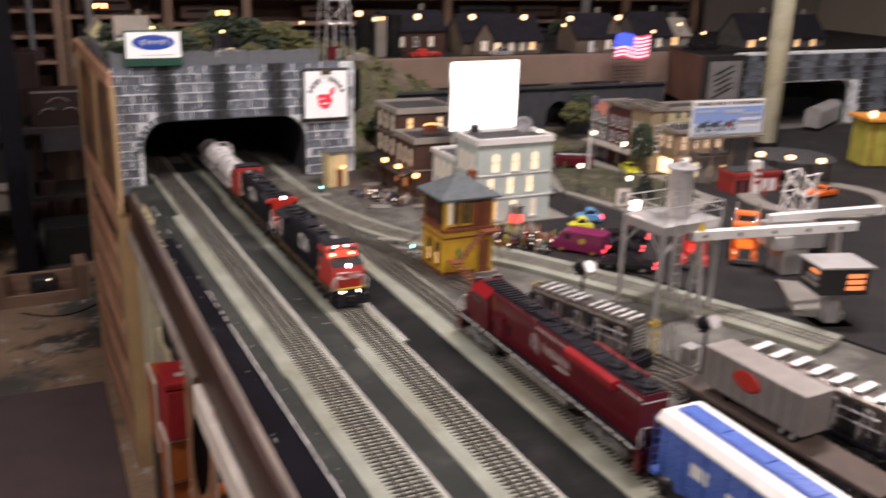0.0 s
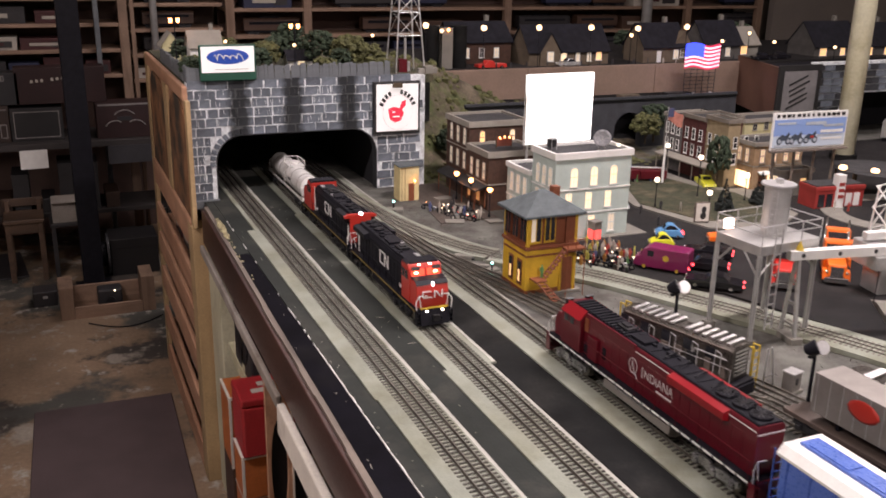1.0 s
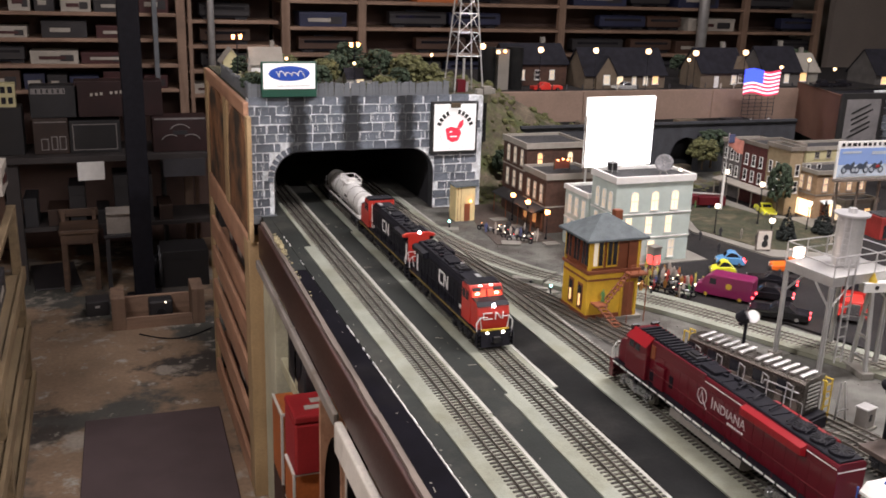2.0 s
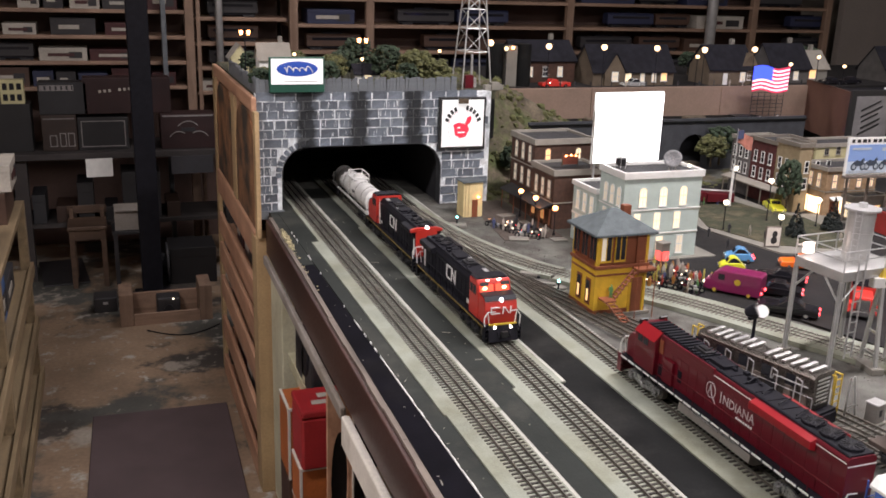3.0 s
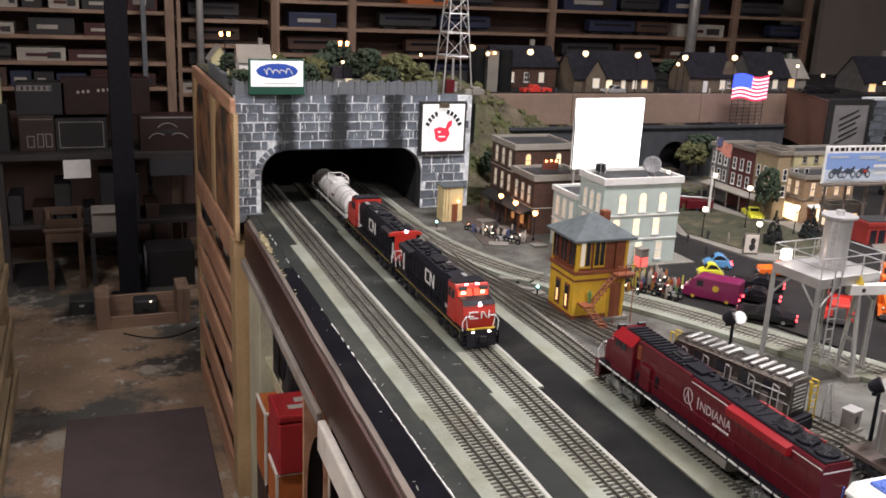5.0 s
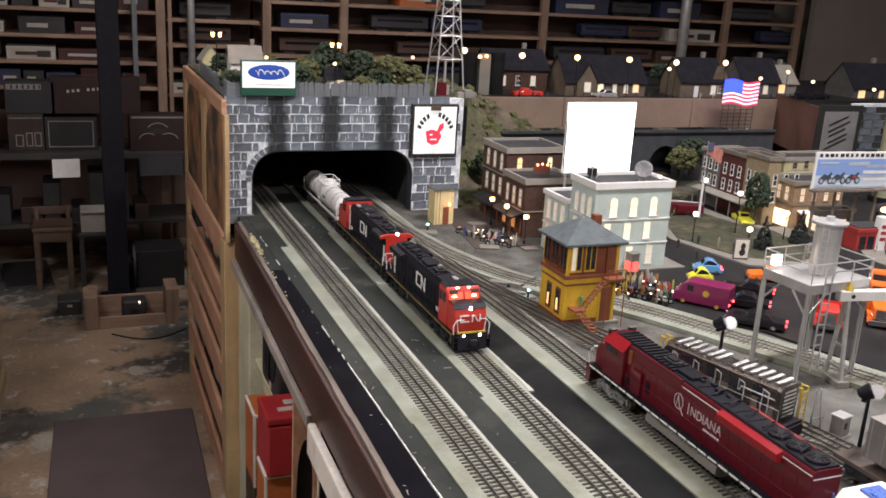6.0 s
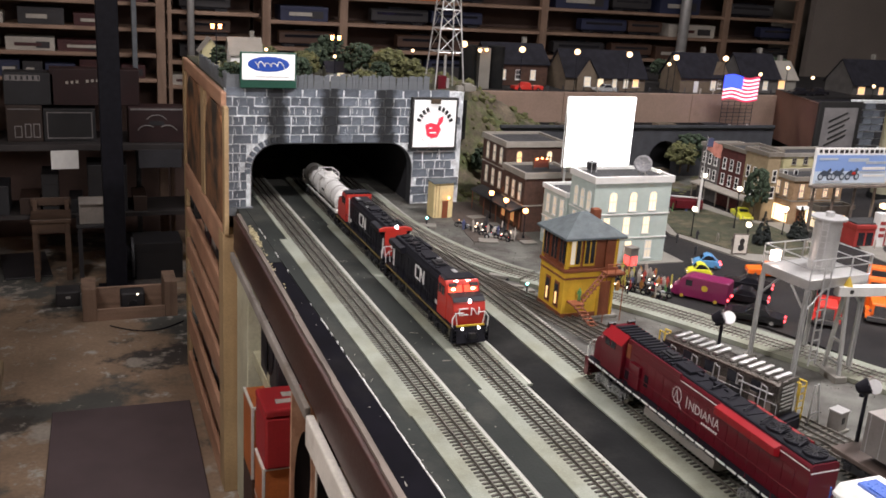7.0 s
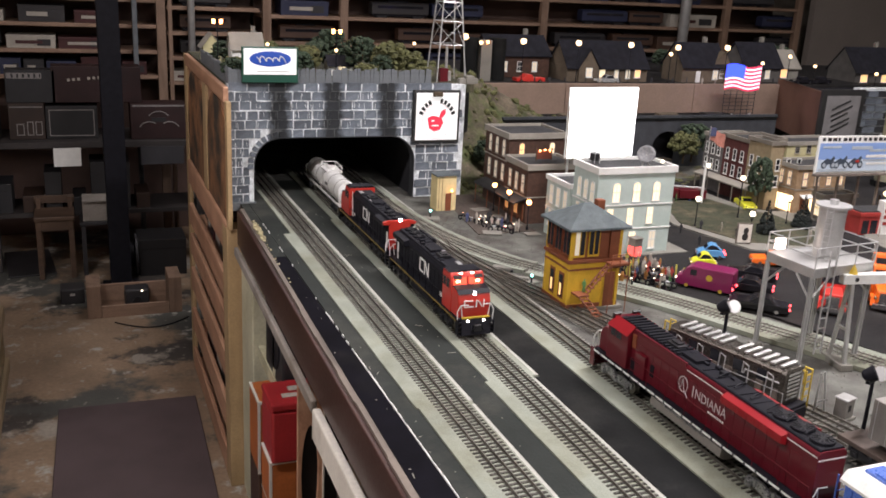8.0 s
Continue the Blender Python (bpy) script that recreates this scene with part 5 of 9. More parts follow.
def building(name, m, w, d, h, wall, trim, label, front=(), left=(), roof="tarroof", courses=(), group="buildings of the model town", parapet=0.010, cornice=0.012, sash=""):
    """A flat-roofed building: front-left foot at the origin, front to -y. Windows: (u, z, w, h, arched, glass)."""
    e = thing(name, m, label, "model building", group)
    part("body", span(B(), 0, w, 0, d, 0, h - parapet), M[wall], e, bevel=0.0006)
    bm = B()
    o = 0.004
    for x0, x1, y0, y1 in ((-o, w + o, -o, 0.003), (-o, w + o, d - 0.003, d + o), (-o, 0.003, 0.003, d - 0.003), (w - 0.003, w + o, 0.003, d - 0.003)):
        span(bm, x0, x1, y0, y1, h - cornice, h)
    part("cornice", bm, M[trim], e, "pale cornice round the roof")
    part("roof", span(B(), 0.0032, w - 0.0032, 0.0032, d - 0.0032, h - parapet, h - parapet + 0.003), M[roof], e, "dark flat roof")
    for z in courses:
        bm = B()
        span(bm, -0.002, w + 0.002, -0.002, 0.0, z, z + 0.003)
        span(bm, -0.002, 0.0, 0.0, d, z, z + 0.003)
        part("string_course", bm, M[trim], e)
    for u, z, ww, hh, arched, glass in front:
        window(e, pose(u, 0, z), ww, hh, sash or trim, glass, arched)
    for u, z, ww, hh, arched, glass in left:
        window(e, pose(0, u, z, 0, 0, -90), ww, hh, sash or trim, glass, arched)
    return e


# sage-grey three-storey house
GX, GY = 1.136, 1.845
lit = ("winlit", "winlit", "winlit")
fr = [(0.052 + 0.056 * k, 0.139, 0.018, 0.044, True, g) for k, g in enumerate(lit)]
fr += [(0.040 + 0.056 * k, 0.082, 0.016, 0.038, False, g) for k, g in enumerate(("winlit", "winlit", "winlit", "winlit")) if k < 3]
fr += [(0.05 + 0.058 * k, 0.018, 0.017, 0.042, False, g) for k, g in enumerate(("winamber", "winlit", "windim"))]
lf = [(0.022 + 0.031 * k, 0.139, 0.015, 0.044, True, "windim") for k in range(3)]
lf += [(0.022 + 0.031 * k, 0.082, 0.014, 0.038, False, "windim") for k in range(3)]
grey = building("town_house", pose(GX, GY, T - 0.004), 0.214, 0.115, 0.222, "greyb", "white", "sage-grey three-storey town house with lit windows", fr, lf, courses=(0.128, 0.068), cornice=0.016)
bm = B()
span(bm, 0.004, 0.03, 0.004, 0.008, 0.208, 0.2085)
part("roof_edge", bm, M["tarroof"], grey)
building("town_house", pose(GX - 0.006, GY + 0.118, T - 0.004), 0.16, 0.12, 0.156, "greyb", "white", "low sage-grey rear wing with blind windows",
         [], [(0.02 + 0.036 * k, 0.088, 0.015, 0.044, False, "windim") for k in range(3)] + [(0.02 + 0.036 * k, 0.03, 0.015, 0.04, False, "windim") for k in range(3)], courses=(0.07,), cornice=0.012)
# roof-top fittings of the grey house
dish = thing("satellite_dish", pose(GX + 0.142, GY + 0.03, T + 0.213) @ Matrix.Scale(1.02, 4), "grey mesh satellite dish on the roof of the grey house", "satellite dish")
bowl = new("bowl")
bowl.parent = dish
bowl.matrix_basis = pose(0, -0.004, 0.027, 62, 0, -38)
for k in range(5):
    r = 0.0042 * (k + 1)
    ringv = [(r * math.cos(q * math.pi / 10), r * math.sin(q * math.pi / 10), 14 * r * r) for q in range(21)]
    part("mesh_ring", tube(B(), ringv, 0.0006, 5), M["dullalu"], bowl)
for q in range(16):
    a = q * math.pi / 8
    part("mesh_rib", tube(B(), [(r * math.cos(a), r * math.sin(a), 14 * r * r) for r in (0.001, 0.007, 0.014, 0.021)], 0.0005, 5), M["dullalu"], bowl)
bm = B()
rows = [[bm.verts.new((r * math.cos(q * math.pi / 12), r * math.sin(q * math.pi / 12), 14 * r * r + 0.0009)) for q in range(24)] for r in (0.002, 0.008, 0.015, 0.0215)]
for ra_, rb_ in zip(rows, rows[1:]):
    for q in range(24):
        bm.faces.new((ra_[q], ra_[(q + 1) % 24], rb_[(q + 1) % 24], rb_[q]))
bm.faces.new(rows[0])
dsh = part("reflector", bm, M["dishgrey"], bowl, "grey mesh reflector", smooth=True)
mod = dsh.modifiers.new("skin", "SOLIDIFY")
mod.thickness = 0.0006
part("horn", tube(B(), [(0, 0, 0.026), (-0.008, -0.02, 0.03)], 0.0009), M["dullalu"], dish)
part("tripod", tube(tube(tube(B(), [(-0.011, -0.006, 0), (0, 0, 0.02)], 0.0014), [(0.011, -0.006, 0), (0, 0, 0.02)], 0.0014), [(0, 0.01, 0), (0, 0, 0.02)], 0.0014), M["dullalu"], dish)
wt = thing("water_tank", pose(GX + 0.035, GY + 0.085, T + 0.213) @ Matrix.Scale(1.45, 4), "small dark roof-top tank on thin legs", "roof tank")
part("drum", cyl(B(), (0, 0, 0.004), (0, 0, 0.016), 0.009, n=18), M["black_steel"], wt)
bm = B()
for k in range(6):
    a = k * math.pi / 3
    tube(bm, [(0.0095 * math.cos(a), 0.0095 * math.sin(a), 0), (0.0095 * math.cos(a), 0.0095 * math.sin(a), 0.03)], 0.0005, 5)
for zz in (0.02, 0.03):
    for k in range(6):
        a, b = k * math.pi / 3, (k + 1) * math.pi / 3
        tube(bm, [(0.0095 * math.cos(a), 0.0095 * math.sin(a), zz), (0.0095 * math.cos(b), 0.0095 * math.sin(b), zz)], 0.0005, 5)
part("cage", bm, M["silver"], wt)
lampr = thing("roof_lamp", pose(GX + 0.2, GY + 0.02, T + 0.216), "bare white lamp on the roof edge", "lamp")
part("arm", tube(B(), [(-0.06, 0.05, 0.012), (-0.01, 0.0, 0.006)], 0.001), M["white"], lampr)
part("bulb", ball(B(), (-0.012, 0.002, 0.008), 0.004, 2), M["lampwhite"], lampr, "glowing bulb", smooth=True)

# blank lit screen on posts behind the grey house
scr = thing("billboard", pose(1.296, 2.112, T - 0.004, 0, 0, 3), "large blank white lit billboard on slim posts", "billboard")
part("panel", span(B(), -0.104, 0.104, 0.0, 0.006, 0.19, 0.372), M["screen"], scr, "blank glowing panel", bevel=0.001)
part("frame", span(B(), -0.106, 0.106, 0.0065, 0.010, 0.188, 0.374), M["white"], scr)
for sx in (-0.09, 0.09):
    part("post", tube(B(), [(sx, 0.014, 0), (sx, 0.014, 0.36)], 0.003), M["alu"], scr)
part("stay", tube(B(), [(-0.125, -0.03, 0.18), (-0.103, 0.008, 0.33)], 0.002), M["lip"], scr, "leaning wooden stay")

# brown brick hotel with a lower front part
BX = 1.112
win = lambda n, u0, du, z, w=0.013, h=0.036, arched=False, g="windim": [(u0 + du * k, z, w, h, arched, g) for k in range(n)]
building("brick_hotel", pose(BX + 0.006, 2.30, T - 0.004), 0.18, 0.16, 0.222, "brickb", "cornice", "brown brick hotel with pale cornice and blind windows",
         [(0.04, 0.158, 0.014, 0.036, True, "winamber"), (0.135, 0.158, 0.014, 0.036, True, "winlit")], win(3, 0.03, 0.046, 0.155, 0.016, 0.045, True) + win(3, 0.03, 0.046, 0.085, 0.016, 0.045), courses=(0.14,), cornice=0.016)
low = building("brick_hotel", pose(BX, 2.16, T - 0.004), 0.155, 0.136, 0.164, "brickb", "cornice", "lower front part of the brown brick hotel", [(0.085, 0.09, 0.019, 0.036, False, "winlit")],
               win(3, 0.026, 0.04, 0.085, 0.015, 0.045), courses=(0.072,), cornice=0.016)


# street lamplight is put into this brown; the panes get an added glow
part("shop_front", span(B(), -0.0035, -0.0005, 0.008, 0.128, 0.012, 0.052), M["lamplit_shop"], low, "brown shop front, its lamplit tone put into the colour")
for k in (1, 3):
    part("shop_window", span(B(), -0.0045, -0.0036, 0.0145 + 0.0285 * k, 0.034 + 0.0285 * k, 0.02, 0.048), M["shopglow"], low, "shop window with an added faint amber glow")
for k in range(5):
    part("mullion", span(B(), -0.005, -0.0036, 0.008 + 0.0285 * k, 0.012 + 0.0285 * k, 0.008, 0.056), M["towerb"], low)
aw = thing("awning", pose(BX - 0.001, 2.16, T + 0.052), "dark shop awning along the brick hotel", "awning")
part("canopy", prism(B(), [(0.0, 0.012), (0.0, 0.016), (-0.036, 0.004), (-0.036, 0.0)], 0.0, 0.27, "y"), M["black_steel"], aw)
for k in range(4):
    part("post", tube(B(), [(-0.034, 0.01 + 0.083 * k, 0.001), (-0.034, 0.01 + 0.083 * k, -0.054)], 0.0012), M["towerb"], aw)
fire = thing("roof_sign", pose(BX + 0.05, 2.215, T + 0.158), "small neon-lit wooden roof sign with red bulbs", "roof sign")
part("post", span(B(), -0.002, 0.0, 0.0, 0.003, 0, 0.035), M["bark"], fire)
part("post", span(B(), 0.045, 0.047, 0.0, 0.003, 0, 0.035), M["bark"], fire)
part("board", span(B(), 0.0, 0.045, 0.0, 0.002, 0.004, 0.03), mk("faded_red_board", (0.2, 0.06, 0.04), 0.7), fire)
for k in range(3):
    part("bulb", ball(B(), (0.008 + 0.015 * k, -0.002, 0.028 + 0.002 * (k % 2)), 0.0028, 2), M["amber"], fire, "glowing bulb", smooth=True)

# shed at the portal, its yellow lamplight put into the wall colour
shed = thing("shed", pose(0.952, 2.335, T - 0.004) @ Matrix.Diagonal((0.78, 1, 1, 1)), "small yellow-lit shed beside the tunnel portal", "shed")
yl = mk("yellow_lit_shed_wall", (0.7, 0.58, 0.3), 0.7, var=0.15, scale=30)
part("body", span(B(), -0.037, 0.037, 0.0, 0.05, 0, 0.098), yl, shed, bevel=0.001)
part("roof", prism(B(), [(-0.041, 0.098), (-0.041, 0.101), (0.041, 0.104), (0.041, 0.1)], -0.004, 0.054, "y"), M["shingle"], shed)
part("doorway", span(B(), -0.004, 0.018, -0.0012, 0.001, 0.0, 0.05), M["towerb"], shed, "brown door")
part("lamp", ball(B(), (0.018, -0.005, 0.058), 0.004, 2), M["amber"], shed, "glowing amber lamp", smooth=True)
for u in (-0.03, -0.018):
    part("board", span(B(), u, u + 0.001, -0.0012, 0.0005, 0.002, 0.096), M["towerb"], shed)

# row of houses facing the park, and the corner shops
ROW = (("greybrick", 2.372, 0.096, 0.188, "row_house", "grey brick row house with white window frames"), ("darkbrick", 2.256, 0.114, 0.20, "row_house", "oxblood brick row house with white window frames"),
       ("palebrick", 2.154, 0.1, 0.212, "row_house", "tan row house with pale window frames"))
for wall, y, d, h, nm, lb in ROW:
    wl = [(d * (0.2 + 0.3 * k), z, 0.012, 0.032, False, "glass_dark" if (k + int(z * 100)) % 5 else "windim") for k in range(3) for z in (0.125, 0.075)]
    building(nm, pose(1.905, y, T - 0.004), 0.14 if wall != "palebrick" else 0.046, d, h, wall, "dullstone" if wall != "greybrick" else "cornice", lb, [(0.03 + 0.04 * k, z, 0.012, 0.032, False, "glass_dark") for k in range(3) for z in (0.125, 0.075)], wl, group="row of houses by the park", sash="white")
porch = thing("porch_roof", pose(1.9, 2.19, T + 0.052), "long grey porch roof along the row houses", "porch roof")
part("slab", prism(B(), [(0.0, 0.006), (0.0, 0.01), (-0.035, 0.003), (-0.035, -0.001)], 0, 0.265, "y"), M["cornice"], porch)
for k in range(5):
    part("post", span(B(), -0.034, -0.031, 0.005 + 0.062 * k, 0.008 + 0.062 * k, -0.056, 0.0), M["dullstone"], porch)
shop = building("corner_shop", pose(1.956, 2.088, T - 0.004), 0.185, 0.112, 0.152, "orangeb", "cornice", "tan brick corner shop with glowing shop windows",
                [(0.03 + 0.045 * k, 0.09, 0.016, 0.04, False, "winsoft") for k in range(4)], [(0.03 + 0.034 * k, 0.09, 0.014, 0.04, False, "winsoft") for k in range(2)], courses=(0.078,))
part("shop_window", span(B(), 0.06, 0.115, -0.003, 0.0005, 0.012, 0.058), M["shoplit"], shop, "bright glowing shop window")
part("shop_window", span(B(), 0.118, 0.165, -0.003, 0.0005, 0.012, 0.058), M["shoplit"], shop, "bright glowing shop window")
part("shop_door", span(B(), 0.025, 0.045, -0.002, 0.0005, 0.0, 0.05), M["towerb"], shop)
part("shop_awning", prism(B(), [(0.0, 0.06), (-0.02, 0.055), (-0.02, 0.057), (0.0, 0.064)], 0.02, 0.17), M["white"], shop, m=pose(0, 0, 0, 0, 0, 0))
building("rear_block", pose(2.05, 2.25, T - 0.004), 0.22, 0.1, 0.19, "creamwall", "cornice", "pale yellow rear building with two small windows", [(0.04, 0.155, 0.014, 0.018, False, "glass_dark"), (0.085, 0.155, 0.014, 0.022, False, "glass_dark")], group="row of houses by the park")
under = building("kiosk_block", pose(1.985, 2.0, T - 0.004), 0.12, 0.045, 0.085, "paving", "dullstone", "low pale kiosk under a billboard with a lit doorway", [(0.035, 0.02, 0.014, 0.036, False, "winlit"), (0.085, 0.02, 0.02, 0.036, False, "winamber")], [(0.02, 0.02, 0.02, 0.045, False, "winlit")])
part("shop_window", span(B(), -0.003, 0.0005, 0.01, 0.06, 0.012, 0.058), M["shoplit"], shop, "bright glowing shop window")
part("shop_window", span(B(), -0.003, 0.0005, 0.066, 0.104, 0.012, 0.058), M["shoplit"], shop, "amber glowing shop window")

# big blue billboard
bb = thing("billboard", pose(2.04, 1.97, T + 0.128, 0, 0, -3) @ Matrix.Diagonal((0.9, 1, 1, 1)), "wide billboard with a blue and white picture of motorcycles", "billboard")
part("panel", span(B(), -0.146, 0.146, 0.0, 0.006, 0.022, 0.128), M["white"], bb, bevel=0.001)
# both printed fields carry a faint added glow to lift their brightness
part("sky", span(B(), -0.14, 0.14, -0.002, 0.0, 0.062, 0.108), glow("poster_blue_glow", (0.2, 0.3, 0.55), 0.14), bb, "blue picture field")
part("road", span(B(), -0.14, 0.14, -0.002, 0.0, 0.028, 0.061), glow("poster_pale_glow", (0.45, 0.52, 0.6), 0.15), bb, "pale picture field")
for k in range(14):
    u = -0.134 + k * 0.0195
    part("headline_bar", span(B(), u, u + random.uniform(0.008, 0.015), -0.001, 0.0, 0.114, 0.123), M["signblack"], bb, "dark headline bar")
dkp, ltp = mk("poster_dark", (0.05, 0.065, 0.09), 0.6), mk("poster_chrome", (0.4, 0.45, 0.5), 0.6)
for u in (-0.1, -0.052, 0.004):
    for dx in (-0.017, 0.017):
        part("printed_wheel", cyl(B(), (u + dx, -0.003, 0.047), (u + dx, -0.002, 0.047), 0.0105, n=18), dkp, bb, "dark printed wheel")
        part("printed_hub", cyl(B(), (u + dx, -0.0036, 0.047), (u + dx, -0.003, 0.047), 0.006, n=14), ltp, bb, "pale printed hub")
    part("printed_body", prism(B(), [(u - 0.022, 0.058), (u - 0.008, 0.066), (u + 0.004, 0.062), (u + 0.016, 0.072), (u + 0.02, 0.066), (u + 0.012, 0.05), (u - 0.01, 0.048)], -0.004, -0.003, "y"), dkp, bb, "dark printed motorcycle body")
for u0, u1, z0, z1 in ((-0.13, -0.06, 0.094, 0.1), (-0.02, 0.06, 0.09, 0.099), (0.05, 0.13, 0.083, 0.09), (0.03, 0.132, 0.056, 0.062), (-0.134, -0.03, 0.031, 0.036)):
    part("printed_cloud", span(B(), u0, u1, -0.0028, -0.002, z0, z1), ltp, bb, "pale printed streak")
part("shield", ball(B(), (0.008, -0.004, 0.056), 0.007, 2, (1.2, 0.15, 0.6)), M["redcn"], bb, "red round shape")
part("text_bar", span(span(B(), 0.04, 0.13, -0.003, -0.002, 0.066, 0.074), 0.045, 0.13, -0.003, -0.002, 0.046, 0.052), M["white"], bb, "white text bars")
part("ledge", span(B(), -0.15, 0.15, -0.014, 0.004, 0.016, 0.0215), M["lip"], bb)
for u in (-0.12, -0.04, 0.04, 0.12):
    part("post", span(B(), u - 0.003, u + 0.003, 0.007, 0.013, -0.13, 0.12), M["lip"], bb)

# signal tower
tw = thing("signal_tower", pose(0.953, 1.581, T - 0.004, 0, 0, 0) @ Matrix.Diagonal((1.07, 1, 1.25, 1)), "mustard and brown railway signal tower with grey hipped roof", "signal tower")
W2, D2 = 0.054, 0.05
part("lower_storey", span(B(), -W2, W2, -D2, D2, 0.004, 0.082), M["towery"], tw, "mustard yellow walls", bevel=0.0008)
part("base", span(B(), -W2 - 0.004, W2 + 0.012, -D2 - 0.006, D2 + 0.004, 0.0, 0.006), M["paving"], tw, "pale foundation slab", bevel=0.001)
part("foot_board", span(B(), -W2 - 0.0015, W2 + 0.0015, -D2 - 0.0015, D2 + 0.0015, 0.006, 0.013), M["towerb"], tw)
part("belt", span(B(), -W2 - 0.004, W2 + 0.004, -D2 - 0.004, D2 + 0.004, 0.082, 0.088), M["towerb"], tw, bevel=0.0008)
part("belt", span(B(), -W2 - 0.0015, W2 + 0.0015, -D2 - 0.0015, D2 + 0.0015, 0.070, 0.073), M["towerb"], tw)
part("upper_room", span(B(), -W2 + 0.002, W2 - 0.002, -D2 + 0.002, D2 - 0.002, 0.088, 0.14), M["towerb"], tw)
for sx in (-1, 1):
    for sy in (-1, 1):
        part("corner_board", span(B(), sx * (W2 - 0.006), sx * (W2 + 0.001), sy * (D2 - 0.006), sy * (D2 + 0.001), 0.013, 0.141), M["towery"], tw, "mustard corner board", bevel=0.0005)
for k in range(3):
    u = -0.034 + 0.034 * k
    f = part("side_window", span(B(), -W2 - 0.001, -W2 + 0.003, u - 0.0135, u + 0.0135, 0.092, 0.138), M["towerb"], tw)
    for q in (-0.0065, 0.0065):
        part("pane", span(B(), -W2 - 0.0018, -W2 - 0.0005, u + q - 0.0045, u + q + 0.0045, 0.096, 0.134), M["glass_dark"], f, "dark glass")
    u = -0.036 + 0.030 * k
    if k < 2:
        f = part("front_window", span(B(), u - 0.012, u + 0.012, -D2 - 0.001, -D2 + 0.003, 0.092, 0.138), M["towery"], tw)
        for q in (-0.0055, 0.0055):
            part("pane", span(B(), u + q - 0.0042, u + q + 0.0042, -D2 - 0.0018, -D2 - 0.0005, 0.096, 0.134), M["windim"] if (k == 0 and q < 0) else M["glass_dark"], f, "window pane")
for u in (-0.024, 0.014):
    f = part("lower_window", span(B(), -W2 - 0.0012, -W2 + 0.001, u - 0.010, u + 0.010, 0.018, 0.062), M["towerb"], tw)
    part("pane", span(B(), -W2 - 0.002, -W2 - 0.0008, u - 0.007, u + 0.007, 0.022, 0.058), M["glass_dark"], f)
    part("lit_pane", span(B(), -W2 - 0.0024, -W2 - 0.0021, u - 0.004, u + 0.003, 0.024, 0.044), M["winamber"], f, "amber lit pane")
part("door", span(B(), 0.028, 0.048, -D2 - 0.002, -D2 + 0.001, 0.088, 0.134), M["towerb"], tw, "brown upper door")
part("door", span(B(), 0.022, 0.046, -D2 - 0.002, -D2 + 0.001, 0.008, 0.064), M["towerb"], tw, "brown lower door")
for u in (0.018, 0.048):
    part("pilaster", span(B(), u, u + 0.005, -D2 - 0.0025, -D2 + 0.001, 0.006, 0.068), M["towery"], tw, "mustard board")
rw, rd = W2 + 0.012, D2 + 0.013
bm = B()
v = [bm.verts.new(p) for p in ((-rw, -rd, 0.137), (rw, -rd, 0.137), (rw, rd, 0.137), (-rw, rd, 0.137), (-rw, -rd, 0.141), (rw, -rd, 0.141), (rw, rd, 0.141), (-rw, rd, 0.141), (-0.006, 0, 0.172), (0.006, 0, 0.172))]
for f in ((0, 3, 2, 1), (0, 1, 5, 4), (1, 2, 6, 5), (2, 3, 7, 6), (3, 0, 4, 7), (4, 5, 9, 8), (5, 6, 9), (6, 7, 8, 9), (7, 4, 8)):
    bm.faces.new([v[i] for i in f])
part("roof", bm, M["shingle"], tw, "grey hipped shingle roof", bevel=0.0008)
part("chimney", span(B(), 0.03, 0.046, 0.012, 0.028, 0.146, 0.171), M["towerb"], tw, bevel=0.0006)
part("landing", span(B(), 0.022, 0.062, -D2 - 0.026, -D2 - 0.0025, 0.08, 0.083), M["towerb"], tw)
bm = B()
tube(bm, [(0.022, -D2 - 0.025, 0.098), (0.06, -D2 - 0.025, 0.098)], 0.0009, 5)
for u in (0.022, 0.04, 0.06):
    tube(bm, [(u, -D2 - 0.025, 0.0), (u, -D2 - 0.025, 0.098)] if u != 0.04 else [(u, -D2 - 0.025, 0.082), (u, -D2 - 0.025, 0.098)], 0.001, 5)
part("landing_rail", bm, M["towerb"], tw)
stair = part("stair", tube(tube(B(), [(0.022, -D2 - 0.02, 0.08), (-0.024, -D2 - 0.024, 0.036)], 0.0016, 5), [(0.022, -D2 - 0.008, 0.08), (-0.024, -D2 - 0.010, 0.036)], 0.0016, 5), M["towerb"], tw)
for k in range(7):
    part("tread", span(B(), 0.018 - 0.0065 * k, 0.0235 - 0.0065 * k, -D2 - 0.024, -D2 - 0.006, 0.0755 - 0.0062 * k, 0.077 - 0.0062 * k), M["towerb"], stair)
part("mid_landing", span(B(), -0.046, -0.022, -D2 - 0.03, -D2 - 0.003, 0.033, 0.036), M["towerb"], tw)
st2 = part("stair", tube(tube(B(), [(-0.03, -D2 - 0.03, 0.035), (0.0, -D2 - 0.062, 0.0)], 0.0016, 5), [(-0.044, -D2 - 0.03, 0.035), (-0.016, -D2 - 0.066, 0.0)], 0.0016, 5), M["towerb"], tw)
for k in range(7):
    part("tread", box(B(), (-0.036 + 0.004 * k, -D2 - 0.034 - 0.0048 * k, 0.031 - 0.0046 * k), (0.016, 0.005, 0.0014), rz=-8), M["towerb"], st2)

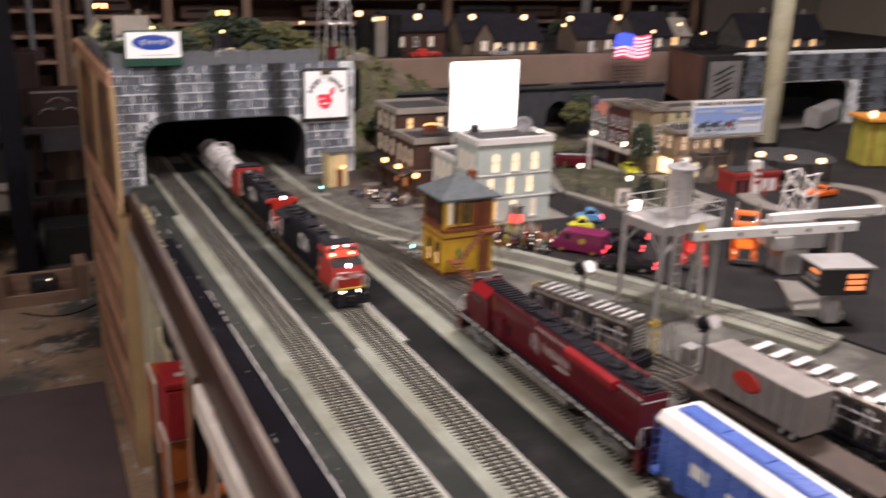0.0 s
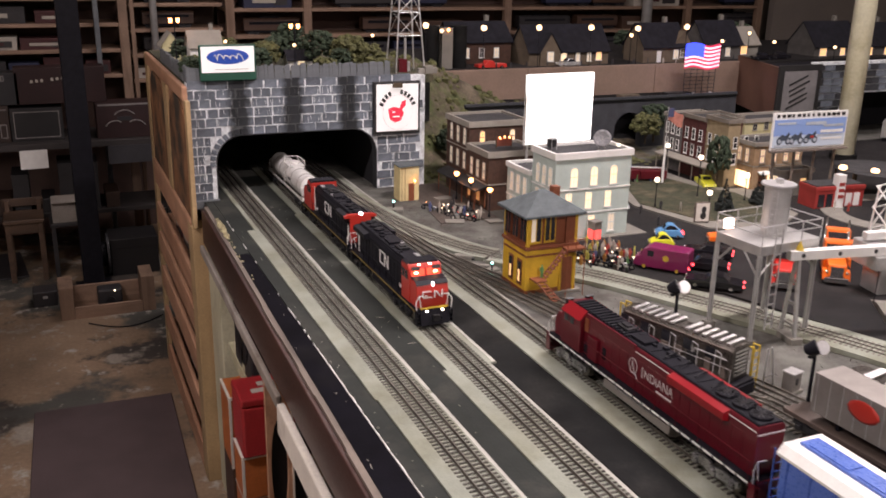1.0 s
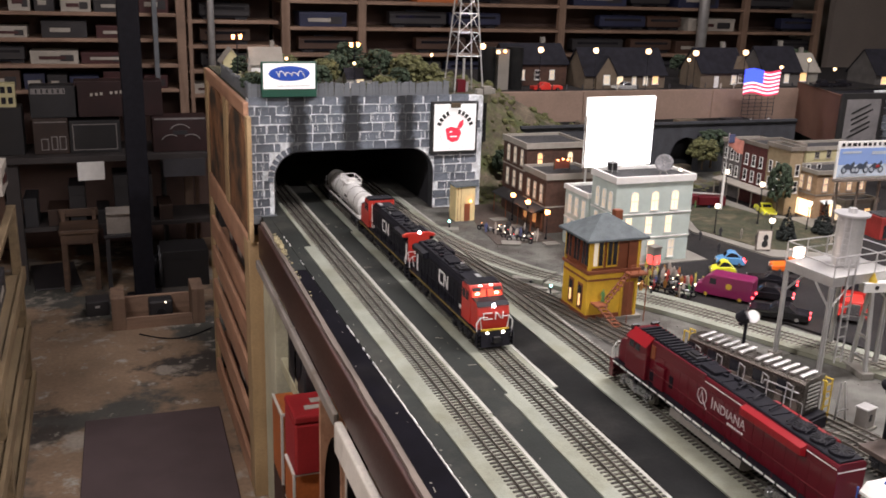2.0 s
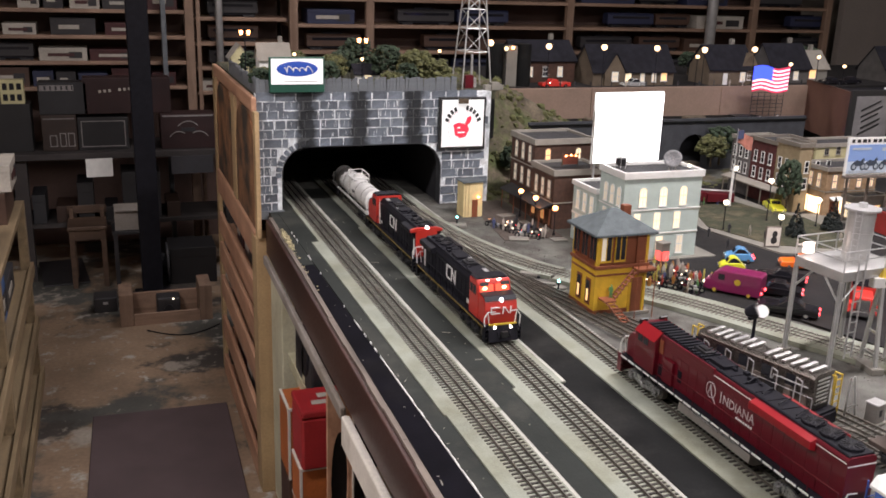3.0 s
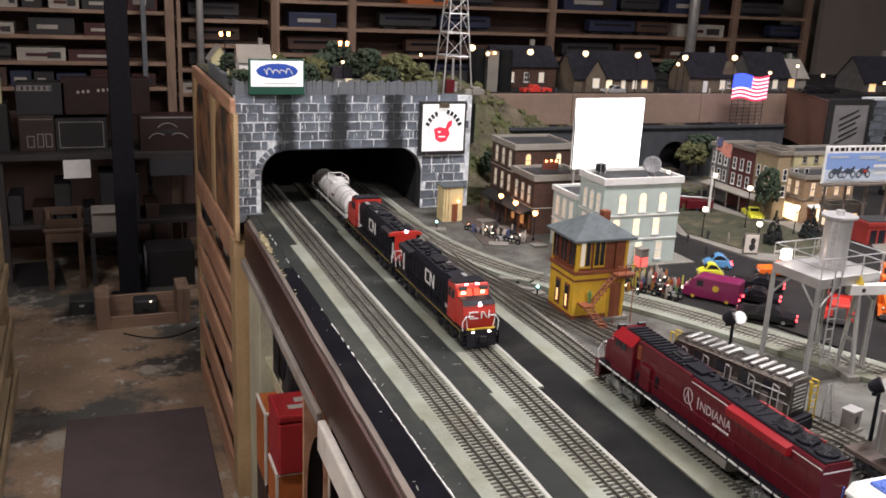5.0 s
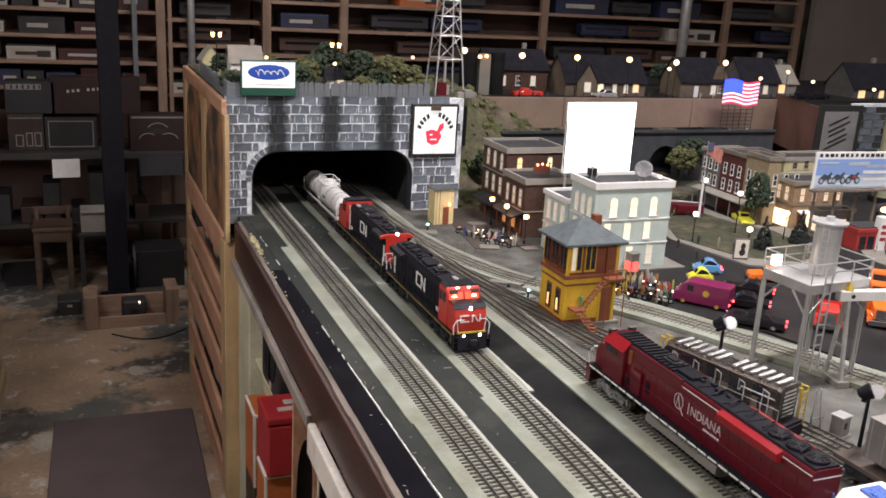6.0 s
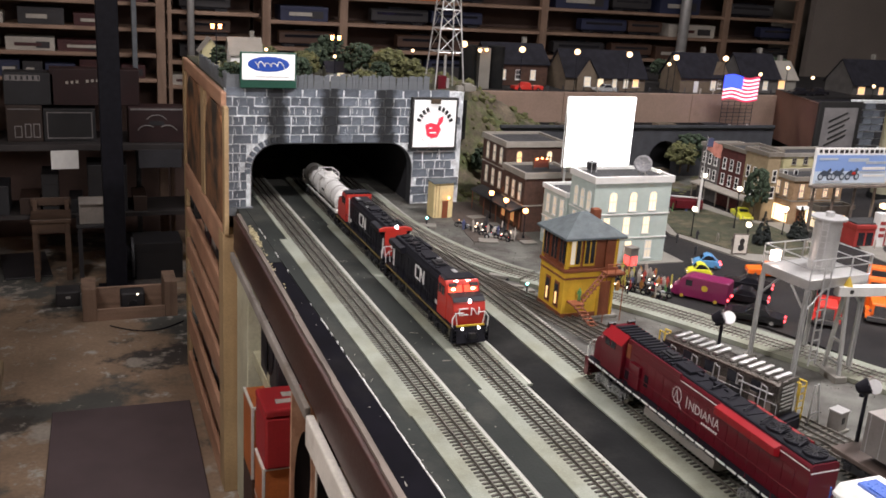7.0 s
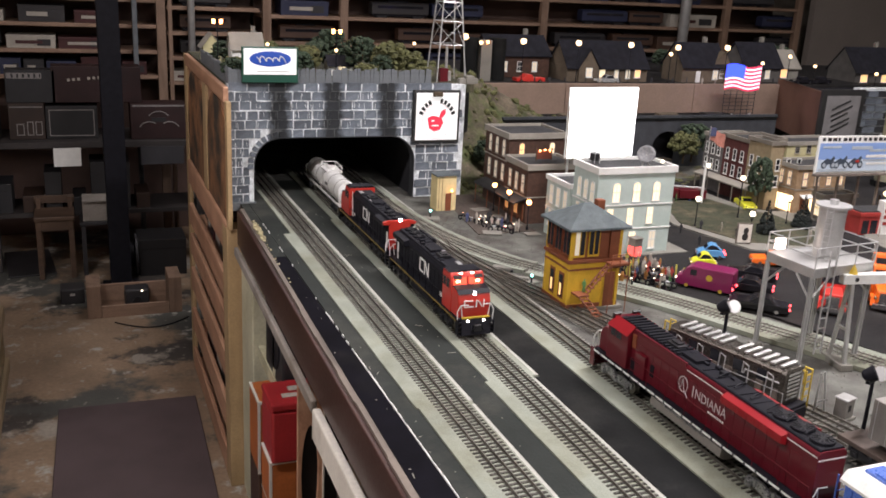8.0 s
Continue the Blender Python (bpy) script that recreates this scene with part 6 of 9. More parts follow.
# ---------------------------------------------------------------- signs on the portal
fs = thing("sign", pose(0.49, PORTAL_Y - 0.012, PTOP + 0.005), "white sign with a blue oval in a green frame", "sign")
part("frame", span(B(), -0.0745, 0.0745, 0.0, 0.012, 0.0, 0.094), M["signgreen"], fs, bevel=0.0015)
part("panel", span(B(), -0.070, 0.070, -0.0016, 0.0, 0.022, 0.090), M["backlit"], fs, "lit white panel")
bm = B()
ball(bm, (0, -0.002, 0.063), 0.056, 3, (1, 0.02, 0.36))
part("oval", bm, M["signblue"], fs, "blue oval", smooth=True)
bm = tube(B(), [(-0.036 + 0.076 * k / 48 + 0.0035 * math.sin(k / 48 * 28), -0.0037, 0.0615 + (0.0085 if k < 14 or k > 40 else 0.0048) * math.cos(k / 48 * 28 + 0.6)) for k in range(49)], 0.0014, 6)
part("script_bars", bm, M["white"], fs, "white script strokes")
part("small_line", span(B(), -0.035, 0.055, -0.0024, -0.0016, 0.029, 0.031), M["alu"], fs, "grey line of small print")

ws = thing("sign", pose(0.9705, PORTAL_Y - 0.014, 1.011) @ Matrix.Diagonal((0.88, 1, 0.985, 1)), "lit square sign with a red emblem on a pale disc", "sign")
part("frame", span(B(), -0.081, 0.081, 0.0, 0.014, 0.0, 0.153), M["signblack"], ws, "black frame", bevel=0.0015)
part("panel", span(B(), -0.073, 0.073, -0.0016, 0.0, 0.008, 0.146), M["backlit"], ws, "lit white panel")
part("disc", cyl(B(), (0.0, -0.0026, 0.063), (0.0, -0.0018, 0.063), 0.052, n=36), M["signpink"], ws, "pale grey disc")
part("disc_face", cyl(B(), (0.0, -0.0032, 0.063), (0.0, -0.0027, 0.063), 0.0505, n=36), M["backlit"], ws)
bm = prism(B(), [(-0.03, 0.056), (-0.034, 0.074), (-0.014, 0.08), (0.014, 0.074), (0.022, 0.06), (0.01, 0.038), (-0.01, 0.034), (-0.027, 0.043)], -0.0045, -0.0033, "y")
part("emblem", prism(bm, [(0.006, 0.074), (0.014, 0.094), (0.028, 0.1), (0.028, 0.084), (0.014, 0.07)], -0.0045, -0.0033, "y"), M["signred"], ws, "plain red emblem shape")
part("emblem_band", span(span(B(), -0.018, 0.006, -0.0052, -0.0046, 0.049, 0.053), -0.02, -0.01, -0.0052, -0.0046, 0.063, 0.067), M["backlit"], ws)
for k in range(11):
    a = math.radians(156 - k * 13.2)
    if 4 <= k <= 5:
        continue
    part("arched_bar", box(B(), (0.061 * math.cos(a), -0.0026, 0.063 + 0.061 * math.sin(a)), (0.0092, 0.0012, 0.0135), ry=90 - math.degrees(a)), M["signblack"], ws, "black bar in an arch")
part("lamp_shade", span(B(), -0.018, 0.014, -0.012, -0.002, 0.136, 0.15), M["bark"], ws, "rusty lamp shade", bevel=0.001)
cap = thing("roof_block", pose(0.99, PORTAL_Y + 0.02, PTOP - 0.002), "pale plaster blocks beside the derrick foot", "blocks")
for dx, dy, s in ((0.06, 0.0, 0.02), (0.085, 0.01, 0.026), (0.11, 0.02, 0.018)):
    part("block", span(B(), dx, dx + s, dy, dy + s, 0, s * 0.9), M["paving"], cap, bevel=0.002)
# ---------------------------------------------------------------- streets, park and pavements
def slab(name, pts, mat, label, cat, z0, z1):
    return structure(name, prism(B(), pts, z0, z1, "z"), M[mat], label, cat)


slab("road", [(1.10, 1.66), (1.30, 1.40), (1.40, 1.12), (1.55, 0.6), (3.9, 0.4), (3.9, 2.6), (2.25, 2.6), (1.7, 2.5), (1.45, 2.2), (1.38, 1.85), (1.1, 1.82)], "street", "dark grey asphalt streets of the model town", "road", T - 0.004, T + 0.001)
slab("park", [(1.515, 2.05), (1.575, 1.80), (1.72, 1.72), (1.90, 1.83), (1.93, 2.1), (1.86, 2.17), (1.85, 2.46), (1.62, 2.46)], "paving", "pale pavement round a small park", "pavement", T - 0.003, T + 0.005)
slab("lawn", [(1.54, 2.06), (1.60, 1.86), (1.74, 1.79), (1.87, 1.86), (1.885, 2.08), (1.83, 2.15), (1.80, 2.3), (1.64, 2.3)], "grass", "dull green lawn of the small park", "lawn", T + 0.004, T + 0.0065)
slab("pavement", [(0.945, 2.09), (1.112, 2.09), (1.112, 2.50), (1.0, 2.5)], "duskpave", "dark brown pavement along the brick hotel", "pavement", T - 0.0035, T - 0.002)
slab("pavement.001", [(1.10, 1.825), (1.40, 1.825), (1.40, 1.99), (1.10, 2.0)], "paving", "pale pavement round the grey house", "pavement", T - 0.003, T + 0.003)
slab("pavement.002", [(1.86, 2.02), (2.3, 2.0), (2.3, 2.09), (1.86, 2.12)], "paving", "pale pavement by the corner shop", "pavement", T - 0.003, T + 0.0055)
for x, y, w, d, rz in ((1.05, 2.32, 0.05, 0.03, 8), (1.06, 2.24, 0.045, 0.028, -5), (1.065, 2.15, 0.06, 0.03, 12), (0.985, 2.09, 0.05, 0.035, -20), (1.085, 2.06, 0.04, 0.03, 0)):
    ps = thing("paving_slab", pose(x, y, T - 0.002, 0, 0, rz), "flat pale paving slab on the dark pavement", "paving slab", "paving slabs by the hotel")
    part("slab", span(B(), -w / 2, w / 2, -d / 2, d / 2, 0, 0.003), M["paving"], ps, bevel=0.0008)
bm = B()
random.seed(31)
for k in range(1100):
    x, y = random.uniform(0.86, 1.3), random.uniform(0.5, 2.3)
    if x > 0.86 + (2.5 - y) * 0.32:
        continue
    s = random.uniform(0.0008, 0.0018)
    box(bm, (x, y, T - 0.003), (s, s * 1.3, s), rz=random.uniform(0, 90), rx=random.uniform(0, 50))
tagged(part("gravel", bm, M["ballast"]), "loose grey ballast stones over the yard ground", "gravel", kind="stuff")

# low pale slabs in the turnout area
for x, y, w, d, rz in ((0.915, 1.665, 0.05, 0.03, 10), (0.878, 1.745, 0.075, 0.012, -32), (0.905, 1.80, 0.09, 0.02, -30), (0.875, 2.245, 0.045, 0.03, -20), (0.9, 1.70, 0.04, 0.02, 8)):
    p = thing("switch_machine", pose(x, y, T - 0.004, 0, 0, rz), "flat pale grey switch machine beside the turnout", "switch machine", "switch machines")
    part("case", span(B(), -w / 2, w / 2, -d / 2, d / 2, 0, 0.009), M["paving"], p, bevel=0.002)
    part("lever", span(B(), -0.003, 0.003, -d / 2 - 0.008, -d / 2, 0.002, 0.006), M["black"], p)
for x, y in ((0.898, 1.69), (0.873, 2.25)):
    s = thing("switch_lamp", pose(x, y, T + 0.004), "tiny cyan switch lamp on a black post", "switch lamp", "switch lamps")
    part("post", cyl(B(), (0, 0, 0), (0, 0, 0.016), 0.0018, n=8), M["black"], s)
    part("lens", ball(B(), (0, 0, 0.018), 0.003, 2), M["cyan"], s, "glowing cyan lens", smooth=True)


# ---------------------------------------------------------------- lamps
def post_lamp(x, y, z, h, mat="lampwhite", label="black street lamp with a glowing globe", r=0.0065, group="street lamps of the model town", white=False):
    e = thing("street_lamp", pose(x, y, z), label, "street lamp", group)
    bm = B()
    cyl(bm, (0, 0, 0), (0, 0, 0.006), 0.0042, 0.003, n=12)
    cyl(bm, (0, 0, 0.006), (0, 0, h - r), 0.0016, 0.0012, n=10)
    cyl(bm, (0, 0, h - r - 0.002), (0, 0, h - r), 0.003, 0.004, n=12)
    part("post", bm, M["white" if white else "black"], e)
    part("globe", ball(B(), (0, 0, h + r * 0.7), r, 2), M[mat], e, "glowing globe", smooth=True)
    part("cap", cyl(B(), (0, 0, h + r * 1.6), (0, 0, h + r * 2.0), r * 0.5, r * 0.15, n=12), M["black"], e)
    return e


def twin_lamp(x, y, z, h, mat="amber"):
    e = thing("street_lamp", pose(x, y, z), "black twin street lamp with two amber lanterns", "street lamp", "street lamps on the hill")
    bm = B()
    cyl(bm, (0, 0, 0), (0, 0, h), 0.0016, n=10)
    tube(bm, [(-0.011, 0, h), (0.011, 0, h)], 0.0012)
    part("post", bm, M["black"], e)
    for sx in (-1, 1):
        part("lantern", cyl(B(), (sx * 0.0105, 0, h), (sx * 0.0105, 0, h + 0.013), 0.0042, 0.0056, n=10), M[mat], e, "glowing amber lantern")
        part("cap", cyl(B(), (sx * 0.0105, 0, h + 0.013), (sx * 0.0105, 0, h + 0.018), 0.0062, 0.001, n=10), M["black"], e)


for x, y, h in ((1.563, 2.02, 0.073), (1.60, 1.842, 0.076), (1.75, 2.075, 0.112), (1.85, 1.99, 0.072), (1.8, 2.30, 0.1)):
    post_lamp(x, y, T + 0.004, h, "lampwhite", r=0.0075)
for x, y in ((1.075, 2.285), (1.08, 2.20), (1.082, 2.085)):
    post_lamp(x, y, T + 0.004, 0.068, "amber", "black street lamp with an amber globe", r=0.0072, group="amber lamps by the brick hotel")
for x, h in ((1.397, 0.138), (1.638, 0.126), (1.878, 0.124), (2.117, 0.121), (2.342, 0.115), (2.588, 0.118)):
    post_lamp(x * 0.968 - 0.03, 3.14, DECK, h + 0.02, "lampglow", "black street lamp with a large warm globe", r=0.0115, group="street lamps of the upper town")
for x, y, h in ((1.475, 3.34, 0.12), (2.79, 3.32, 0.062), (2.97, 3.36, 0.088), (3.06, 3.3, 0.055), (3.42, 3.3, 0.025), (2.34, 3.35, 0.09)):
    post_lamp(x * 0.968 - 0.03, y - 0.17, DECK, h + 0.018, "lampglow", "small street lamp with a warm globe", r=0.0075, group="street lamps of the upper town")
twin_lamp(0.395, 2.78, PTOP - 0.002, 0.138)
twin_lamp(0.722, 2.68, PTOP - 0.002, 0.125)
for x, y, h in ((0.52, 2.68, 0.088), (0.71, 2.64, 0.078), (0.955, 2.66, 0.1)):
    post_lamp(x, y, PTOP - 0.002, h, "lampglow", "small street lamp with a warm globe", r=0.005, group="street lamps on the hill")


def flood_lamp(x, y, h, rz=0):
    e = thing("floodlight_mast", pose(x, y, T - 0.004, 0, 0, rz), "black yard floodlight mast with two round heads", "floodlight", "floodlights of the yard")
    bm = B()
    cyl(bm, (0, 0, 0), (0, 0, 0.01), 0.006, 0.004, n=12)
    cyl(bm, (0, 0, 0.01), (0, 0, h), 0.0032, 0.0026, n=10)
    span(bm, -0.018, 0.018, -0.003, 0.003, h - 0.003, h + 0.001)
    part("mast", bm, M["black"], e)
    for sx, yaw in ((-1, 30), (1, -35)):
        hd = part("head", cyl(B(), (0, 0.007, 0), (0, -0.007, 0), 0.008, 0.012, n=20), M["black" if sx < 0 else "trimgrey"], e, "" if sx < 0 else "cream round head", m=pose(sx * 0.014, 0, h + 0.008 - 0.004 * sx, -28, 0, yaw))
        part("cap", ball(B(), (0, 0.007, 0), 0.0082, 2, (1, 0.6, 1)), M["black" if sx < 0 else "trimgrey"], hd, smooth=True)
        part("lens", cyl(B(), (0, -0.0072, 0), (0, -0.0085, 0), 0.0108, n=20), M["glass_dark" if sx < 0 else "silver"], hd, "round lens")


flood_lamp(1.0, 1.178, 0.125, 20)
flood_lamp(1.045, 0.905, 0.118, 20)


# ---------------------------------------------------------------- trees
def clump_tree(name, seed, h, r, mat, clumps=190, squash=1.0):
    random.seed(seed)
    bm = B()
    for k in range(clumps):
        a, b, q = random.uniform(0, 6.28), random.uniform(-0.6, 1.0), random.uniform(0.35, 1.0) ** 0.6
        c = (math.cos(a) * q * r * math.sqrt(max(0.05, 1 - b * b * 0.8)), math.sin(a) * q * r * math.sqrt(max(0.05, 1 - b * b * 0.8)), h * 0.62 + b * h * 0.38 * squash)
        ball(bm, c, r * random.uniform(0.09, 0.22), 1, (1, 1, random.uniform(0.6, 0.9)), 0.42)
    crown = mesh_of("crown", bm, M[mat])
    bm = B()
    cyl(bm, (0, 0, -0.004), (0, 0, h * 0.5), h * 0.035, h * 0.02, n=8)
    for k in range(4):
        a = k * 1.7 + seed
        cyl(bm, (0, 0, h * (0.22 + 0.06 * k)), (math.cos(a) * r * 0.6, math.sin(a) * r * 0.6, h * (0.5 + 0.07 * k)), h * 0.016, h * 0.006, n=6)
    trunk = mesh_of("trunk", bm, M["bark"])
    return crown, trunk


TREES = [clump_tree("tree", 1, 0.1, 0.042, "leaf"), clump_tree("tree", 2, 0.085, 0.045, "leaf2"), clump_tree("tree", 3, 0.07, 0.034, "leaf"), clump_tree("tree", 5, 0.06, 0.04, "leaf2", 150, 0.8)]


def tree(k, x, y, z, s=1.0, rz=0, label="", group="trees on the hill"):
    e = thing("tree", pose(x, y, z, 0, 0, rz), label or ("dark green model tree of foam clumps", "olive green model tree of foam clumps", "small dark green foam tree", "low olive foam bush tree")[k], "model tree", group)
    for nm, me in zip(("crown", "trunk"), TREES[k]):
        o = new(nm, me)
        o.parent = e
        o.scale = (s, s, s)
    return e


random.seed(77)
for k, x, y, s in ((1, 0.46, 2.60, 0.75), (1, 0.415, 2.63, 0.7), (2, 0.43, 2.9, 1.1), (1, 0.64, 2.72, 1.0), (0, 0.80, 2.70, 1.15), (1, 0.87, 2.62, 1.25), (1, 0.92, 2.60, 1.0), (0, 0.83, 2.58, 0.75), (3, 0.78, 2.57, 0.9), (2, 0.60, 2.62, 1.1),
                  (3, 0.95, 2.57, 0.8), (2, 0.69, 2.80, 1.3), (0, 0.76, 2.9, 1.2), (2, 0.37 + 0.03, 2.56, 0.9), (1, 0.55, 2.85, 1.0), (3, 0.72, 2.57, 0.6)):
    tree(k, x, y, PTOP - 0.003, s, random.uniform(0, 360))
tree(0, 1.868, 2.14, T + 0.001, 1.0, 40, "tall narrow dark green tree beside the corner shop", "trees in the park").scale = (0.8, 0.8, 1.6)
tree(0, 2.05, 2.72, T + 0.03, 1.3, 120, "dark green tree in front of the viaduct", "trees by the viaduct")
tree(1, 2.0, 2.7, T + 0.03, 1.2, 200, "olive tree in front of the viaduct", "trees by the viaduct")
for x, y, s in ((3.05, 3.5, 1.3), (2.45, 3.55, 1.0), (1.2, 2.62, 1.0)):
    tree(0, x, y, (DECK if y > 3.1 else hill_z(x, y)) - 0.002, s, x * 100, "dark green tree beside the upper street", "trees of the upper town")


def conifer(x, y, z, h, r, seed):
    random.seed(seed)
    e = thing("conifer", pose(x, y, z), "dark green cone-shaped model fir", "model tree", "firs in the park")
    bm = B()
    n = 22
    for k in range(n):
        f = k / n
        rr = r * (1 - f)
        for q in range(max(4, int(12 * (1 - f)))):
            a = random.uniform(0, 6.28)
            ball(bm, (rr * 0.8 * math.cos(a), rr * 0.8 * math.sin(a), h * (0.1 + 0.88 * f)), max(0.0022, rr * 0.28), 1, (1, 1, 0.9), 0.3)
    part("crown", bm, M["leaf3"], e)
    part("trunk", cyl(B(), (0, 0, -0.003), (0, 0, h * 0.9), 0.003, 0.001, n=8), M["bark"], e)


conifer(1.715, 1.915, T + 0.004, 0.098, 0.027, 3)
conifer(1.86, 1.94, T + 0.004, 0.1, 0.029, 4)


M["dimwall"] = mk("weathered_tan_wall", (0.115, 0.088, 0.06), 0.8, var=0.2, scale=40, bump=0.3)
M["dimgrey"] = mk("weathered_grey_wall", (0.08, 0.075, 0.07), 0.8, var=0.2, scale=40, bump=0.3)
# ---------------------------------------------------------------- upper town houses
def gable_house(x, y, z, w, d, h, roof_h, wall, label, rz=0, wins=(), door=None, chimney=True, group="houses of the upper town", roof="upperroof"):
    up_town = y > 3.1
    e = thing("house", pose(x * 0.968 - 0.03 if up_town else x, y - (0.2 if up_town else 0), z, 0, 0, rz) @ Matrix.Scale(1.3 if up_town else 1.0, 4), label, "model house", group)
    part("body", span(B(), -w / 2, w / 2, -d / 2, d / 2, -0.002, h), M[wall], e, bevel=0.0006)
    for s in (-1, 1):
        part("gable", prism(B(), [(-d / 2, h), (0, h + roof_h), (d / 2, h)], s * (w / 2 - 0.002), s * w / 2), M[wall], e)
        part("roof_slope", prism(B(), [(s * (d / 2 + 0.008), h - 0.008), (0, h + roof_h), (0, h + roof_h + 0.003), (s * (d / 2 + 0.008), h - 0.005)], -w / 2 - 0.005, w / 2 + 0.005), M[roof], e, "dark shingle slope")
    for u, zz, ww, hh, g in wins:
        window(e, pose(u, -d / 2, zz), ww, hh, "white", g)
    if door:
        part("door", span(B(), door - 0.008, door + 0.008, -d / 2 - 0.0015, -d / 2 + 0.001, 0, 0.036), M["white"], e, "white door")
    if chimney:
        part("chimney", span(B(), w * 0.2, w * 0.2 + 0.012, 0.004, 0.016, h, h + roof_h + 0.02), M["paving"], e)
    return e


gable_house(2.06, 3.48, DECK, 0.28, 0.12, 0.045, 0.07, "dimwall", "dark-roofed upper-town house with a lit porch window", wins=((-0.02, 0.012, 0.018, 0.024, "winlit"), (0.03, 0.012, 0.012, 0.028, "windim"), (0.07, 0.012, 0.012, 0.028, "windim"), (0.105, 0.014, 0.018, 0.022, "winamber")), chimney=False)
gb = thing("house", pose(1.872, 3.19, DECK) @ Matrix.Scale(1.25, 4), "small cream gabled cottage front", "model house", "houses of the upper town")
part("body", prism(B(), [(-0.035, -0.002), (-0.035, 0.045), (0, 0.098), (0.035, 0.045), (0.035, -0.002)], 0, 0.05, "y"), M["dimwall"], gb)
for s in (-1, 1):
    part("roof_slope", prism(B(), [(0, 0.0985), (0, 0.102), (s * 0.043, 0.04), (s * 0.041, 0.037)], -0.004, 0.05, "y"), M["upperroof"], gb, "dark roof slope")
window(gb, pose(0, 0, 0.016), 0.02, 0.026, "white", "windim")
gable_house(1.72, 3.6, DECK, 0.2, 0.12, 0.07, 0.05, "brickb", "dark brown upper-town house", wins=((-0.05, 0.02, 0.014, 0.026, "windim"), (0.0, 0.02, 0.014, 0.026, "glass_dark"), (0.05, 0.02, 0.014, 0.026, "windim")))
gable_house(2.52, 3.46, DECK, 0.16, 0.11, 0.052, 0.065, "dimwall", "dark-roofed house with a white garage door", wins=((0.045, 0.012, 0.016, 0.026, "windim"),), door=-0.02)
gb2 = thing("house", pose(2.496, 3.19, DECK) @ Matrix.Scale(1.25, 4), "tan gabled house end", "model house", "houses of the upper town")
part("body", prism(B(), [(-0.04, -0.002), (-0.04, 0.045), (0.01, 0.1), (0.045, 0.045), (0.045, -0.002)], 0, 0.05, "y"), M["dimwall"], gb2)
window(gb2, pose(0.005, 0, 0.016), 0.016, 0.026, "white", "windim")
part("garage_door", span(B(), -0.09, -0.052, 0.0, 0.003, -0.002, 0.04), M["white"], gb2, "white garage door")
gable_house(2.86, 3.5, DECK, 0.15, 0.12, 0.05, 0.07, "dimgrey", "dark-roofed grey house with a white chimney", wins=((0.02, 0.012, 0.016, 0.026, "windim"),))
gable_house(3.03, 3.55, DECK, 0.13, 0.1, 0.045, 0.05, "paving", "pale grey-roofed house with a lit window", wins=((0.0, 0.01, 0.03, 0.026, "winamber"),), roof="cornice")
gable_house(3.52, 3.5, DECK - 0.01, 0.2, 0.13, 0.045, 0.075, "dimgrey", "dark-roofed house with amber windows", wins=((-0.06, 0.01, 0.028, 0.024, "winamber"), (0.03, 0.01, 0.02, 0.024, "winamber")))
gable_house(3.78, 3.48, DECK - 0.01, 0.18, 0.13, 0.045, 0.07, "dimgrey", "dark-roofed house with amber windows", wins=((-0.05, 0.01, 0.02, 0.024, "winamber"), (0.03, 0.01, 0.02, 0.024, "winamber")))
gable_house(0.414, 3.08, PTOP - 0.002, 0.08, 0.055, 0.05, 0.038, "creamwall", "cream gabled house on the hill", rz=90, chimney=False, roof="cornice", group="houses on the hill")
gable_house(0.478, 2.80, PTOP - 0.002, 0.09, 0.07, 0.072, 0.04, "white", "white house with pale roof and chimney on the hill", chimney=True, roof="cornice", group="houses on the hill")
gable_house(0.75, 2.75, PTOP - 0.002, 0.08, 0.06, 0.035, 0.02, "white", "low white lit house behind the trees", wins=((0.0, 0.01, 0.02, 0.02, "winlit"),), chimney=False, group="houses on the hill")
# lit white tower block behind the derrick
tb = thing("grain_tower", pose(1.435, 3.2, DECK) @ Matrix.Scale(1.2, 4), "narrow white lit tower between dark silos", "model building", "houses of the upper town")
part("shaft", span(B(), -0.018, 0.018, 0, 0.03, -0.002, 0.125), M["paving"], tb)
for sx in (-0.045, 0.05):
    part("silo", cyl(B(), (sx, 0.03, -0.002), (sx, 0.03, 0.13), 0.027, n=24), M["dark_top"], tb, "dark silo", smooth=False)
part("lamp", ball(B(), (0.0, -0.006, 0.12), 0.005, 2), M["amber"], tb, "glowing lamp", smooth=True)

# lit flag sign on a lattice frame
fl = thing("flag_sign", pose(2.412, 2.94, MID + 0.008) @ Matrix.Diagonal((0.92, 1, 1, 1)), "lit red, white and blue stripe sign on a lattice frame", "flag sign")
wave = lambda u: 0.006 * math.sin((u + 0.09) / 0.18 * 7.2) - 0.05 * max(0.0, u)
for k in range(13):
    u_a = 0.004 if k > 5 else -0.09
    n = 9 if k > 5 else 18
    low = [(u, 0.076 + 0.0072 * k + wave(u)) for u in [u_a + (0.088 - u_a) * q / n for q in range(n + 1)]]
    bm = prism(B(), low + [(u, z + 0.0068) for u, z in low[::-1]], 0.0, 0.005, "y")
    part("stripe", bm, M["ledred"] if k % 2 == 0 else M["ledwhite"], fl, "glowing red stripe" if k % 2 == 0 else "glowing pale stripe")
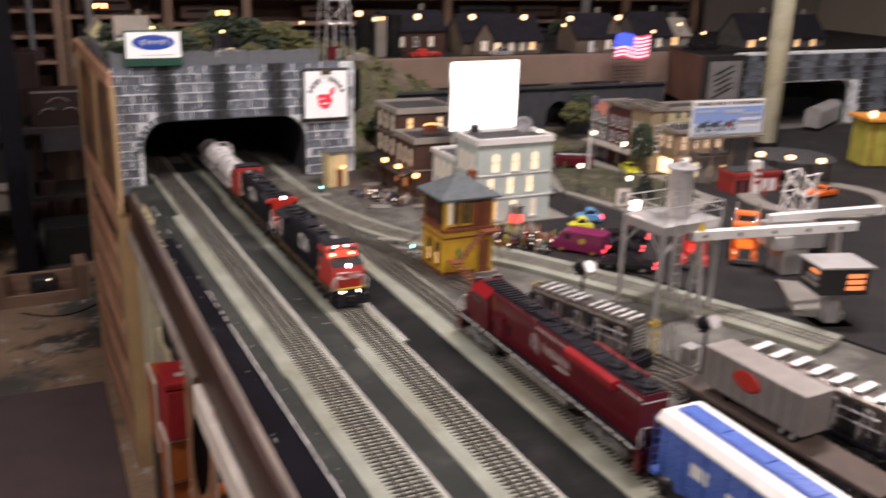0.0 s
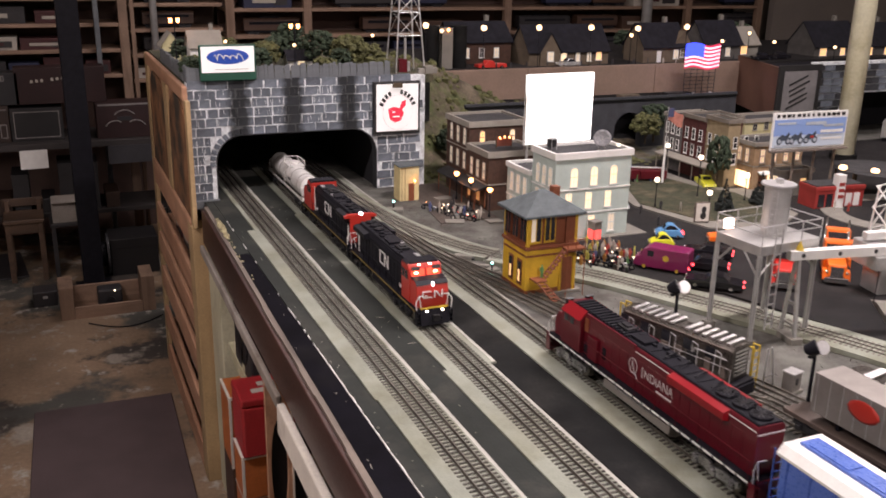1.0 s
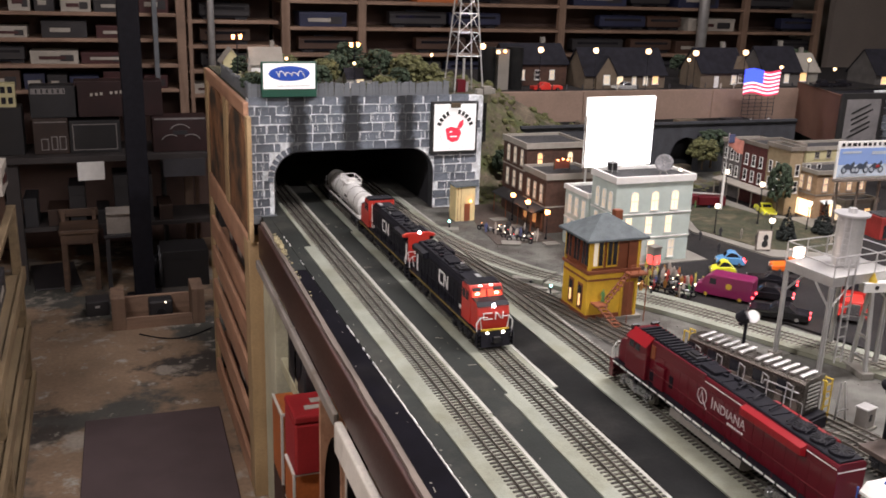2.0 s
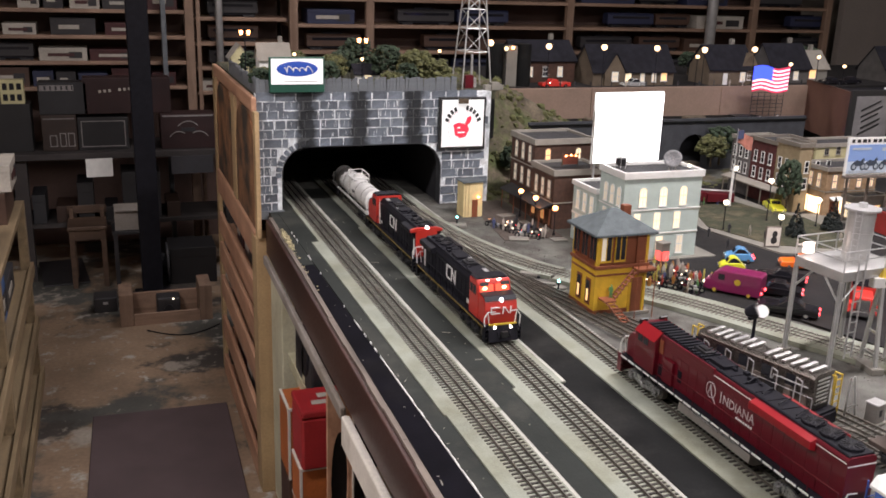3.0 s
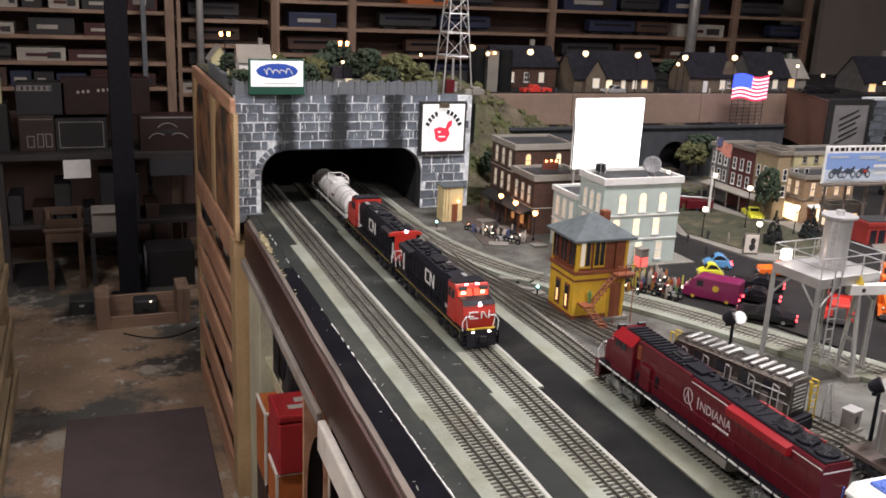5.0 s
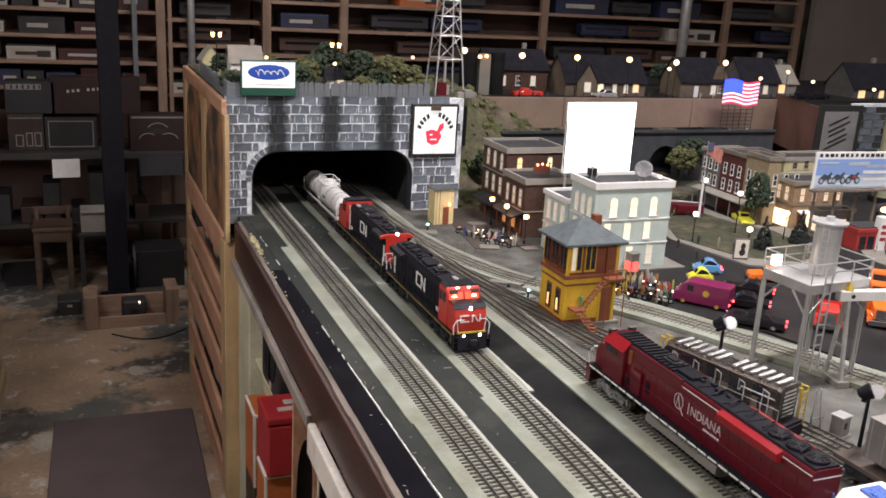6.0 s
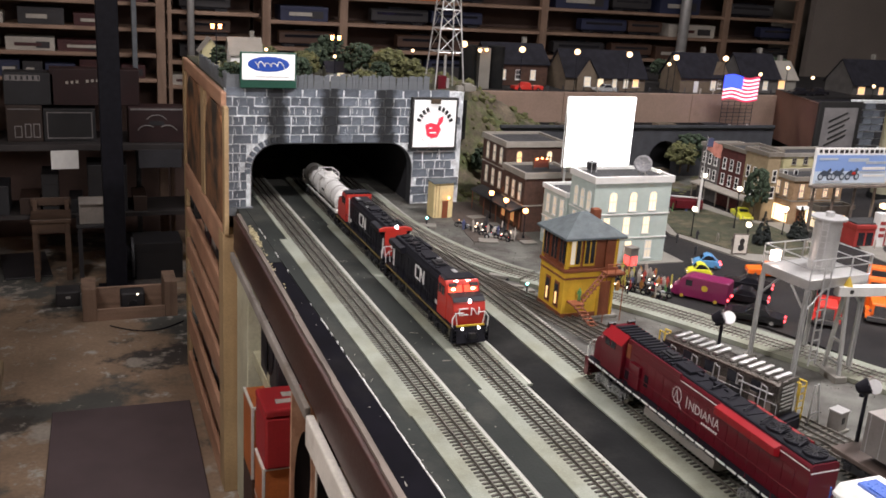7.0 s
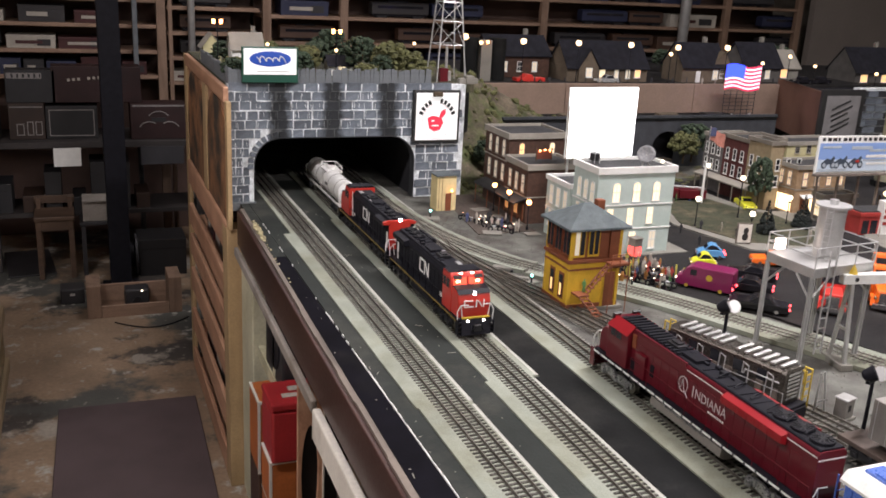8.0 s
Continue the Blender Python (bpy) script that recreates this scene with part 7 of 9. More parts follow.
for q in range(8):
    u0, u1 = -0.09 + 0.0117 * q, -0.0787 + 0.0117 * q
    z0, z1 = 0.1192 + wave(u0), 0.1192 + wave(u1)
    part("blue_field", prism(B(), [(u0, z0), (u1, z1), (u1, z1 + 0.0504), (u0, z0 + 0.0504)], 0.0, 0.0054, "y"), M["ledblue"], fl, "glowing blue field")
bm = B()
for k in range(6):
    u = -0.085 + 0.032 * k
    tube(bm, [(u, 0.004, -0.035), (u, 0.004, 0.075)], 0.0014, 5)
for k in range(8):
    tube(bm, [(-0.085, 0.004, -0.03 + 0.0145 * k), (0.075, 0.004, -0.03 + 0.0145 * k)], 0.0012, 5)
part("lattice", bm, M["black_steel"], fl, "dark lattice stand")
for u in (-0.045, 0.045):
    part("lamp", ball(B(), (u, -0.012, -0.02), 0.006, 2), M["alu"], fl, "grey lamp", smooth=True)

# derrick
dk = thing("derrick", pose(1.045, 2.62, PTOP - 0.004), "tall white lattice derrick with ladder bracing", "derrick")
H, b0, b1 = 0.42, 0.046, 0.015
corner = lambda f, sx, sy: (sx * (b0 + (b1 - b0) * f), sy * (b0 + (b1 - b0) * f), H * f)
for sx in (-1, 1):
    for sy in (-1, 1):
        part("leg", tube(B(), [corner(0, sx, sy), corner(1, sx, sy)], 0.0022, 6), M["alu"], dk)
levels = [0, 0.26, 0.42, 0.55, 0.66, 0.75, 0.83, 0.9, 0.96]
for i, f in enumerate(levels[1:], 1):
    g = levels[i - 1]
    for (ax, ay), (bx, by) in (((-1, -1), (1, -1)), ((1, -1), (1, 1)), ((1, 1), (-1, 1)), ((-1, 1), (-1, -1))):
        part("girt", tube(B(), [corner(f, ax, ay), corner(f, bx, by)], 0.0013, 5), M["alu"], dk)
        if i > 1:
            part("brace", tube(B(), [corner(g, ax, ay), corner(f, bx, by)], 0.0012, 5), M["alu"], dk)
bm = B()
cyl(bm, (0, 0, 0), (0, 0, 0.1), 0.004, n=10)
span(bm, -0.02, 0.012, -0.012, 0.012, 0.0, 0.03)
part("pump", bm, M["alu"], dk)
part("engine_house", span(B(), -0.03, -0.004, -0.03, -0.005, 0, 0.04), M["maroon"], dk, "dark red engine house")
bk = thing("silo", pose(1.13, 2.70, hill_z(1.13, 2.70) - 0.01), "dark navy vertical silo beside the derrick", "silo", "silos by the derrick")
part("drum", cyl(B(), (0, 0, 0), (0, 0, 0.13), 0.028, n=28), M["dark_top"], bk)
part("dome", ball(B(), (0, 0, 0.13), 0.028, 2, (1, 1, 0.35)), M["dark_top"], bk, smooth=True)

# framed picture board and second portal at the far right
pb = thing("sign", pose(2.592, 2.60, T + 0.10), "tall framed grey picture board with dark slanting bars", "sign")
part("frame", span(B(), -0.1, 0.1, 0.0, 0.012, 0.0, 0.2), M["signblack"], pb, "black frame", bevel=0.002)
part("panel", span(B(), -0.078, 0.078, -0.002, 0.0, 0.03, 0.178), mk("grey_poster", (0.17, 0.165, 0.165), 0.6, var=0.2, scale=20), pb, "grey picture field")
for k in range(5):
    part("bar", box(B(), (-0.01 + 0.006 * (k % 2), -0.003, 0.06 + 0.021 * k), (0.1 - 0.012 * (k % 3), 0.002, 0.006), ry=-22), M["signblack"], pb, "dark slanting bar")
part("stand", span(B(), -0.09, 0.09, 0.002, 0.01, -0.1, 0.0), M["dark_top"], pb)
p2 = thing("tunnel_portal", pose(0, 0, 0), "second grey stone tunnel portal on the railway shelf", "tunnel portal", kind="structure")
op2 = arch_poly(2.90, 3.34, T - 0.003, 1.03, 0.06)
part("wall", prism(B(), [(2.70, T - 0.003), (2.70, 1.15), (3.7, 1.15), (3.7, T - 0.003)] + op2[::-1], 2.64, 2.67, "y"), M["mortar"], p2)
# black sheets painted for the dark inside of this portal
part("lining", span(B(), 2.86, 3.38, 2.86, 2.88, T, 1.08), M["tunnel"], p2, "black sheet painted for the darkness inside the portal")
part("lining", span(B(), 2.86, 3.38, 2.672, 2.858, 1.05, 1.08), M["tunnel"], p2, "black sheet painted for the darkness inside the portal")
random.seed(41)
z = T + 0.011
while z < 1.145:
    x = 2.702
    while x < 3.69:
        k = random.randrange(5)
        ln = 0.022 + 0.008 * k
        if not (2.89 - ln < x < 3.35 and z < 1.045):
            ob = new("stone", STONE["stone" if (x * 7.0) % 1 < 0.55 else "soot", k])
            ob.parent = p2
            ob.matrix_basis = pose(x + ln / 2, 2.6395, z)
        x += ln + 0.0045
    z += 0.0268
structure("hill_top", prism(B(), [(2.742, 3.11), (2.582, 2.675), (3.9, 2.675), (3.9, 3.11)], 1.03, 1.09, "z"), M["upperroof"], "dark scenic top over the second portal", "ground")
wc = thing("passenger_car", pose(3.14, 2.60, T - 0.004, 0, 0, -62), "silver-white passenger wagon leaving the second portal", "model wagon")
part("body", prism(B(), hood_poly(0.032, 0.02, 0.1, 0.018), -0.15, 0.15, "y"), M["alu"], wc, bevel=0.001)
for k in range(7):
    part("window", span(B(), -0.0325, -0.0318, -0.13 + 0.039 * k, -0.105 + 0.039 * k, 0.06, 0.08), M["glass_dark"], wc, "dark window")
part("underframe", span(B(), -0.028, 0.028, -0.14, 0.14, 0.0, 0.02), M["black"], wc)


# ---------------------------------------------------------------- vehicles
TYRE = mesh_of("tyre", cyl(B(), (-0.003, 0, 0), (0.003, 0, 0), 0.0072, n=18), M["black"])


def wheels(e, half, ys, hub="chrome", r=0.0072):
    for sx in (-1, 1):
        for y in ys:
            w = new("wheel", TYRE)
            w.parent = e
            k = r / 0.0072
            w.matrix_basis = pose(sx * half, y, r) @ Matrix.Diagonal((1, k, k, 1))
            part("hub", cyl(B(), (sx * 0.003, 0, 0), (sx * 0.0036, 0, 0), 0.0042, n=14), M[hub], w, "bright hub cap")


def car(x, y, rz, color, label, L=0.105, W=0.042, round_=False, lights=True, roof=None, z=T + 0.001, hub="chrome"):
    """A toy car; its front points to local +y."""
    e = thing("car", pose(x, y, z, 0, 0, rz), label, "model car", "toy cars in the street")
    h = L / 2
    if round_:
        low = [(-h, 0.008), (-h + 0.004, 0.018), (-h * 0.55, 0.024), (h * 0.45, 0.022), (h - 0.006, 0.018), (h, 0.009), (h, 0.006), (-h, 0.006)]
        top = [(-h * 0.72, 0.022), (-h * 0.35, 0.034), (0.0, 0.037), (h * 0.22, 0.034), (h * 0.5, 0.021)]
    else:
        low = [(-h, 0.008), (-h + 0.001, 0.019), (-h * 0.5, 0.0215), (h * 0.35, 0.0205), (h - 0.003, 0.0175), (h, 0.009), (h - 0.002, 0.0055), (-h + 0.002, 0.0055)]
        top = [(-h * 0.55, 0.021), (-h * 0.32, 0.032), (h * 0.08, 0.033), (h * 0.34, 0.0205)]
    part("body", prism(B(), low, -W / 2, W / 2), M[color], e, bevel=0.0018)
    c = part("cabin", prism(B(), top, -W / 2 + 0.004, W / 2 - 0.004), M[roof or color], e, bevel=0.0018)
    ins = [(p[0] * 0.9 - 0.001, 0.0225 + (p[1] - 0.0225) * 0.82) for p in top]
    for sx in (-1, 1):
        part("side_glass", prism(B(), ins, sx * (W / 2 - 0.0043), sx * (W / 2 - 0.0036)), M["glass_dark"], c, "dark glass")
    part("windscreen", box(B(), (0, (top[-1][0] + top[-2][0]) / 2 + 0.0008, (top[-1][1] + top[-2][1]) / 2 + 0.0006), (W - 0.014, 0.0012, 0.010), rx=math.degrees(math.atan2(top[-1][0] - top[-2][0], top[-2][1] - top[-1][1]))), M["glass_dark"], c, "dark glass")
    wheels(e, W / 2 - 0.0035, (-h * 0.6, h * 0.62), hub)
    for yy, s in ((h, 1), (-h, -1)):
        part("bumper", span(B(), -W / 2 + 0.001, W / 2 - 0.001, yy - 0.001, yy + s * 0.0018, 0.0075, 0.0105), M["chrome"], e, bevel=0.0005)
        for sx in (-1, 1):
            part("headlight" if s > 0 else "tail_light", ball(B(), (sx * (W / 2 - 0.007), yy, 0.0145), 0.0026, 2), M["tail"] if (s < 0 and lights) else M["chrome"], e, "glowing red tail light" if (s < 0 and lights) else "", smooth=True)
    return e


M["carblue"] = mk("sky_blue_car_paint", (0.12, 0.33, 0.62), 0.25, var=0.05, bump=0.02, coat=0.5)
M["caryellow"] = mk("lemon_car_paint", (0.72, 0.72, 0.04), 0.3, var=0.05, bump=0.02, coat=0.4)
M["carblack"] = mk("black_car_paint", (0.012, 0.011, 0.014), 0.2, var=0.1, bump=0.02, coat=0.6)
M["carorange"] = mk("orange_car_paint", (0.85, 0.16, 0.015), 0.3, var=0.05, bump=0.02, coat=0.4)
M["carsilver"] = mk("silver_car_paint", (0.5, 0.52, 0.53), 0.25, 0.5, var=0.05, bump=0.02, coat=0.4)
M["magenta"] = mk("magenta_van_paint", (0.21, 0.018, 0.085), 0.3, var=0.06, bump=0.02, coat=0.4)
M["dullred"] = mk("dull_red_station_paint", (0.32, 0.035, 0.03), 0.5, var=0.15, scale=40, bump=0.05)
M["truckred"] = mk("red_truck_paint", (0.6, 0.04, 0.03), 0.3, var=0.06, bump=0.02, coat=0.4)

car(1.43, 1.775, 60, "carblue", "rounded sky-blue toy car parked in the street", 0.068, 0.035, True)
car(1.364, 1.714, 62, "caryellow", "rounded lemon-yellow toy car beside a blue one", 0.06, 0.033, True, lights=False)
car(1.30, 1.438, 46, "carblack", "long black toy saloon car with red tail lights", 0.12, 0.045)
car(1.355, 1.545, 46, "carblack", "black toy coupe parked beside the van", 0.11, 0.044)
car(1.425, 1.615, 46, "carblack", "black toy saloon in the parking row", 0.11, 0.044)
car(1.545, 1.69, 62, "carorange", "orange toy muscle car in the street", 0.1, 0.042)
car(1.865, 2.185, 160, "caryellow", "yellow-green toy car by the corner shop", 0.095, 0.04, lights=False)
car(1.47, 2.06, 160, "carsilver", "silver toy car behind the grey house", 0.09, 0.04, lights=False)
car(1.75, 1.50, 30, "carorange", "bright orange toy hot rod near the gantry", 0.1, 0.05, True, lights=False)
car(2.225, 1.755, 95, "carorange", "orange-yellow toy coupe on a ring road", 0.1, 0.045, lights=False)
car(1.66, 1.62, 120, "carsilver", "pale grey toy car in the street", 0.1, 0.042, lights=False)

van = thing("van", pose(1.27, 1.576, T + 0.001, 0, 0, 38), "magenta toy delivery van with yellow wheels and round emblem", "model van", "toy cars in the street")
part("body", prism(B(), [(-0.06, 0.007), (-0.06, 0.05), (-0.056, 0.053), (0.03, 0.053), (0.042, 0.046), (0.05, 0.03), (0.061, 0.027), (0.063, 0.008), (0.055, 0.006), (-0.055, 0.006)], -0.0235, 0.0235), M["magenta"], van, bevel=0.002)
for sx in (-1, 1):
    part("side_window", span(B(), sx * 0.0232, sx * 0.0238, 0.018, 0.032, 0.032, 0.045), M["glass_dark"], van, "dark window")
    part("emblem", cyl(B(), (sx * 0.0236, -0.01, 0.032), (sx * 0.0242, -0.01, 0.032), 0.007, n=20), M["yellow"], van, "round yellow emblem")
    part("tail_light", ball(B(), (sx * 0.018, -0.0605, 0.016), 0.003, 2), M["tail"], van, "glowing red tail light", smooth=True)
    part("headlight", ball(B(), (sx * 0.017, 0.063, 0.02), 0.003, 2), M["lampwhite"], van, "glowing headlight", smooth=True)
part("windscreen", box(B(), (0, 0.0468, 0.0385), (0.038, 0.0015, 0.017), rx=28), M["glass_dark"], van, "dark windscreen")
wheels(van, 0.02, (-0.036, 0.038), "yellow")


def semi(x, y, rz, color, label):
    e = thing("truck", pose(x, y, T + 0.001, 0, 0, rz), label, "model truck", "toy trucks by the gantry")
    part("hood", prism(B(), [(0.0, 0.02), (0.0, 0.05), (0.045, 0.046), (0.048, 0.02)], -0.019, 0.019), M[color], e, bevel=0.002)
    part("cab", prism(B(), [(-0.04, 0.018), (-0.04, 0.082), (-0.006, 0.084), (0.002, 0.05), (0.002, 0.018)], -0.026, 0.026), M[color], e, bevel=0.003)
    part("windscreen", box(B(), (0, -0.0015, 0.067), (0.044, 0.0015, 0.022), rx=14), M["glass_dark"], e, "dark windscreen")
    part("grille", span(B(), -0.013, 0.013, 0.0465, 0.0492, 0.02, 0.042), M["chrome"], e, "chrome grille")
    part("bumper", span(B(), -0.025, 0.025, 0.05, 0.054, 0.008, 0.019), M["chrome"], e, bevel=0.001)
    part("chassis", span(B(), -0.012, 0.012, -0.09, 0.048, 0.012, 0.019), M["black"], e)
    for sx in (-1, 1):
        part("fender", prism(B(), [(0.012, 0.012), (0.016, 0.03), (0.04, 0.03), (0.046, 0.012), (0.038, 0.024), (0.02, 0.024)], sx * 0.018, sx * 0.028), M[color], e)
        part("headlight", ball(B(), (sx * 0.02, 0.048, 0.03), 0.0035, 2), M["chrome"], e, smooth=True)
        part("exhaust", cyl(B(), (sx * 0.024, -0.043, 0.02), (sx * 0.024, -0.043, 0.1), 0.0025, n=10), M["chrome"], e, "chrome exhaust pipe", smooth=True)
    wheels(e, 0.021, (-0.078, -0.052, 0.03), "chrome", 0.0105)
    return e


semi(1.456, 1.404, 140, "truckred", "red toy truck tractor with chrome bumper")
semi(1.586, 1.39, 140, "carorange", "orange toy truck tractor with chrome bumper")
semi(1.66, 1.46, 140, "carorange", "second orange toy truck tractor")
fe = thing("fire_engine", pose(1.72, 2.29, T + 0.004, 0, 0, 75), "dark red toy fire engine beside the park", "model truck")
part("body", span(B(), -0.02, 0.02, -0.06, 0.025, 0.01, 0.036), M["maroon"], fe, bevel=0.002)
part("cab", prism(B(), [(0.027, 0.01), (0.027, 0.04), (0.052, 0.04), (0.06, 0.026), (0.06, 0.01)], -0.02, 0.02), M["maroon"], fe, bevel=0.002)
part("ladder", tube(tube(B(), [(-0.006, -0.06, 0.04), (-0.006, 0.05, 0.046)], 0.0012), [(0.006, -0.06, 0.04), (0.006, 0.05, 0.046)], 0.0012), M["silver"], fe)
wheels(fe, 0.018, (-0.04, 0.042), "chrome")

# silver trailer on a flat wagon
fc = thing("flat_wagon", pose(1.034, 0.735, RT, 0, 0, 3), "brown flat wagon under a silver road trailer", "model wagon", "wagons on the yard tracks")
part("deck", span(B(), -0.03, 0.03, -0.19, 0.17, 0.02, 0.027), mk("oxide_brown", (0.07, 0.05, 0.04), 0.7, var=0.2), fc, bevel=0.001)
for yy in (-0.13, 0.12):
    truck(fc, yy, 2, 0.018, "black_steel", "dark side frame")
tr = thing("trailer", pose(1.036, 0.768, RT + 0.027, 0, 0, 3) @ Matrix.Diagonal((0.94, 0.82, 1.04, 1)), "silver road trailer with a small red emblem", "model trailer")
part("box", span(B(), -0.0295, 0.0295, -0.115, 0.115, 0.014, 0.072), M["dullalu"], tr, bevel=0.0012)
for sx in (-1, 1):
    part("emblem", ball(B(), (sx * 0.0297, 0.01, 0.05), 0.03, 2, (0.03, 1.1, 0.5)), M["redcn"], tr, "orange-red oval emblem", smooth=True)
    for k in range(9):
        part("side_post", span(B(), sx * 0.0294, sx * 0.03, -0.11 + 0.027 * k, -0.109 + 0.027 * k, 0.015, 0.071), M["alu"], tr)
wheels(tr, 0.022, (-0.095, -0.072), "alu", 0.0075)
part("landing_leg", span(B(), -0.02, 0.02, 0.06, 0.066, 0.0, 0.014), M["black"], tr)

# ---------------------------------------------------------------- coaling platform
pf = thing("sand_tower", pose(1.233, 1.23, T - 0.004, 0, 0, 5), "silver model tower with a railed platform and round tank", "platform tower")
PW, PD, PZ = 0.074, 0.055, 0.19
part("deck", span(B(), -PW, PW, -PD, PD, PZ - 0.018, PZ), M["alu"], pf, "silver platform deck", bevel=0.0012)
for sx in (-1, 1):
    for sy in (-1, 1):
        bm = B()
        span(bm, sx * (PW - 0.003) - 0.005, sx * (PW - 0.003) + 0.005, sy * (PD - 0.003) - 0.0015, sy * (PD - 0.003) + 0.0015, 0, PZ - 0.0185)
        span(bm, sx * (PW - 0.003) - 0.0015, sx * (PW - 0.003) + 0.0015, sy * (PD - 0.003) - 0.005, sy * (PD - 0.003) + 0.005, 0, PZ - 0.0185)
        part("leg", bm, M["alu"], pf)
        part("foot", span(B(), sx * (PW - 0.003) - 0.009, sx * (PW - 0.003) + 0.009, sy * (PD - 0.003) - 0.009, sy * (PD - 0.003) + 0.009, 0.0, 0.012), M["paving"], pf, "concrete foot")
for sx in (-1, 1):
    part("knee_brace", tube(B(), [(sx * (PW - 0.006), -PD + 0.003, PZ - 0.055), (sx * (PW - 0.045), -PD + 0.003, PZ - 0.019)], 0.002, 6), M["alu"], pf)
    part("knee_brace", tube(B(), [(-PW + 0.003, sx * (PD - 0.006), PZ - 0.055), (-PW + 0.003, sx * (PD - 0.04), PZ - 0.019)], 0.002, 6), M["alu"], pf)
bm = B()
cyl(bm, (0.012, 0, PZ), (0.012, 0, PZ + 0.092), 0.0235, n=36)
part("tank", bm, M["alu"], pf, "silver upright tank", smooth=False)
part("tank_lid", cyl(cyl(B(), (0.012, 0, PZ + 0.092), (0.012, 0, PZ + 0.0955), 0.031, n=36), (0.012, 0, PZ + 0.0955), (0.012, 0, PZ + 0.104), 0.0075, n=16), M["silver"], pf, "wide silver lid")
for k in range(3):
    part("tank_band", cyl(B(), (0.012, 0, PZ + 0.02 + 0.03 * k), (0.012, 0, PZ + 0.0225 + 0.03 * k), 0.0242, n=36), M["alu"], pf)
for zz in (0.02, 0.036):
    for a, b in (((-PW, -PD), (PW, -PD)), ((PW, -PD), (PW, PD)), ((PW, PD), (-PW, PD)), ((-PW, PD), (-PW, -PD))):
        part("rail", tube(B(), [(a[0], a[1], PZ + zz), (b[0], b[1], PZ + zz)], 0.0012, 6), M["silver"], pf)
for u in (-1, -0.33, 0.33, 1):
    for sy in (-1, 1):
        part("stanchion", cyl(B(), (u * PW, sy * PD, PZ), (u * PW, sy * PD, PZ + 0.036), 0.0013, n=6), M["silver"], pf)
part("work_light", span(B(), -PW + 0.006, -PW + 0.023, 0.036, 0.046, PZ + 0.008, PZ + 0.026), M["worklight"], pf, "bright work light")
lad = part("ladder", tube(tube(B(), [(-0.045, -PD - 0.004, 0.03), (-0.045, -PD - 0.004, PZ + 0.03)], 0.0016), [(-0.028, -PD - 0.004, 0.03), (-0.028, -PD - 0.004, PZ + 0.03)], 0.0016), M["silver"], pf, "silver ladder")
for k in range(9):
    part("rung", tube(B(), [(-0.045, -PD - 0.004, 0.04 + 0.019 * k), (-0.028, -PD - 0.004, 0.04 + 0.019 * k)], 0.0013), M["silver"], lad)
lad = part("tank_ladder", tube(tube(B(), [(-0.0165, -0.012, PZ), (-0.0165, -0.012, PZ + 0.092)], 0.001), [(-0.0125, -0.022, PZ), (-0.0125, -0.022, PZ + 0.092)], 0.001), M["silver"], pf)
for k in range(8):
    part("rung", tube(B(), [(-0.0165, -0.012, PZ + 0.01 + 0.011 * k), (-0.0125, -0.022, PZ + 0.01 + 0.011 * k)], 0.0008), M["silver"], lad)
for x, y, h in ((1.02, 1.345, 0.04), (1.052, 1.03, 0.075)):
    yl_ = thing("loading_ladder", pose(x, y, T - 0.004, 0, 0, 15), "small yellow railed ladder platform by the track", "ladder platform", "yellow ladders in the yard")
    for sx in (-1, 1):
        part("side_rail", tube(B(), [(sx * 0.008, 0, 0), (sx * 0.008, 0, h), (sx * 0.008, 0.012, h), (sx * 0.008, 0.012, 0)], 0.0012), M["yellow"], yl_)
    for k in range(6):
        part("rung", tube(B(), [(-0.008, 0, h * (k + 0.5) / 6), (0.008, 0, h * (k + 0.5) / 6)], 0.001), M["yellow"], yl_)

# ---------------------------------------------------------------- gantry crane and yard machinery
gc = thing("gantry_crane", pose(1.36, 1.155, T - 0.004, 0, 0, -10), "pale steel gantry crane with splayed legs", "gantry crane")
for u in (-0.105, 0.2):
    for s in (-1, 1):
        part("leg", box(B(), (u, s * 0.014, 0.078), (0.006, 0.006, 0.158), rx=s * 7), M["alu"], gc, bevel=0.0006)
    for k in range(3):
        part("cross_tie", span(B(), u - 0.002, u + 0.002, -0.02 + 0.004 * k, 0.02 - 0.004 * k, 0.03 + 0.04 * k, 0.034 + 0.04 * k), M["alu"], gc)
    part("foot", span(B(), u - 0.012, u + 0.012, -0.032, 0.032, 0, 0.012), M["paving"], gc, "concrete foot", bevel=0.001)
part("beam", span(B(), -0.125, 0.24, -0.008, 0.008, 0.156, 0.174), M["white"], gc, "long white beam", bevel=0.001)
for k in range(5):
    part("beam_hole", cyl(B(), (-0.10 + 0.075 * k, -0.0087, 0.165), (-0.10 + 0.075 * k, -0.0079, 0.165), 0.004, n=12), M["signblack"], gc)
part("hoist", span(B(), 0.05, 0.09, -0.016, 0.016, 0.128, 0.155), M["alu"], gc, "grey hoist trolley", bevel=0.002)
part("hook_line", cyl(B(), (0.07, 0, 0.06), (0.07, 0, 0.13), 0.001, n=6), M["black"], gc)
part("warning_cone", cyl(B(), (-0.104, 0, 0.174), (-0.104, 0, 0.19), 0.008, 0.001, n=14), M["yellow"], gc, "yellow cone")
mc = thing("crane_house", pose(1.63, 1.30, T + 0.001, 0, 0, -12), "grey crane machinery cabin on a pedestal", "crane cabin")
part("pedestal", span(B(), -0.03, 0.03, -0.03, 0.03, 0, 0.06), M["alu"], mc, bevel=0.002)
part("cabin", span(B(), -0.06, 0.06, -0.036, 0.036, 0.06, 0.11), M["alu"], mc, "plain grey cabin", bevel=0.003)
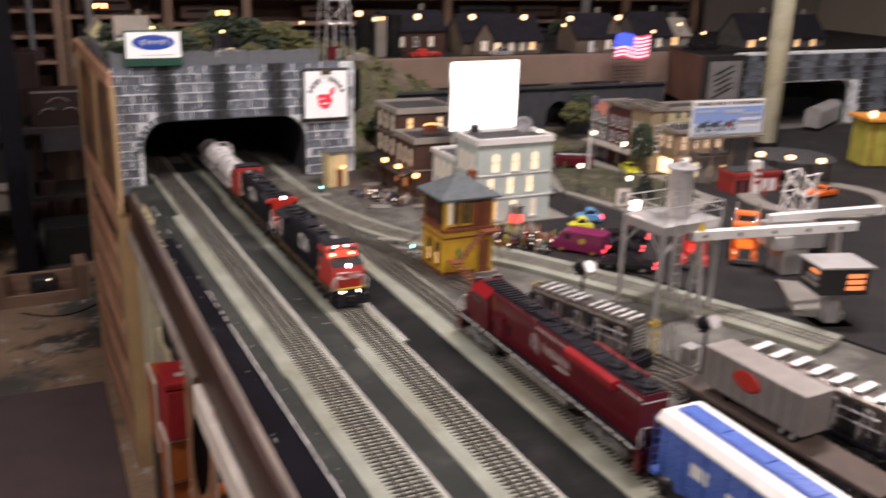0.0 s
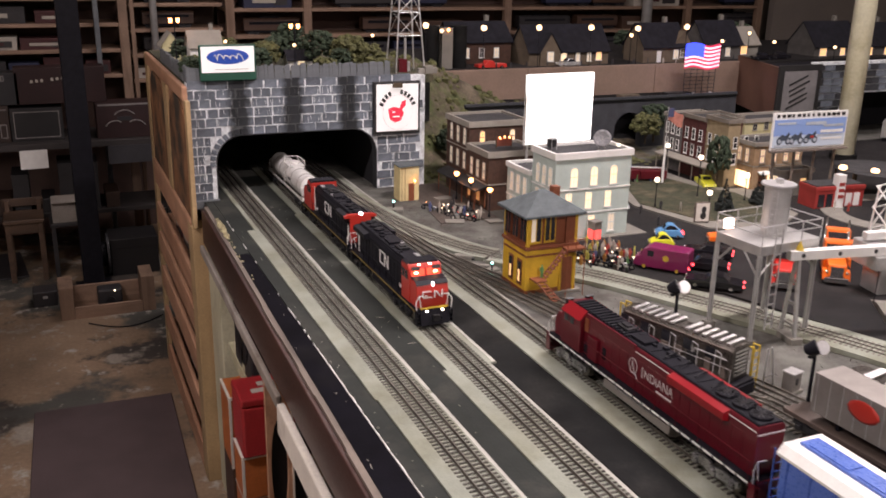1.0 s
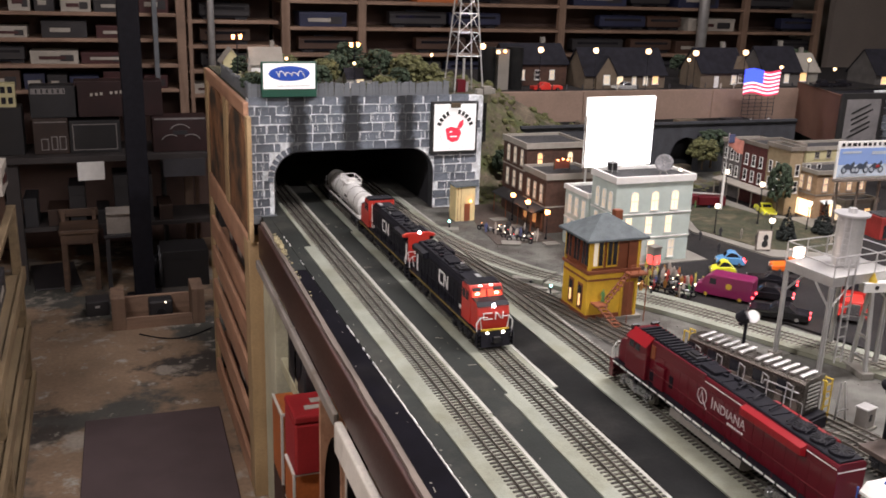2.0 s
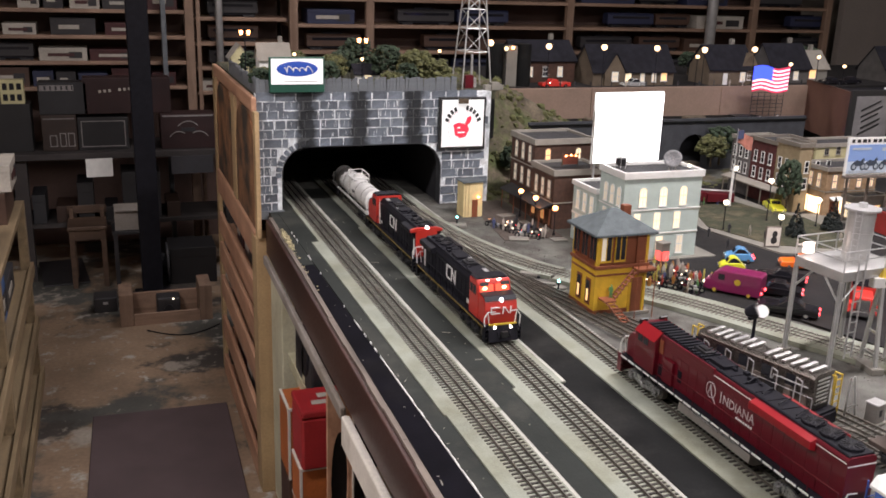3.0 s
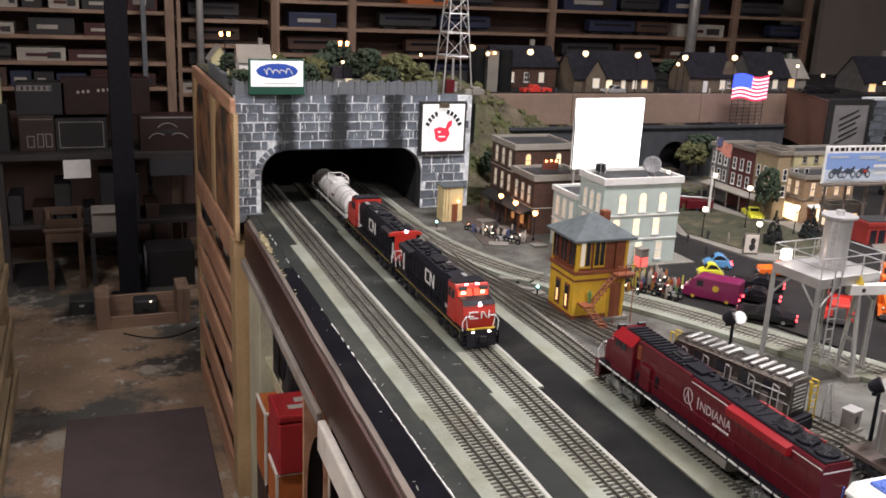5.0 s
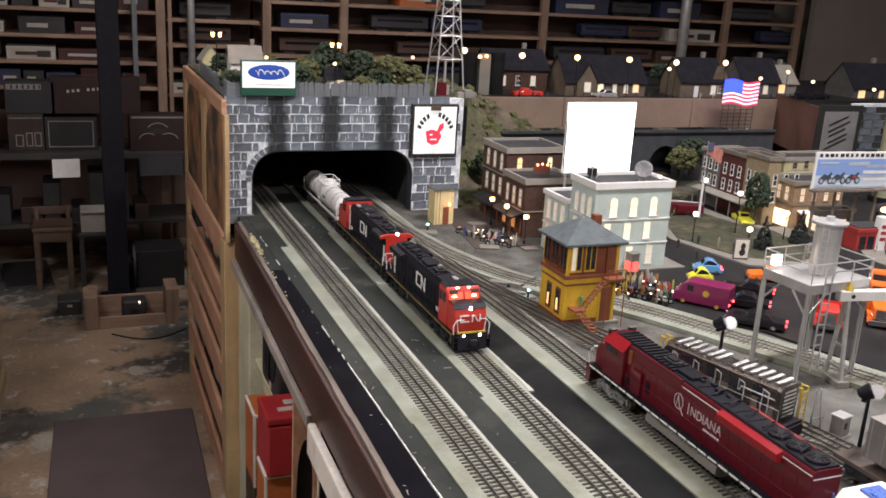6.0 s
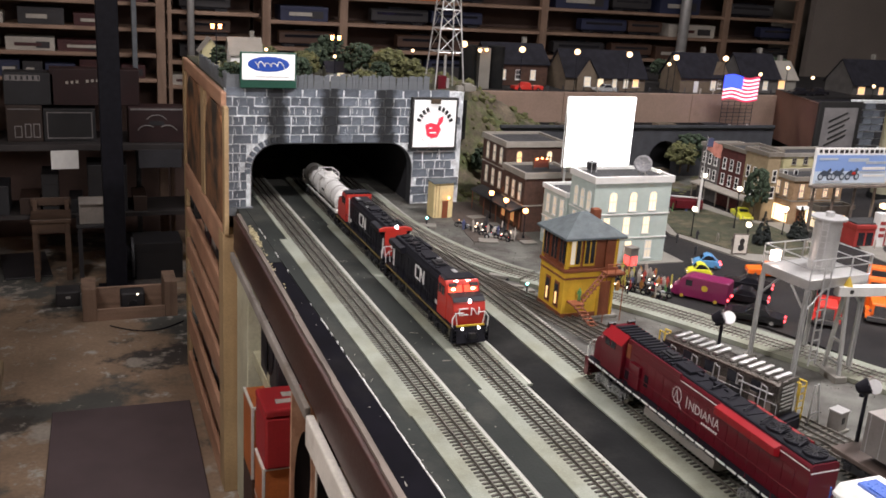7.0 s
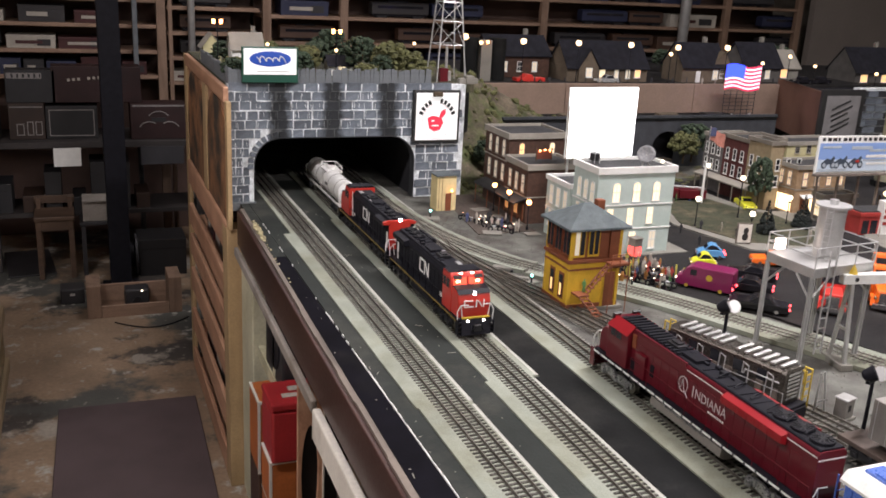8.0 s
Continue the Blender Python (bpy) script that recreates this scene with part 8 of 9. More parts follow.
part("jib", box(B(), (0.08, 0, 0.128), (0.28, 0.016, 0.016), ry=-2), M["white"], mc, "long pale jib", bevel=0.001)
part("counterweight", cyl(B(), (0.09, -0.03, 0.025), (0.09, 0.03, 0.025), 0.025, n=24), M["dark_top"], mc)
lt = thing("lattice_tower", pose(1.86, 1.50, T + 0.001, 0, 0, 10), "white lattice steel tower in the yard", "lattice tower")
for sx in (-1, 1):
    for sy in (-1, 1):
        part("leg", tube(B(), [(sx * 0.032, sy * 0.032, 0), (sx * 0.024, sy * 0.024, 0.16)], 0.0028), M["white"], lt)
for k in range(3):
    a, b = 0.053 * k, 0.053 * (k + 1)
    for s in (-1, 1):
        part("girt", tube(B(), [(-0.029, s * 0.029, b), (0.029, s * 0.029, b)], 0.002), M["white"], lt)
        part("brace", tube(B(), [(-0.031, s * 0.03, a), (0.029, s * 0.029, b)], 0.002), M["white"], lt)
        part("brace", tube(B(), [(s * 0.03, -0.031, a), (s * 0.029, 0.029, b)], 0.002), M["white"], lt)
kb = thing("sign_box", pose(1.485, 1.05, T - 0.004, 0, 0, -18) @ Matrix.Diagonal((1.08, 1.08, 1.0, 1)), "black illuminated sign box with amber bars on a post", "sign box")
part("box", span(B(), -0.045, 0.045, -0.034, 0.034, 0.07, 0.122), M["signblack"], kb, "black box", bevel=0.001)
part("lid", span(B(), -0.05, 0.05, -0.039, 0.039, 0.1222, 0.127), M["alu"], kb, "pale grey lid", bevel=0.001)
part("post", span(B(), -0.012, 0.012, -0.012, 0.012, 0, 0.07), M["alu"], kb)
part("base", span(B(), -0.035, 0.035, -0.03, 0.03, 0, 0.005), M["paving"], kb)
amb = glow("amber_sign_bar", (1.0, 0.33, 0.12), 0.8)
for k in range(3):
    part("amber_bar", span(B(), 0.004, 0.036, -0.0348, -0.0338, 0.08 + 0.012 * k, 0.088 + 0.012 * k), amb, kb, "amber lettering bar")
    part("amber_bar", span(B(), -0.0458, -0.0448, -0.026, 0.022 - 0.01 * k, 0.084 + 0.012 * k, 0.091 + 0.012 * k), amb if k == 2 else M["alu"], kb, "lettering bar")
dc = thing("loading_dock", pose(1.53, 1.14, T + 0.001, 0, 0, -35), "flat pale concrete loading ramp", "loading ramp")
part("ramp", prism(B(), [(-0.09, 0), (-0.09, 0.012), (0.07, 0.012), (0.12, 0)], -0.045, 0.045), M["paving"], dc)

# red and white fuel station
gs = thing("fuel_station", pose(1.985, 1.86, T + 0.001, 0, 0, -6) @ Matrix.Diagonal((0.68, 0.8, 0.98, 1)), "red and white model fuel station with a tall white pylon", "fuel station")
part("body", span(B(), 0, 0.24, 0, 0.09, 0, 0.052), M["dullred"], gs, bevel=0.001)
part("band", span(B(), -0.003, 0.243, -0.003, 0.093, 0.052, 0.064), M["dullred"], gs, "bright red fascia band", bevel=0.001)
part("roof", span(B(), 0.004, 0.236, 0.004, 0.086, 0.0642, 0.067), M["tarroof"], gs)
part("pylon", span(B(), 0.095, 0.13, -0.012, 0.02, 0, 0.098), M["white"], gs, "white pylon", bevel=0.001)
for u in (0.015, 0.055, 0.15, 0.19):
    part("bay_door", span(B(), u, u + 0.03, -0.0015, 0.0005, 0.004, 0.042), M["white" if u > 0.1 else "glass_dark"], gs, "bay door")
for k in range(3):
    part("panel_line", span(B(), 0.099, 0.126, -0.0128, -0.0118, 0.03 + 0.018 * k, 0.04 + 0.018 * k), M["dullred"], gs, "red bar")
pier = thing("canopy", pose(2.28, 1.93, T + 0.001, 0, 0, -50) @ Matrix.Diagonal((1.15, 1.0, 0.78, 1)), "dark ring-shaped canopy with warm lamps", "canopy")
part("roof", cyl(B(), (0, 0, 0.10), (0, 0, 0.108), 0.11, 0.1, n=40), M["tarroof"], pier)
for k in range(6):
    a = k * math.pi / 3
    part("post", cyl(B(), (0.095 * math.cos(a), 0.095 * math.sin(a), 0), (0.095 * math.cos(a), 0.095 * math.sin(a), 0.1), 0.003, n=8), M["bark"], pier)
for u in (-0.075, 0.0, 0.075):
    part("lamp", ball(B(), (u, -0.085, 0.115), 0.011, 2), M["lampglow"], pier, "glowing globe", smooth=True)
ringp = [(2.2 + 0.21 * math.cos(a), 1.74 + 0.17 * math.sin(a)) for a in [k * math.pi / 12 for k in range(-6, 19)]]
bm = B()
ribbon(bm, polyline(ringp, 0.02), -0.03, 0.03, 0.0, 0.003)
structure("ring_road", bm, M["paving"], "pale curved ring road at the right of the town", "road", m=pose(0, 0, T + 0.0005))


dp = thing("depot", pose(2.755, 1.98, T + 0.001, 0, 0, -20), "yellow-green model depot with an orange roof edge and a lamp", "model building")
part("body", span(B(), -0.07, 0.13, 0, 0.1, 0, 0.15), mk("yellow_green_wall", (0.4, 0.36, 0.06), 0.7, var=0.2, scale=20), dp, bevel=0.001)
part("roof", span(B(), -0.085, 0.145, -0.02, 0.12, 0.15, 0.162), mk("orange_roof_edge", (0.6, 0.25, 0.04), 0.6, var=0.15), dp, "orange roof slab", bevel=0.002)
part("lamp", ball(B(), (-0.072, -0.015, 0.176), 0.013, 2), M["lampglow"], dp, "glowing globe", smooth=True)
for k in range(3):
    part("board", span(B(), -0.05 + 0.055 * k, -0.045 + 0.055 * k, -0.002, 0.0005, 0.0, 0.148), M["towerb"], dp)


# ---------------------------------------------------------------- motorcycles and figurines
def motorcycle(x, y, rz, color, z=T + 0.001):
    e = thing("motorcycle", pose(x, y, z, 0, 0, rz), "small chrome and dark toy motorcycle on its stand", "toy motorcycle", "toy motorcycles")
    for yy in (-0.0125, 0.0125):
        w = part("wheel", cyl(B(), (-0.0014, yy, 0.0068), (0.0014, yy, 0.0068), 0.0068, n=16), M["black"], e)
        part("rim", cyl(B(), (-0.0017, yy, 0.0068), (0.0017, yy, 0.0068), 0.0038, n=12), M["chrome"], w)
    part("engine", span(B(), -0.0028, 0.0028, -0.006, 0.006, 0.004, 0.011), M["chrome"], e, bevel=0.0006)
    part("tank", ball(B(), (0, 0.003, 0.0135), 0.0046, 2, (0.7, 1.3, 0.7)), M[color], e, "painted fuel tank", smooth=True)
    part("seat", span(B(), -0.0022, 0.0022, -0.012, -0.002, 0.0115, 0.0135), M["black"], e, bevel=0.0006)
    part("fork", tube(tube(B(), [(0.0016, 0.0125, 0.0068), (0.0016, 0.008, 0.018)], 0.0006), [(-0.006, 0.0075, 0.0195), (0.006, 0.0075, 0.0195)], 0.0006), M["chrome"], e)
    # glow added to some lamps for the white and red glints among the crowd
    part("headlight", ball(B(), (0, 0.0098, 0.0165), 0.0017, 2), M["lampwhite"] if (x * 977) % 1 < 0.4 else M["chrome"], e, smooth=True)
    part("tail_light", ball(B(), (0, -0.0135, 0.0125), 0.0013, 2), M["tail"] if (x * 613) % 1 < 0.5 else M["chrome"], e, smooth=True)


TRAYS = ((1.139, 1.672), (1.177, 1.599))
BOOTH = (1.244, 1.825)
M["boothglow"] = glow("booth_red_glow", (1.0, 0.07, 0.06), 2.4)
FIG_COLS = [(0.4, 0.05, 0.035), (0.08, 0.1, 0.22), (0.42, 0.38, 0.33), (0.035, 0.035, 0.04), (0.5, 0.46, 0.1), (0.1, 0.24, 0.08), (0.42, 0.2, 0.05)]
FIG_MESH = []
for i, c in enumerate(FIG_COLS):
    bm = B()
    for sx in (-1, 1):
        cyl(bm, (sx * 0.0022, 0.001 * sx, 0), (sx * 0.0015, 0, 0.016), 0.0016, 0.0021, n=7)
        cyl(bm, (sx * 0.0036, 0, 0.027), (sx * 0.0052, 0.002 * (i % 3 - 1), 0.0165), 0.0013, 0.001, n=6)
    box(bm, (0, 0, 0.0215), (0.0062, 0.0036, 0.012), top=1.15)
    cyl(bm, (0, 0, 0.027), (0, 0, 0.0295), 0.0012, n=6)
    ball(bm, (0, 0, 0.0312), 0.0026, 1)
    for v in bm.verts:
        v.co *= 0.82
    FIG_MESH.append(mesh_of("figurine", bm, mk("figurine_paint", c, 0.6, var=0.2)))
COLNAME = ("red", "navy", "beige", "black", "yellow", "green", "orange")


def figurine(x, y, k, z=T + 0.001):
    o = new("figurine", FIG_MESH[k % 7])
    o.matrix_basis = pose(x, y, z, 0, 0, (x * 7919 + y * 3571) % 1 * 360)
    tagged(o, "plain %s toy figurine standing in the model town" % COLNAME[k % 7], "figurine", "toy figurines")


random.seed(61)
for x, y in ((1.09, 1.69), (1.115, 1.66), (1.145, 1.635), (1.17, 1.615), (1.15, 1.69), (1.19, 1.66), (1.125, 1.72), (1.205, 1.635)):
    motorcycle(x, y, random.uniform(20, 70), random.choice(("carblack", "maroon", "carorange", "carsilver")))
for k in range(13):
    motorcycle(1.085 + 0.165 * random.random(), 1.635 + 0.14 * random.random(), random.uniform(0, 180), random.choice(("carblack", "maroon", "carblack", "carsilver")))
for k in range(54):
    figurine(random.uniform(1.09, 1.26), random.uniform(1.64, 1.79), random.choice((0, 6, 2, 2, 3, 4, 6, 2, 4)))
for (x, y), cols in zip(TRAYS, ((4, 3, 1), (2, 2, 5))):
    tray = thing("diorama", pose(x, y, T + 0.001, 0, 0, 40) @ Matrix.Diagonal((1.0, 0.62, 1, 1)), "dark oval display base with toy figurines on it", "diorama", "dioramas in the street")
    part("disc", cyl(B(), (0, 0, 0), (0, 0, 0.004), 0.03, 0.028, n=28), M["carblack"], tray, bevel=0.0008)
    for k, c in enumerate(cols):
        figurine(x - 0.012 + 0.012 * k, y + 0.004 * (k % 2), c, T + 0.005)
    motorcycle(x + 0.004, y - 0.008, 50, "carsilver", T + 0.005)
booth = thing("phone_booth", pose(*BOOTH, T - 0.001, 0, 0, 10), "small grey booth with red glowing panels", "booth")
part("frame", span(B(), -0.012, 0.012, -0.012, 0.012, 0, 0.046), M["dullalu"], booth, "grey metal booth frame", bevel=0.001)
part("lit_panel", span(B(), -0.009, 0.009, -0.0132, -0.0122, 0.006, 0.028), M["boothglow"], booth, "glowing red panel")
part("lit_panel", span(B(), -0.0132, -0.0122, -0.009, 0.009, 0.006, 0.028), M["boothglow"], booth, "glowing red panel")
part("cap", span(B(), -0.0135, 0.0135, -0.0135, 0.0135, 0.046, 0.05), M["dullalu"], booth, bevel=0.001)
for x, y in ((1.0, 2.14), (1.015, 2.11), (0.99, 2.17), (0.975, 2.2), (1.03, 2.09), (0.965, 2.23)):
    motorcycle(x, y, random.uniform(20, 60), random.choice(("carblack", "carblack", "carsilver")), T - 0.004)
for x, y, k in ((0.985, 2.195, 2), (0.96, 2.2, 1), (1.0, 2.16, 3), (1.03, 2.13, 1), (1.05, 2.25, 3), (1.07, 2.11, 2), (1.06, 2.17, 2)):
    figurine(x, y, k, T)
for x, y, k in ((1.60, 1.955, 2), (1.615, 1.91, 3), (1.63, 2.36, 3), (1.7, 2.33, 3), (1.74, 2.4, 1), (1.48, 1.97, 3), (1.46, 1.86, 3), (1.56, 1.99, 3), (1.49, 2.15, 1), (1.53, 2.2, 0), (2.02, 1.82, 2), (2.05, 1.8, 0), (1.8, 1.84, 2)):
    figurine(x, y, k, T + 0.005)
for k in range(7):
    figurine(1.5 + 0.045 * k, 2.30 + 0.03 * math.sin(k), k * 3, T + 0.003)
for k in range(9):
    motorcycle(random.uniform(0.975, 1.06), random.uniform(2.08, 2.2), random.uniform(0, 90), random.choice(("carsilver", "carblack", "carsilver")), T - 0.003)
for k in range(10):
    figurine(random.uniform(0.97, 1.06), random.uniform(2.08, 2.22), random.choice((1, 2, 3, 2)), T)
figurine(0.926, 1.519, 5, T + 0.0415)
post = thing("poster_stand", pose(1.583, 1.842, T + 0.005, 0, 0, -14), "pale standing poster with dark shapes on the park corner", "poster stand")
part("board", span(B(), -0.021, 0.021, 0.0, 0.004, 0.002, 0.056), M["lip"], post, bevel=0.0008)
part("picture", span(B(), -0.018, 0.018, -0.0012, 0.0, 0.005, 0.053), M["trimwhite"], post, "pale picture")
part("shape", ball(ball(B(), (0.003, -0.0015, 0.036), 0.007, 2, (1, 0.1, 1.3)), (0.002, -0.0015, 0.02), 0.009, 2, (1, 0.1, 1.1)), M["signblack"], post, "dark plain shape")
fp = thing("flagpole", pose(1.752, 2.25, T + 0.004), "white flagpole with a small striped flag", "flagpole")
part("pole", cyl(B(), (0, 0, 0), (0, 0, 0.13), 0.0045, 0.003, n=12), M["white"], fp, "white lower column")
part("staff", cyl(B(), (0, 0, 0.13), (0, 0, 0.235), 0.0012, n=8), M["alu"], fp)
fold = [(0.0081 * q, 0.232 - 0.0036 * q + 0.0022 * math.sin(q * 1.1)) for q in range(8)]
bm = prism(B(), fold + [(u, z - 0.036 - u * 0.1) for u, z in fold[::-1]], 0.0, 0.0012, "y")
part("flag", bm, mk("faded_red_flag", (0.4, 0.16, 0.12), 0.8, var=0.3, scale=60), fp, "faded red striped flag")
part("canton", span(B(), 0.0, 0.02, -0.003, 0.004, 0.205, 0.23), mk("faded_navy", (0.06, 0.07, 0.14), 0.8), fp, "dark blue corner")
# bits on the upper street
rt = thing("car", pose(1.6, 3.165, DECK, 0, 0, 90), "long red toy pickup on the upper street", "model car", "toy cars on the upper street")
part("body", prism(B(), [(-0.06, 0.006), (-0.06, 0.02), (-0.01, 0.02), (-0.004, 0.032), (0.02, 0.032), (0.03, 0.02), (0.06, 0.018), (0.06, 0.006)], -0.02, 0.02), M["truckred"], rt, bevel=0.002)
wheels(rt, 0.018, (-0.038, 0.04))
for x, y, c in ((2.9, 3.165, "carblack"), (3.0, 3.165, "carblack"), (1.93, 3.15, "carsilver")):
    o = car(x, y, 88, c, "toy car parked along the upper street", 0.1, 0.042, lights=False, z=DECK)
for k in range(16):
    figurine(1.6 + 0.075 * k + random.uniform(-0.02, 0.02), 3.128 + random.uniform(-0.005, 0.006), random.choice((1, 3, 2, 3)), DECK)
# flaked foam along the table edge near the portal
bm = B()
random.seed(19)
for k in range(150):
    y = 2.28 - (0.17 if k < 100 else 0.5) * random.random()
    ball(bm, (0.3585 + 0.0175 * y + random.uniform(0.0, 0.012), y, T + random.uniform(0.0005, 0.012 if k < 100 else 0.002)), random.uniform(0.001, 0.0036 if k < 100 else 0.0018), 1, (1, 1.4, 0.8), 0.4)
tagged(part("foam_flakes", bm, mk("straw_foam", (0.42, 0.37, 0.22), 0.95, var=0.4, scale=80, bump=0.9)), "pale yellow foam flakes along the table edge", "foam flakes", kind="stuff")

# flat wagons standing on the railway shelf
for k, (x, mt) in enumerate(((1.62, "dimgrey"), (1.83, "paving"), (2.06, "dullalu"), (2.28, "dimgrey"))):
    w = thing("flat_wagon", pose(x, 2.9, MID - 0.027, 0, 0, 90), "low %s flat wagon on the railway shelf" % ("dark grey" if mt == "dimgrey" else "pale grey"), "model wagon", "wagons on the railway shelf")
    part("deck", span(B(), -0.026, 0.026, -0.09, 0.09, 0.010, 0.017), M[mt], w, bevel=0.001)
    for yy in (-0.06, 0.06):
        part("truck", span(B(), -0.018, 0.018, yy - 0.016, yy + 0.016, 0.0, 0.0102), M["black"], w)
    part("load", span(B(), -0.02, 0.02, -0.05 + 0.01 * k, 0.02 + 0.015 * k, 0.017, 0.03), M["black_steel" if k % 2 else "dimwall"], w, "dark load", bevel=0.002)

# relay box and leaning pole between the yard tracks
rx = thing("relay_box", pose(1.105, 1.0, T - 0.004, 0, 0, 14) @ Matrix.Diagonal((0.85, 0.85, 0.8, 1)), "small pale grey relay box beside the yard track", "relay box")
part("base", span(B(), -0.019, 0.019, -0.016, 0.016, 0.0, 0.006), M["paving"], rx, "concrete base", bevel=0.001)
part("body", span(B(), -0.014, 0.014, -0.012, 0.012, 0.006, 0.044), M["dullalu"], rx, bevel=0.0015)
part("hatch", span(B(), -0.006, 0.002, -0.0128, -0.0118, 0.02, 0.034), M["signblack"], rx, "dark hatch")
part("lid", span(B(), -0.0155, 0.0155, -0.0135, 0.0135, 0.044, 0.047), M["alu"], rx, bevel=0.001)
lp = thing("trestle", pose(1.075, 1.02, T - 0.004, 0, 0, 14), "thin grey two-legged trestle beside the relay box", "trestle")
for dx in (-0.016, 0.016):
    part("leg", tube(B(), [(dx, 0.0, 0.0), (dx * 0.3, 0.004, 0.072)], 0.0018), M["alu"], lp)
part("crossbar", tube(B(), [(-0.011, 0.001, 0.024), (0.011, 0.001, 0.024)], 0.0013), M["alu"], lp)
# ---------------------------------------------------------------- wall shelving
def shelving(name, x0, x1, y0, y1, boards, ups, label, top=2.4, up_w=0.045):
    e = thing(name, pose(0, 0, 0), label, "shelving", kind="")
    for z in boards:
        part("shelf_board", span(B(), x0, x1, y0, y1, z - 0.018, z), M["pine"], e, bevel=0.002)
    for x in ups:
        part("upright", span(B(), x - up_w / 2, x + up_w / 2, y0 - 0.006, y0 + 0.03, 0, top), M["pinez"], e, bevel=0.002)
    part("back_panel", span(B(), x0, x1, y1 + 0.002, y1 + 0.012, 0.0, top), mk("dark_brown_back", (0.10, 0.062, 0.05), 0.8, var=0.3, scale=4, bump=0.1), e, "dark brown back panel")
    return e


RB = [0.80, 0.94, 1.075, 1.215, 1.355, 1.495, 1.635, 1.775, 1.915, 2.055]
LB = [0.893, 1.02, 1.147, 1.274, 1.401, 1.528, 1.68, 1.85]
shelving("wall_shelving", 0.95, 4.52, 5.02, 5.3, RB, (0.97, 1.39, 2.61, 3.92, 4.5), "long pine wall shelving full of model trains")
shelving("wall_shelving", -1.6, 0.445, 5.02, 5.3, LB, (-1.58, -0.6, 0.43), "pine wall shelving with boxed model trains")
shelving("wall_shelving", 0.46, 0.93, 5.02, 5.3, [z - 0.03 for z in LB], (0.475,), "narrow pine shelving between steel posts", up_w=0.02)
bp = thing("steel_post", pose(0.15, 4.33, 0), "black steel building post standing before the workbench", "post")
part("shaft", span(B(), -0.046, 0.046, -0.046, 0.046, 0.008, 2.9), M["black"], bp, bevel=0.004)
part("base_plate", span(B(), -0.08, 0.08, -0.08, 0.08, 0.0, 0.008), M["black"], bp)
sp = thing("steel_post", pose(0.3, 4.98, 0), "slim grey-blue steel post in front of the shelving", "post")
part("shaft", span(B(), -0.012, 0.012, -0.015, 0.015, 0, 2.9), M["slate"], sp, bevel=0.003)
sp = thing("steel_post", pose(3.57, 4.98, 0), "grey steel post in front of the shelving", "post")
part("shaft", cyl(B(), (0, 0, 0), (0, 0, 2.9), 0.032, n=18), M["alu"], sp, smooth=True)
sp = thing("steel_post", pose(0.576, 4.98, 0), "grey steel post in front of the shelving", "post")
part("shaft", cyl(B(), (0, 0, 0), (0, 0, 2.9), 0.018, n=18), M["alu"], sp, smooth=True)
structure("partition", span(B(), 4.56, 5.58, 4.95, 5.0, 0, 2.6), M["partition"], "plain beige partition panel beside the shelving", "partition")

BOXC = dict(red=(0.055, 0.013, 0.013), orange=(0.42, 0.12, 0.03), white=(0.4, 0.37, 0.32), navy=(0.02, 0.025, 0.06), black=(0.028, 0.026, 0.028), brown=(0.065, 0.034, 0.022), grey=(0.04, 0.04, 0.045), blue=(0.04, 0.1, 0.25))
# half-bright copies for the dim bench corner, its shade put into the colour
for k in ("brown", "grey", "black"):
    BOXC["dusky_" + k] = tuple(v * 0.5 for v in BOXC[k])
for k, c in BOXC.items():
    M["box_" + k] = mk("carton_" + k, c, 0.55, var=0.2, scale=9, bump=0.08, fine=120)


def carton(x, y, z, w, d, h, col, rz=0, bars=True, label="", group="boxes on the shelves"):
    e = thing("box", pose(x, y, z, 0, 0, rz), label or "%s cardboard model train box on a shelf" % col, "box", group)
    part("carton", span(B(), -w / 2, w / 2, 0, d, 0, h), M["box_" + col], e, bevel=0.002)
    part("lid", span(B(), -w / 2 - 0.001, w / 2 + 0.001, -0.001, d + 0.001, h * 0.75, h + 0.001), M["box_" + col], e, bevel=0.002)
    if bars:
        part("label_bar", span(B(), -w * 0.32, w * random.uniform(0.0, 0.3), -0.003, -0.001, h * 0.35, h * 0.6), M["box_white" if col != "white" else "box_red"], e, "pale label bar")
        part("window", span(B(), w * 0.12, w * 0.4, -0.0024, -0.001, h * 0.2, h * 0.7), M["box_black"], e, "dark display window")


def shelf_model(x, y, z, ln, col, label):
    e = thing("model_train", pose(x, y, z), label, "model train", "model trains on the shelves")
    part("body", prism(B(), hood_poly(0.034, 0.02, 0.085, 0.014), -ln / 2, ln / 2, "y"), M["box_" + col], e, m=pose(0, 0.05, 0, 0, 0, 90), bevel=0.002)
    part("frame", span(B(), -ln / 2 + 0.01, ln / 2 - 0.01, 0.025, 0.075, 0.008, 0.02), M["black"], e)
    for u in (-ln * 0.32, ln * 0.32):
        part("truck", span(B(), u - 0.03, u + 0.03, 0.022, 0.078, 0.0, 0.012), M["black_steel"], e)
    part("roof_detail", span(B(), -ln * 0.2, ln * 0.15, 0.035, 0.065, 0.085, 0.094), M["black"], e)
    part("window_band", span(B(), -ln * 0.4, ln * 0.4, 0.0145, 0.0162, 0.052, 0.066), M["glass_dark"], e)


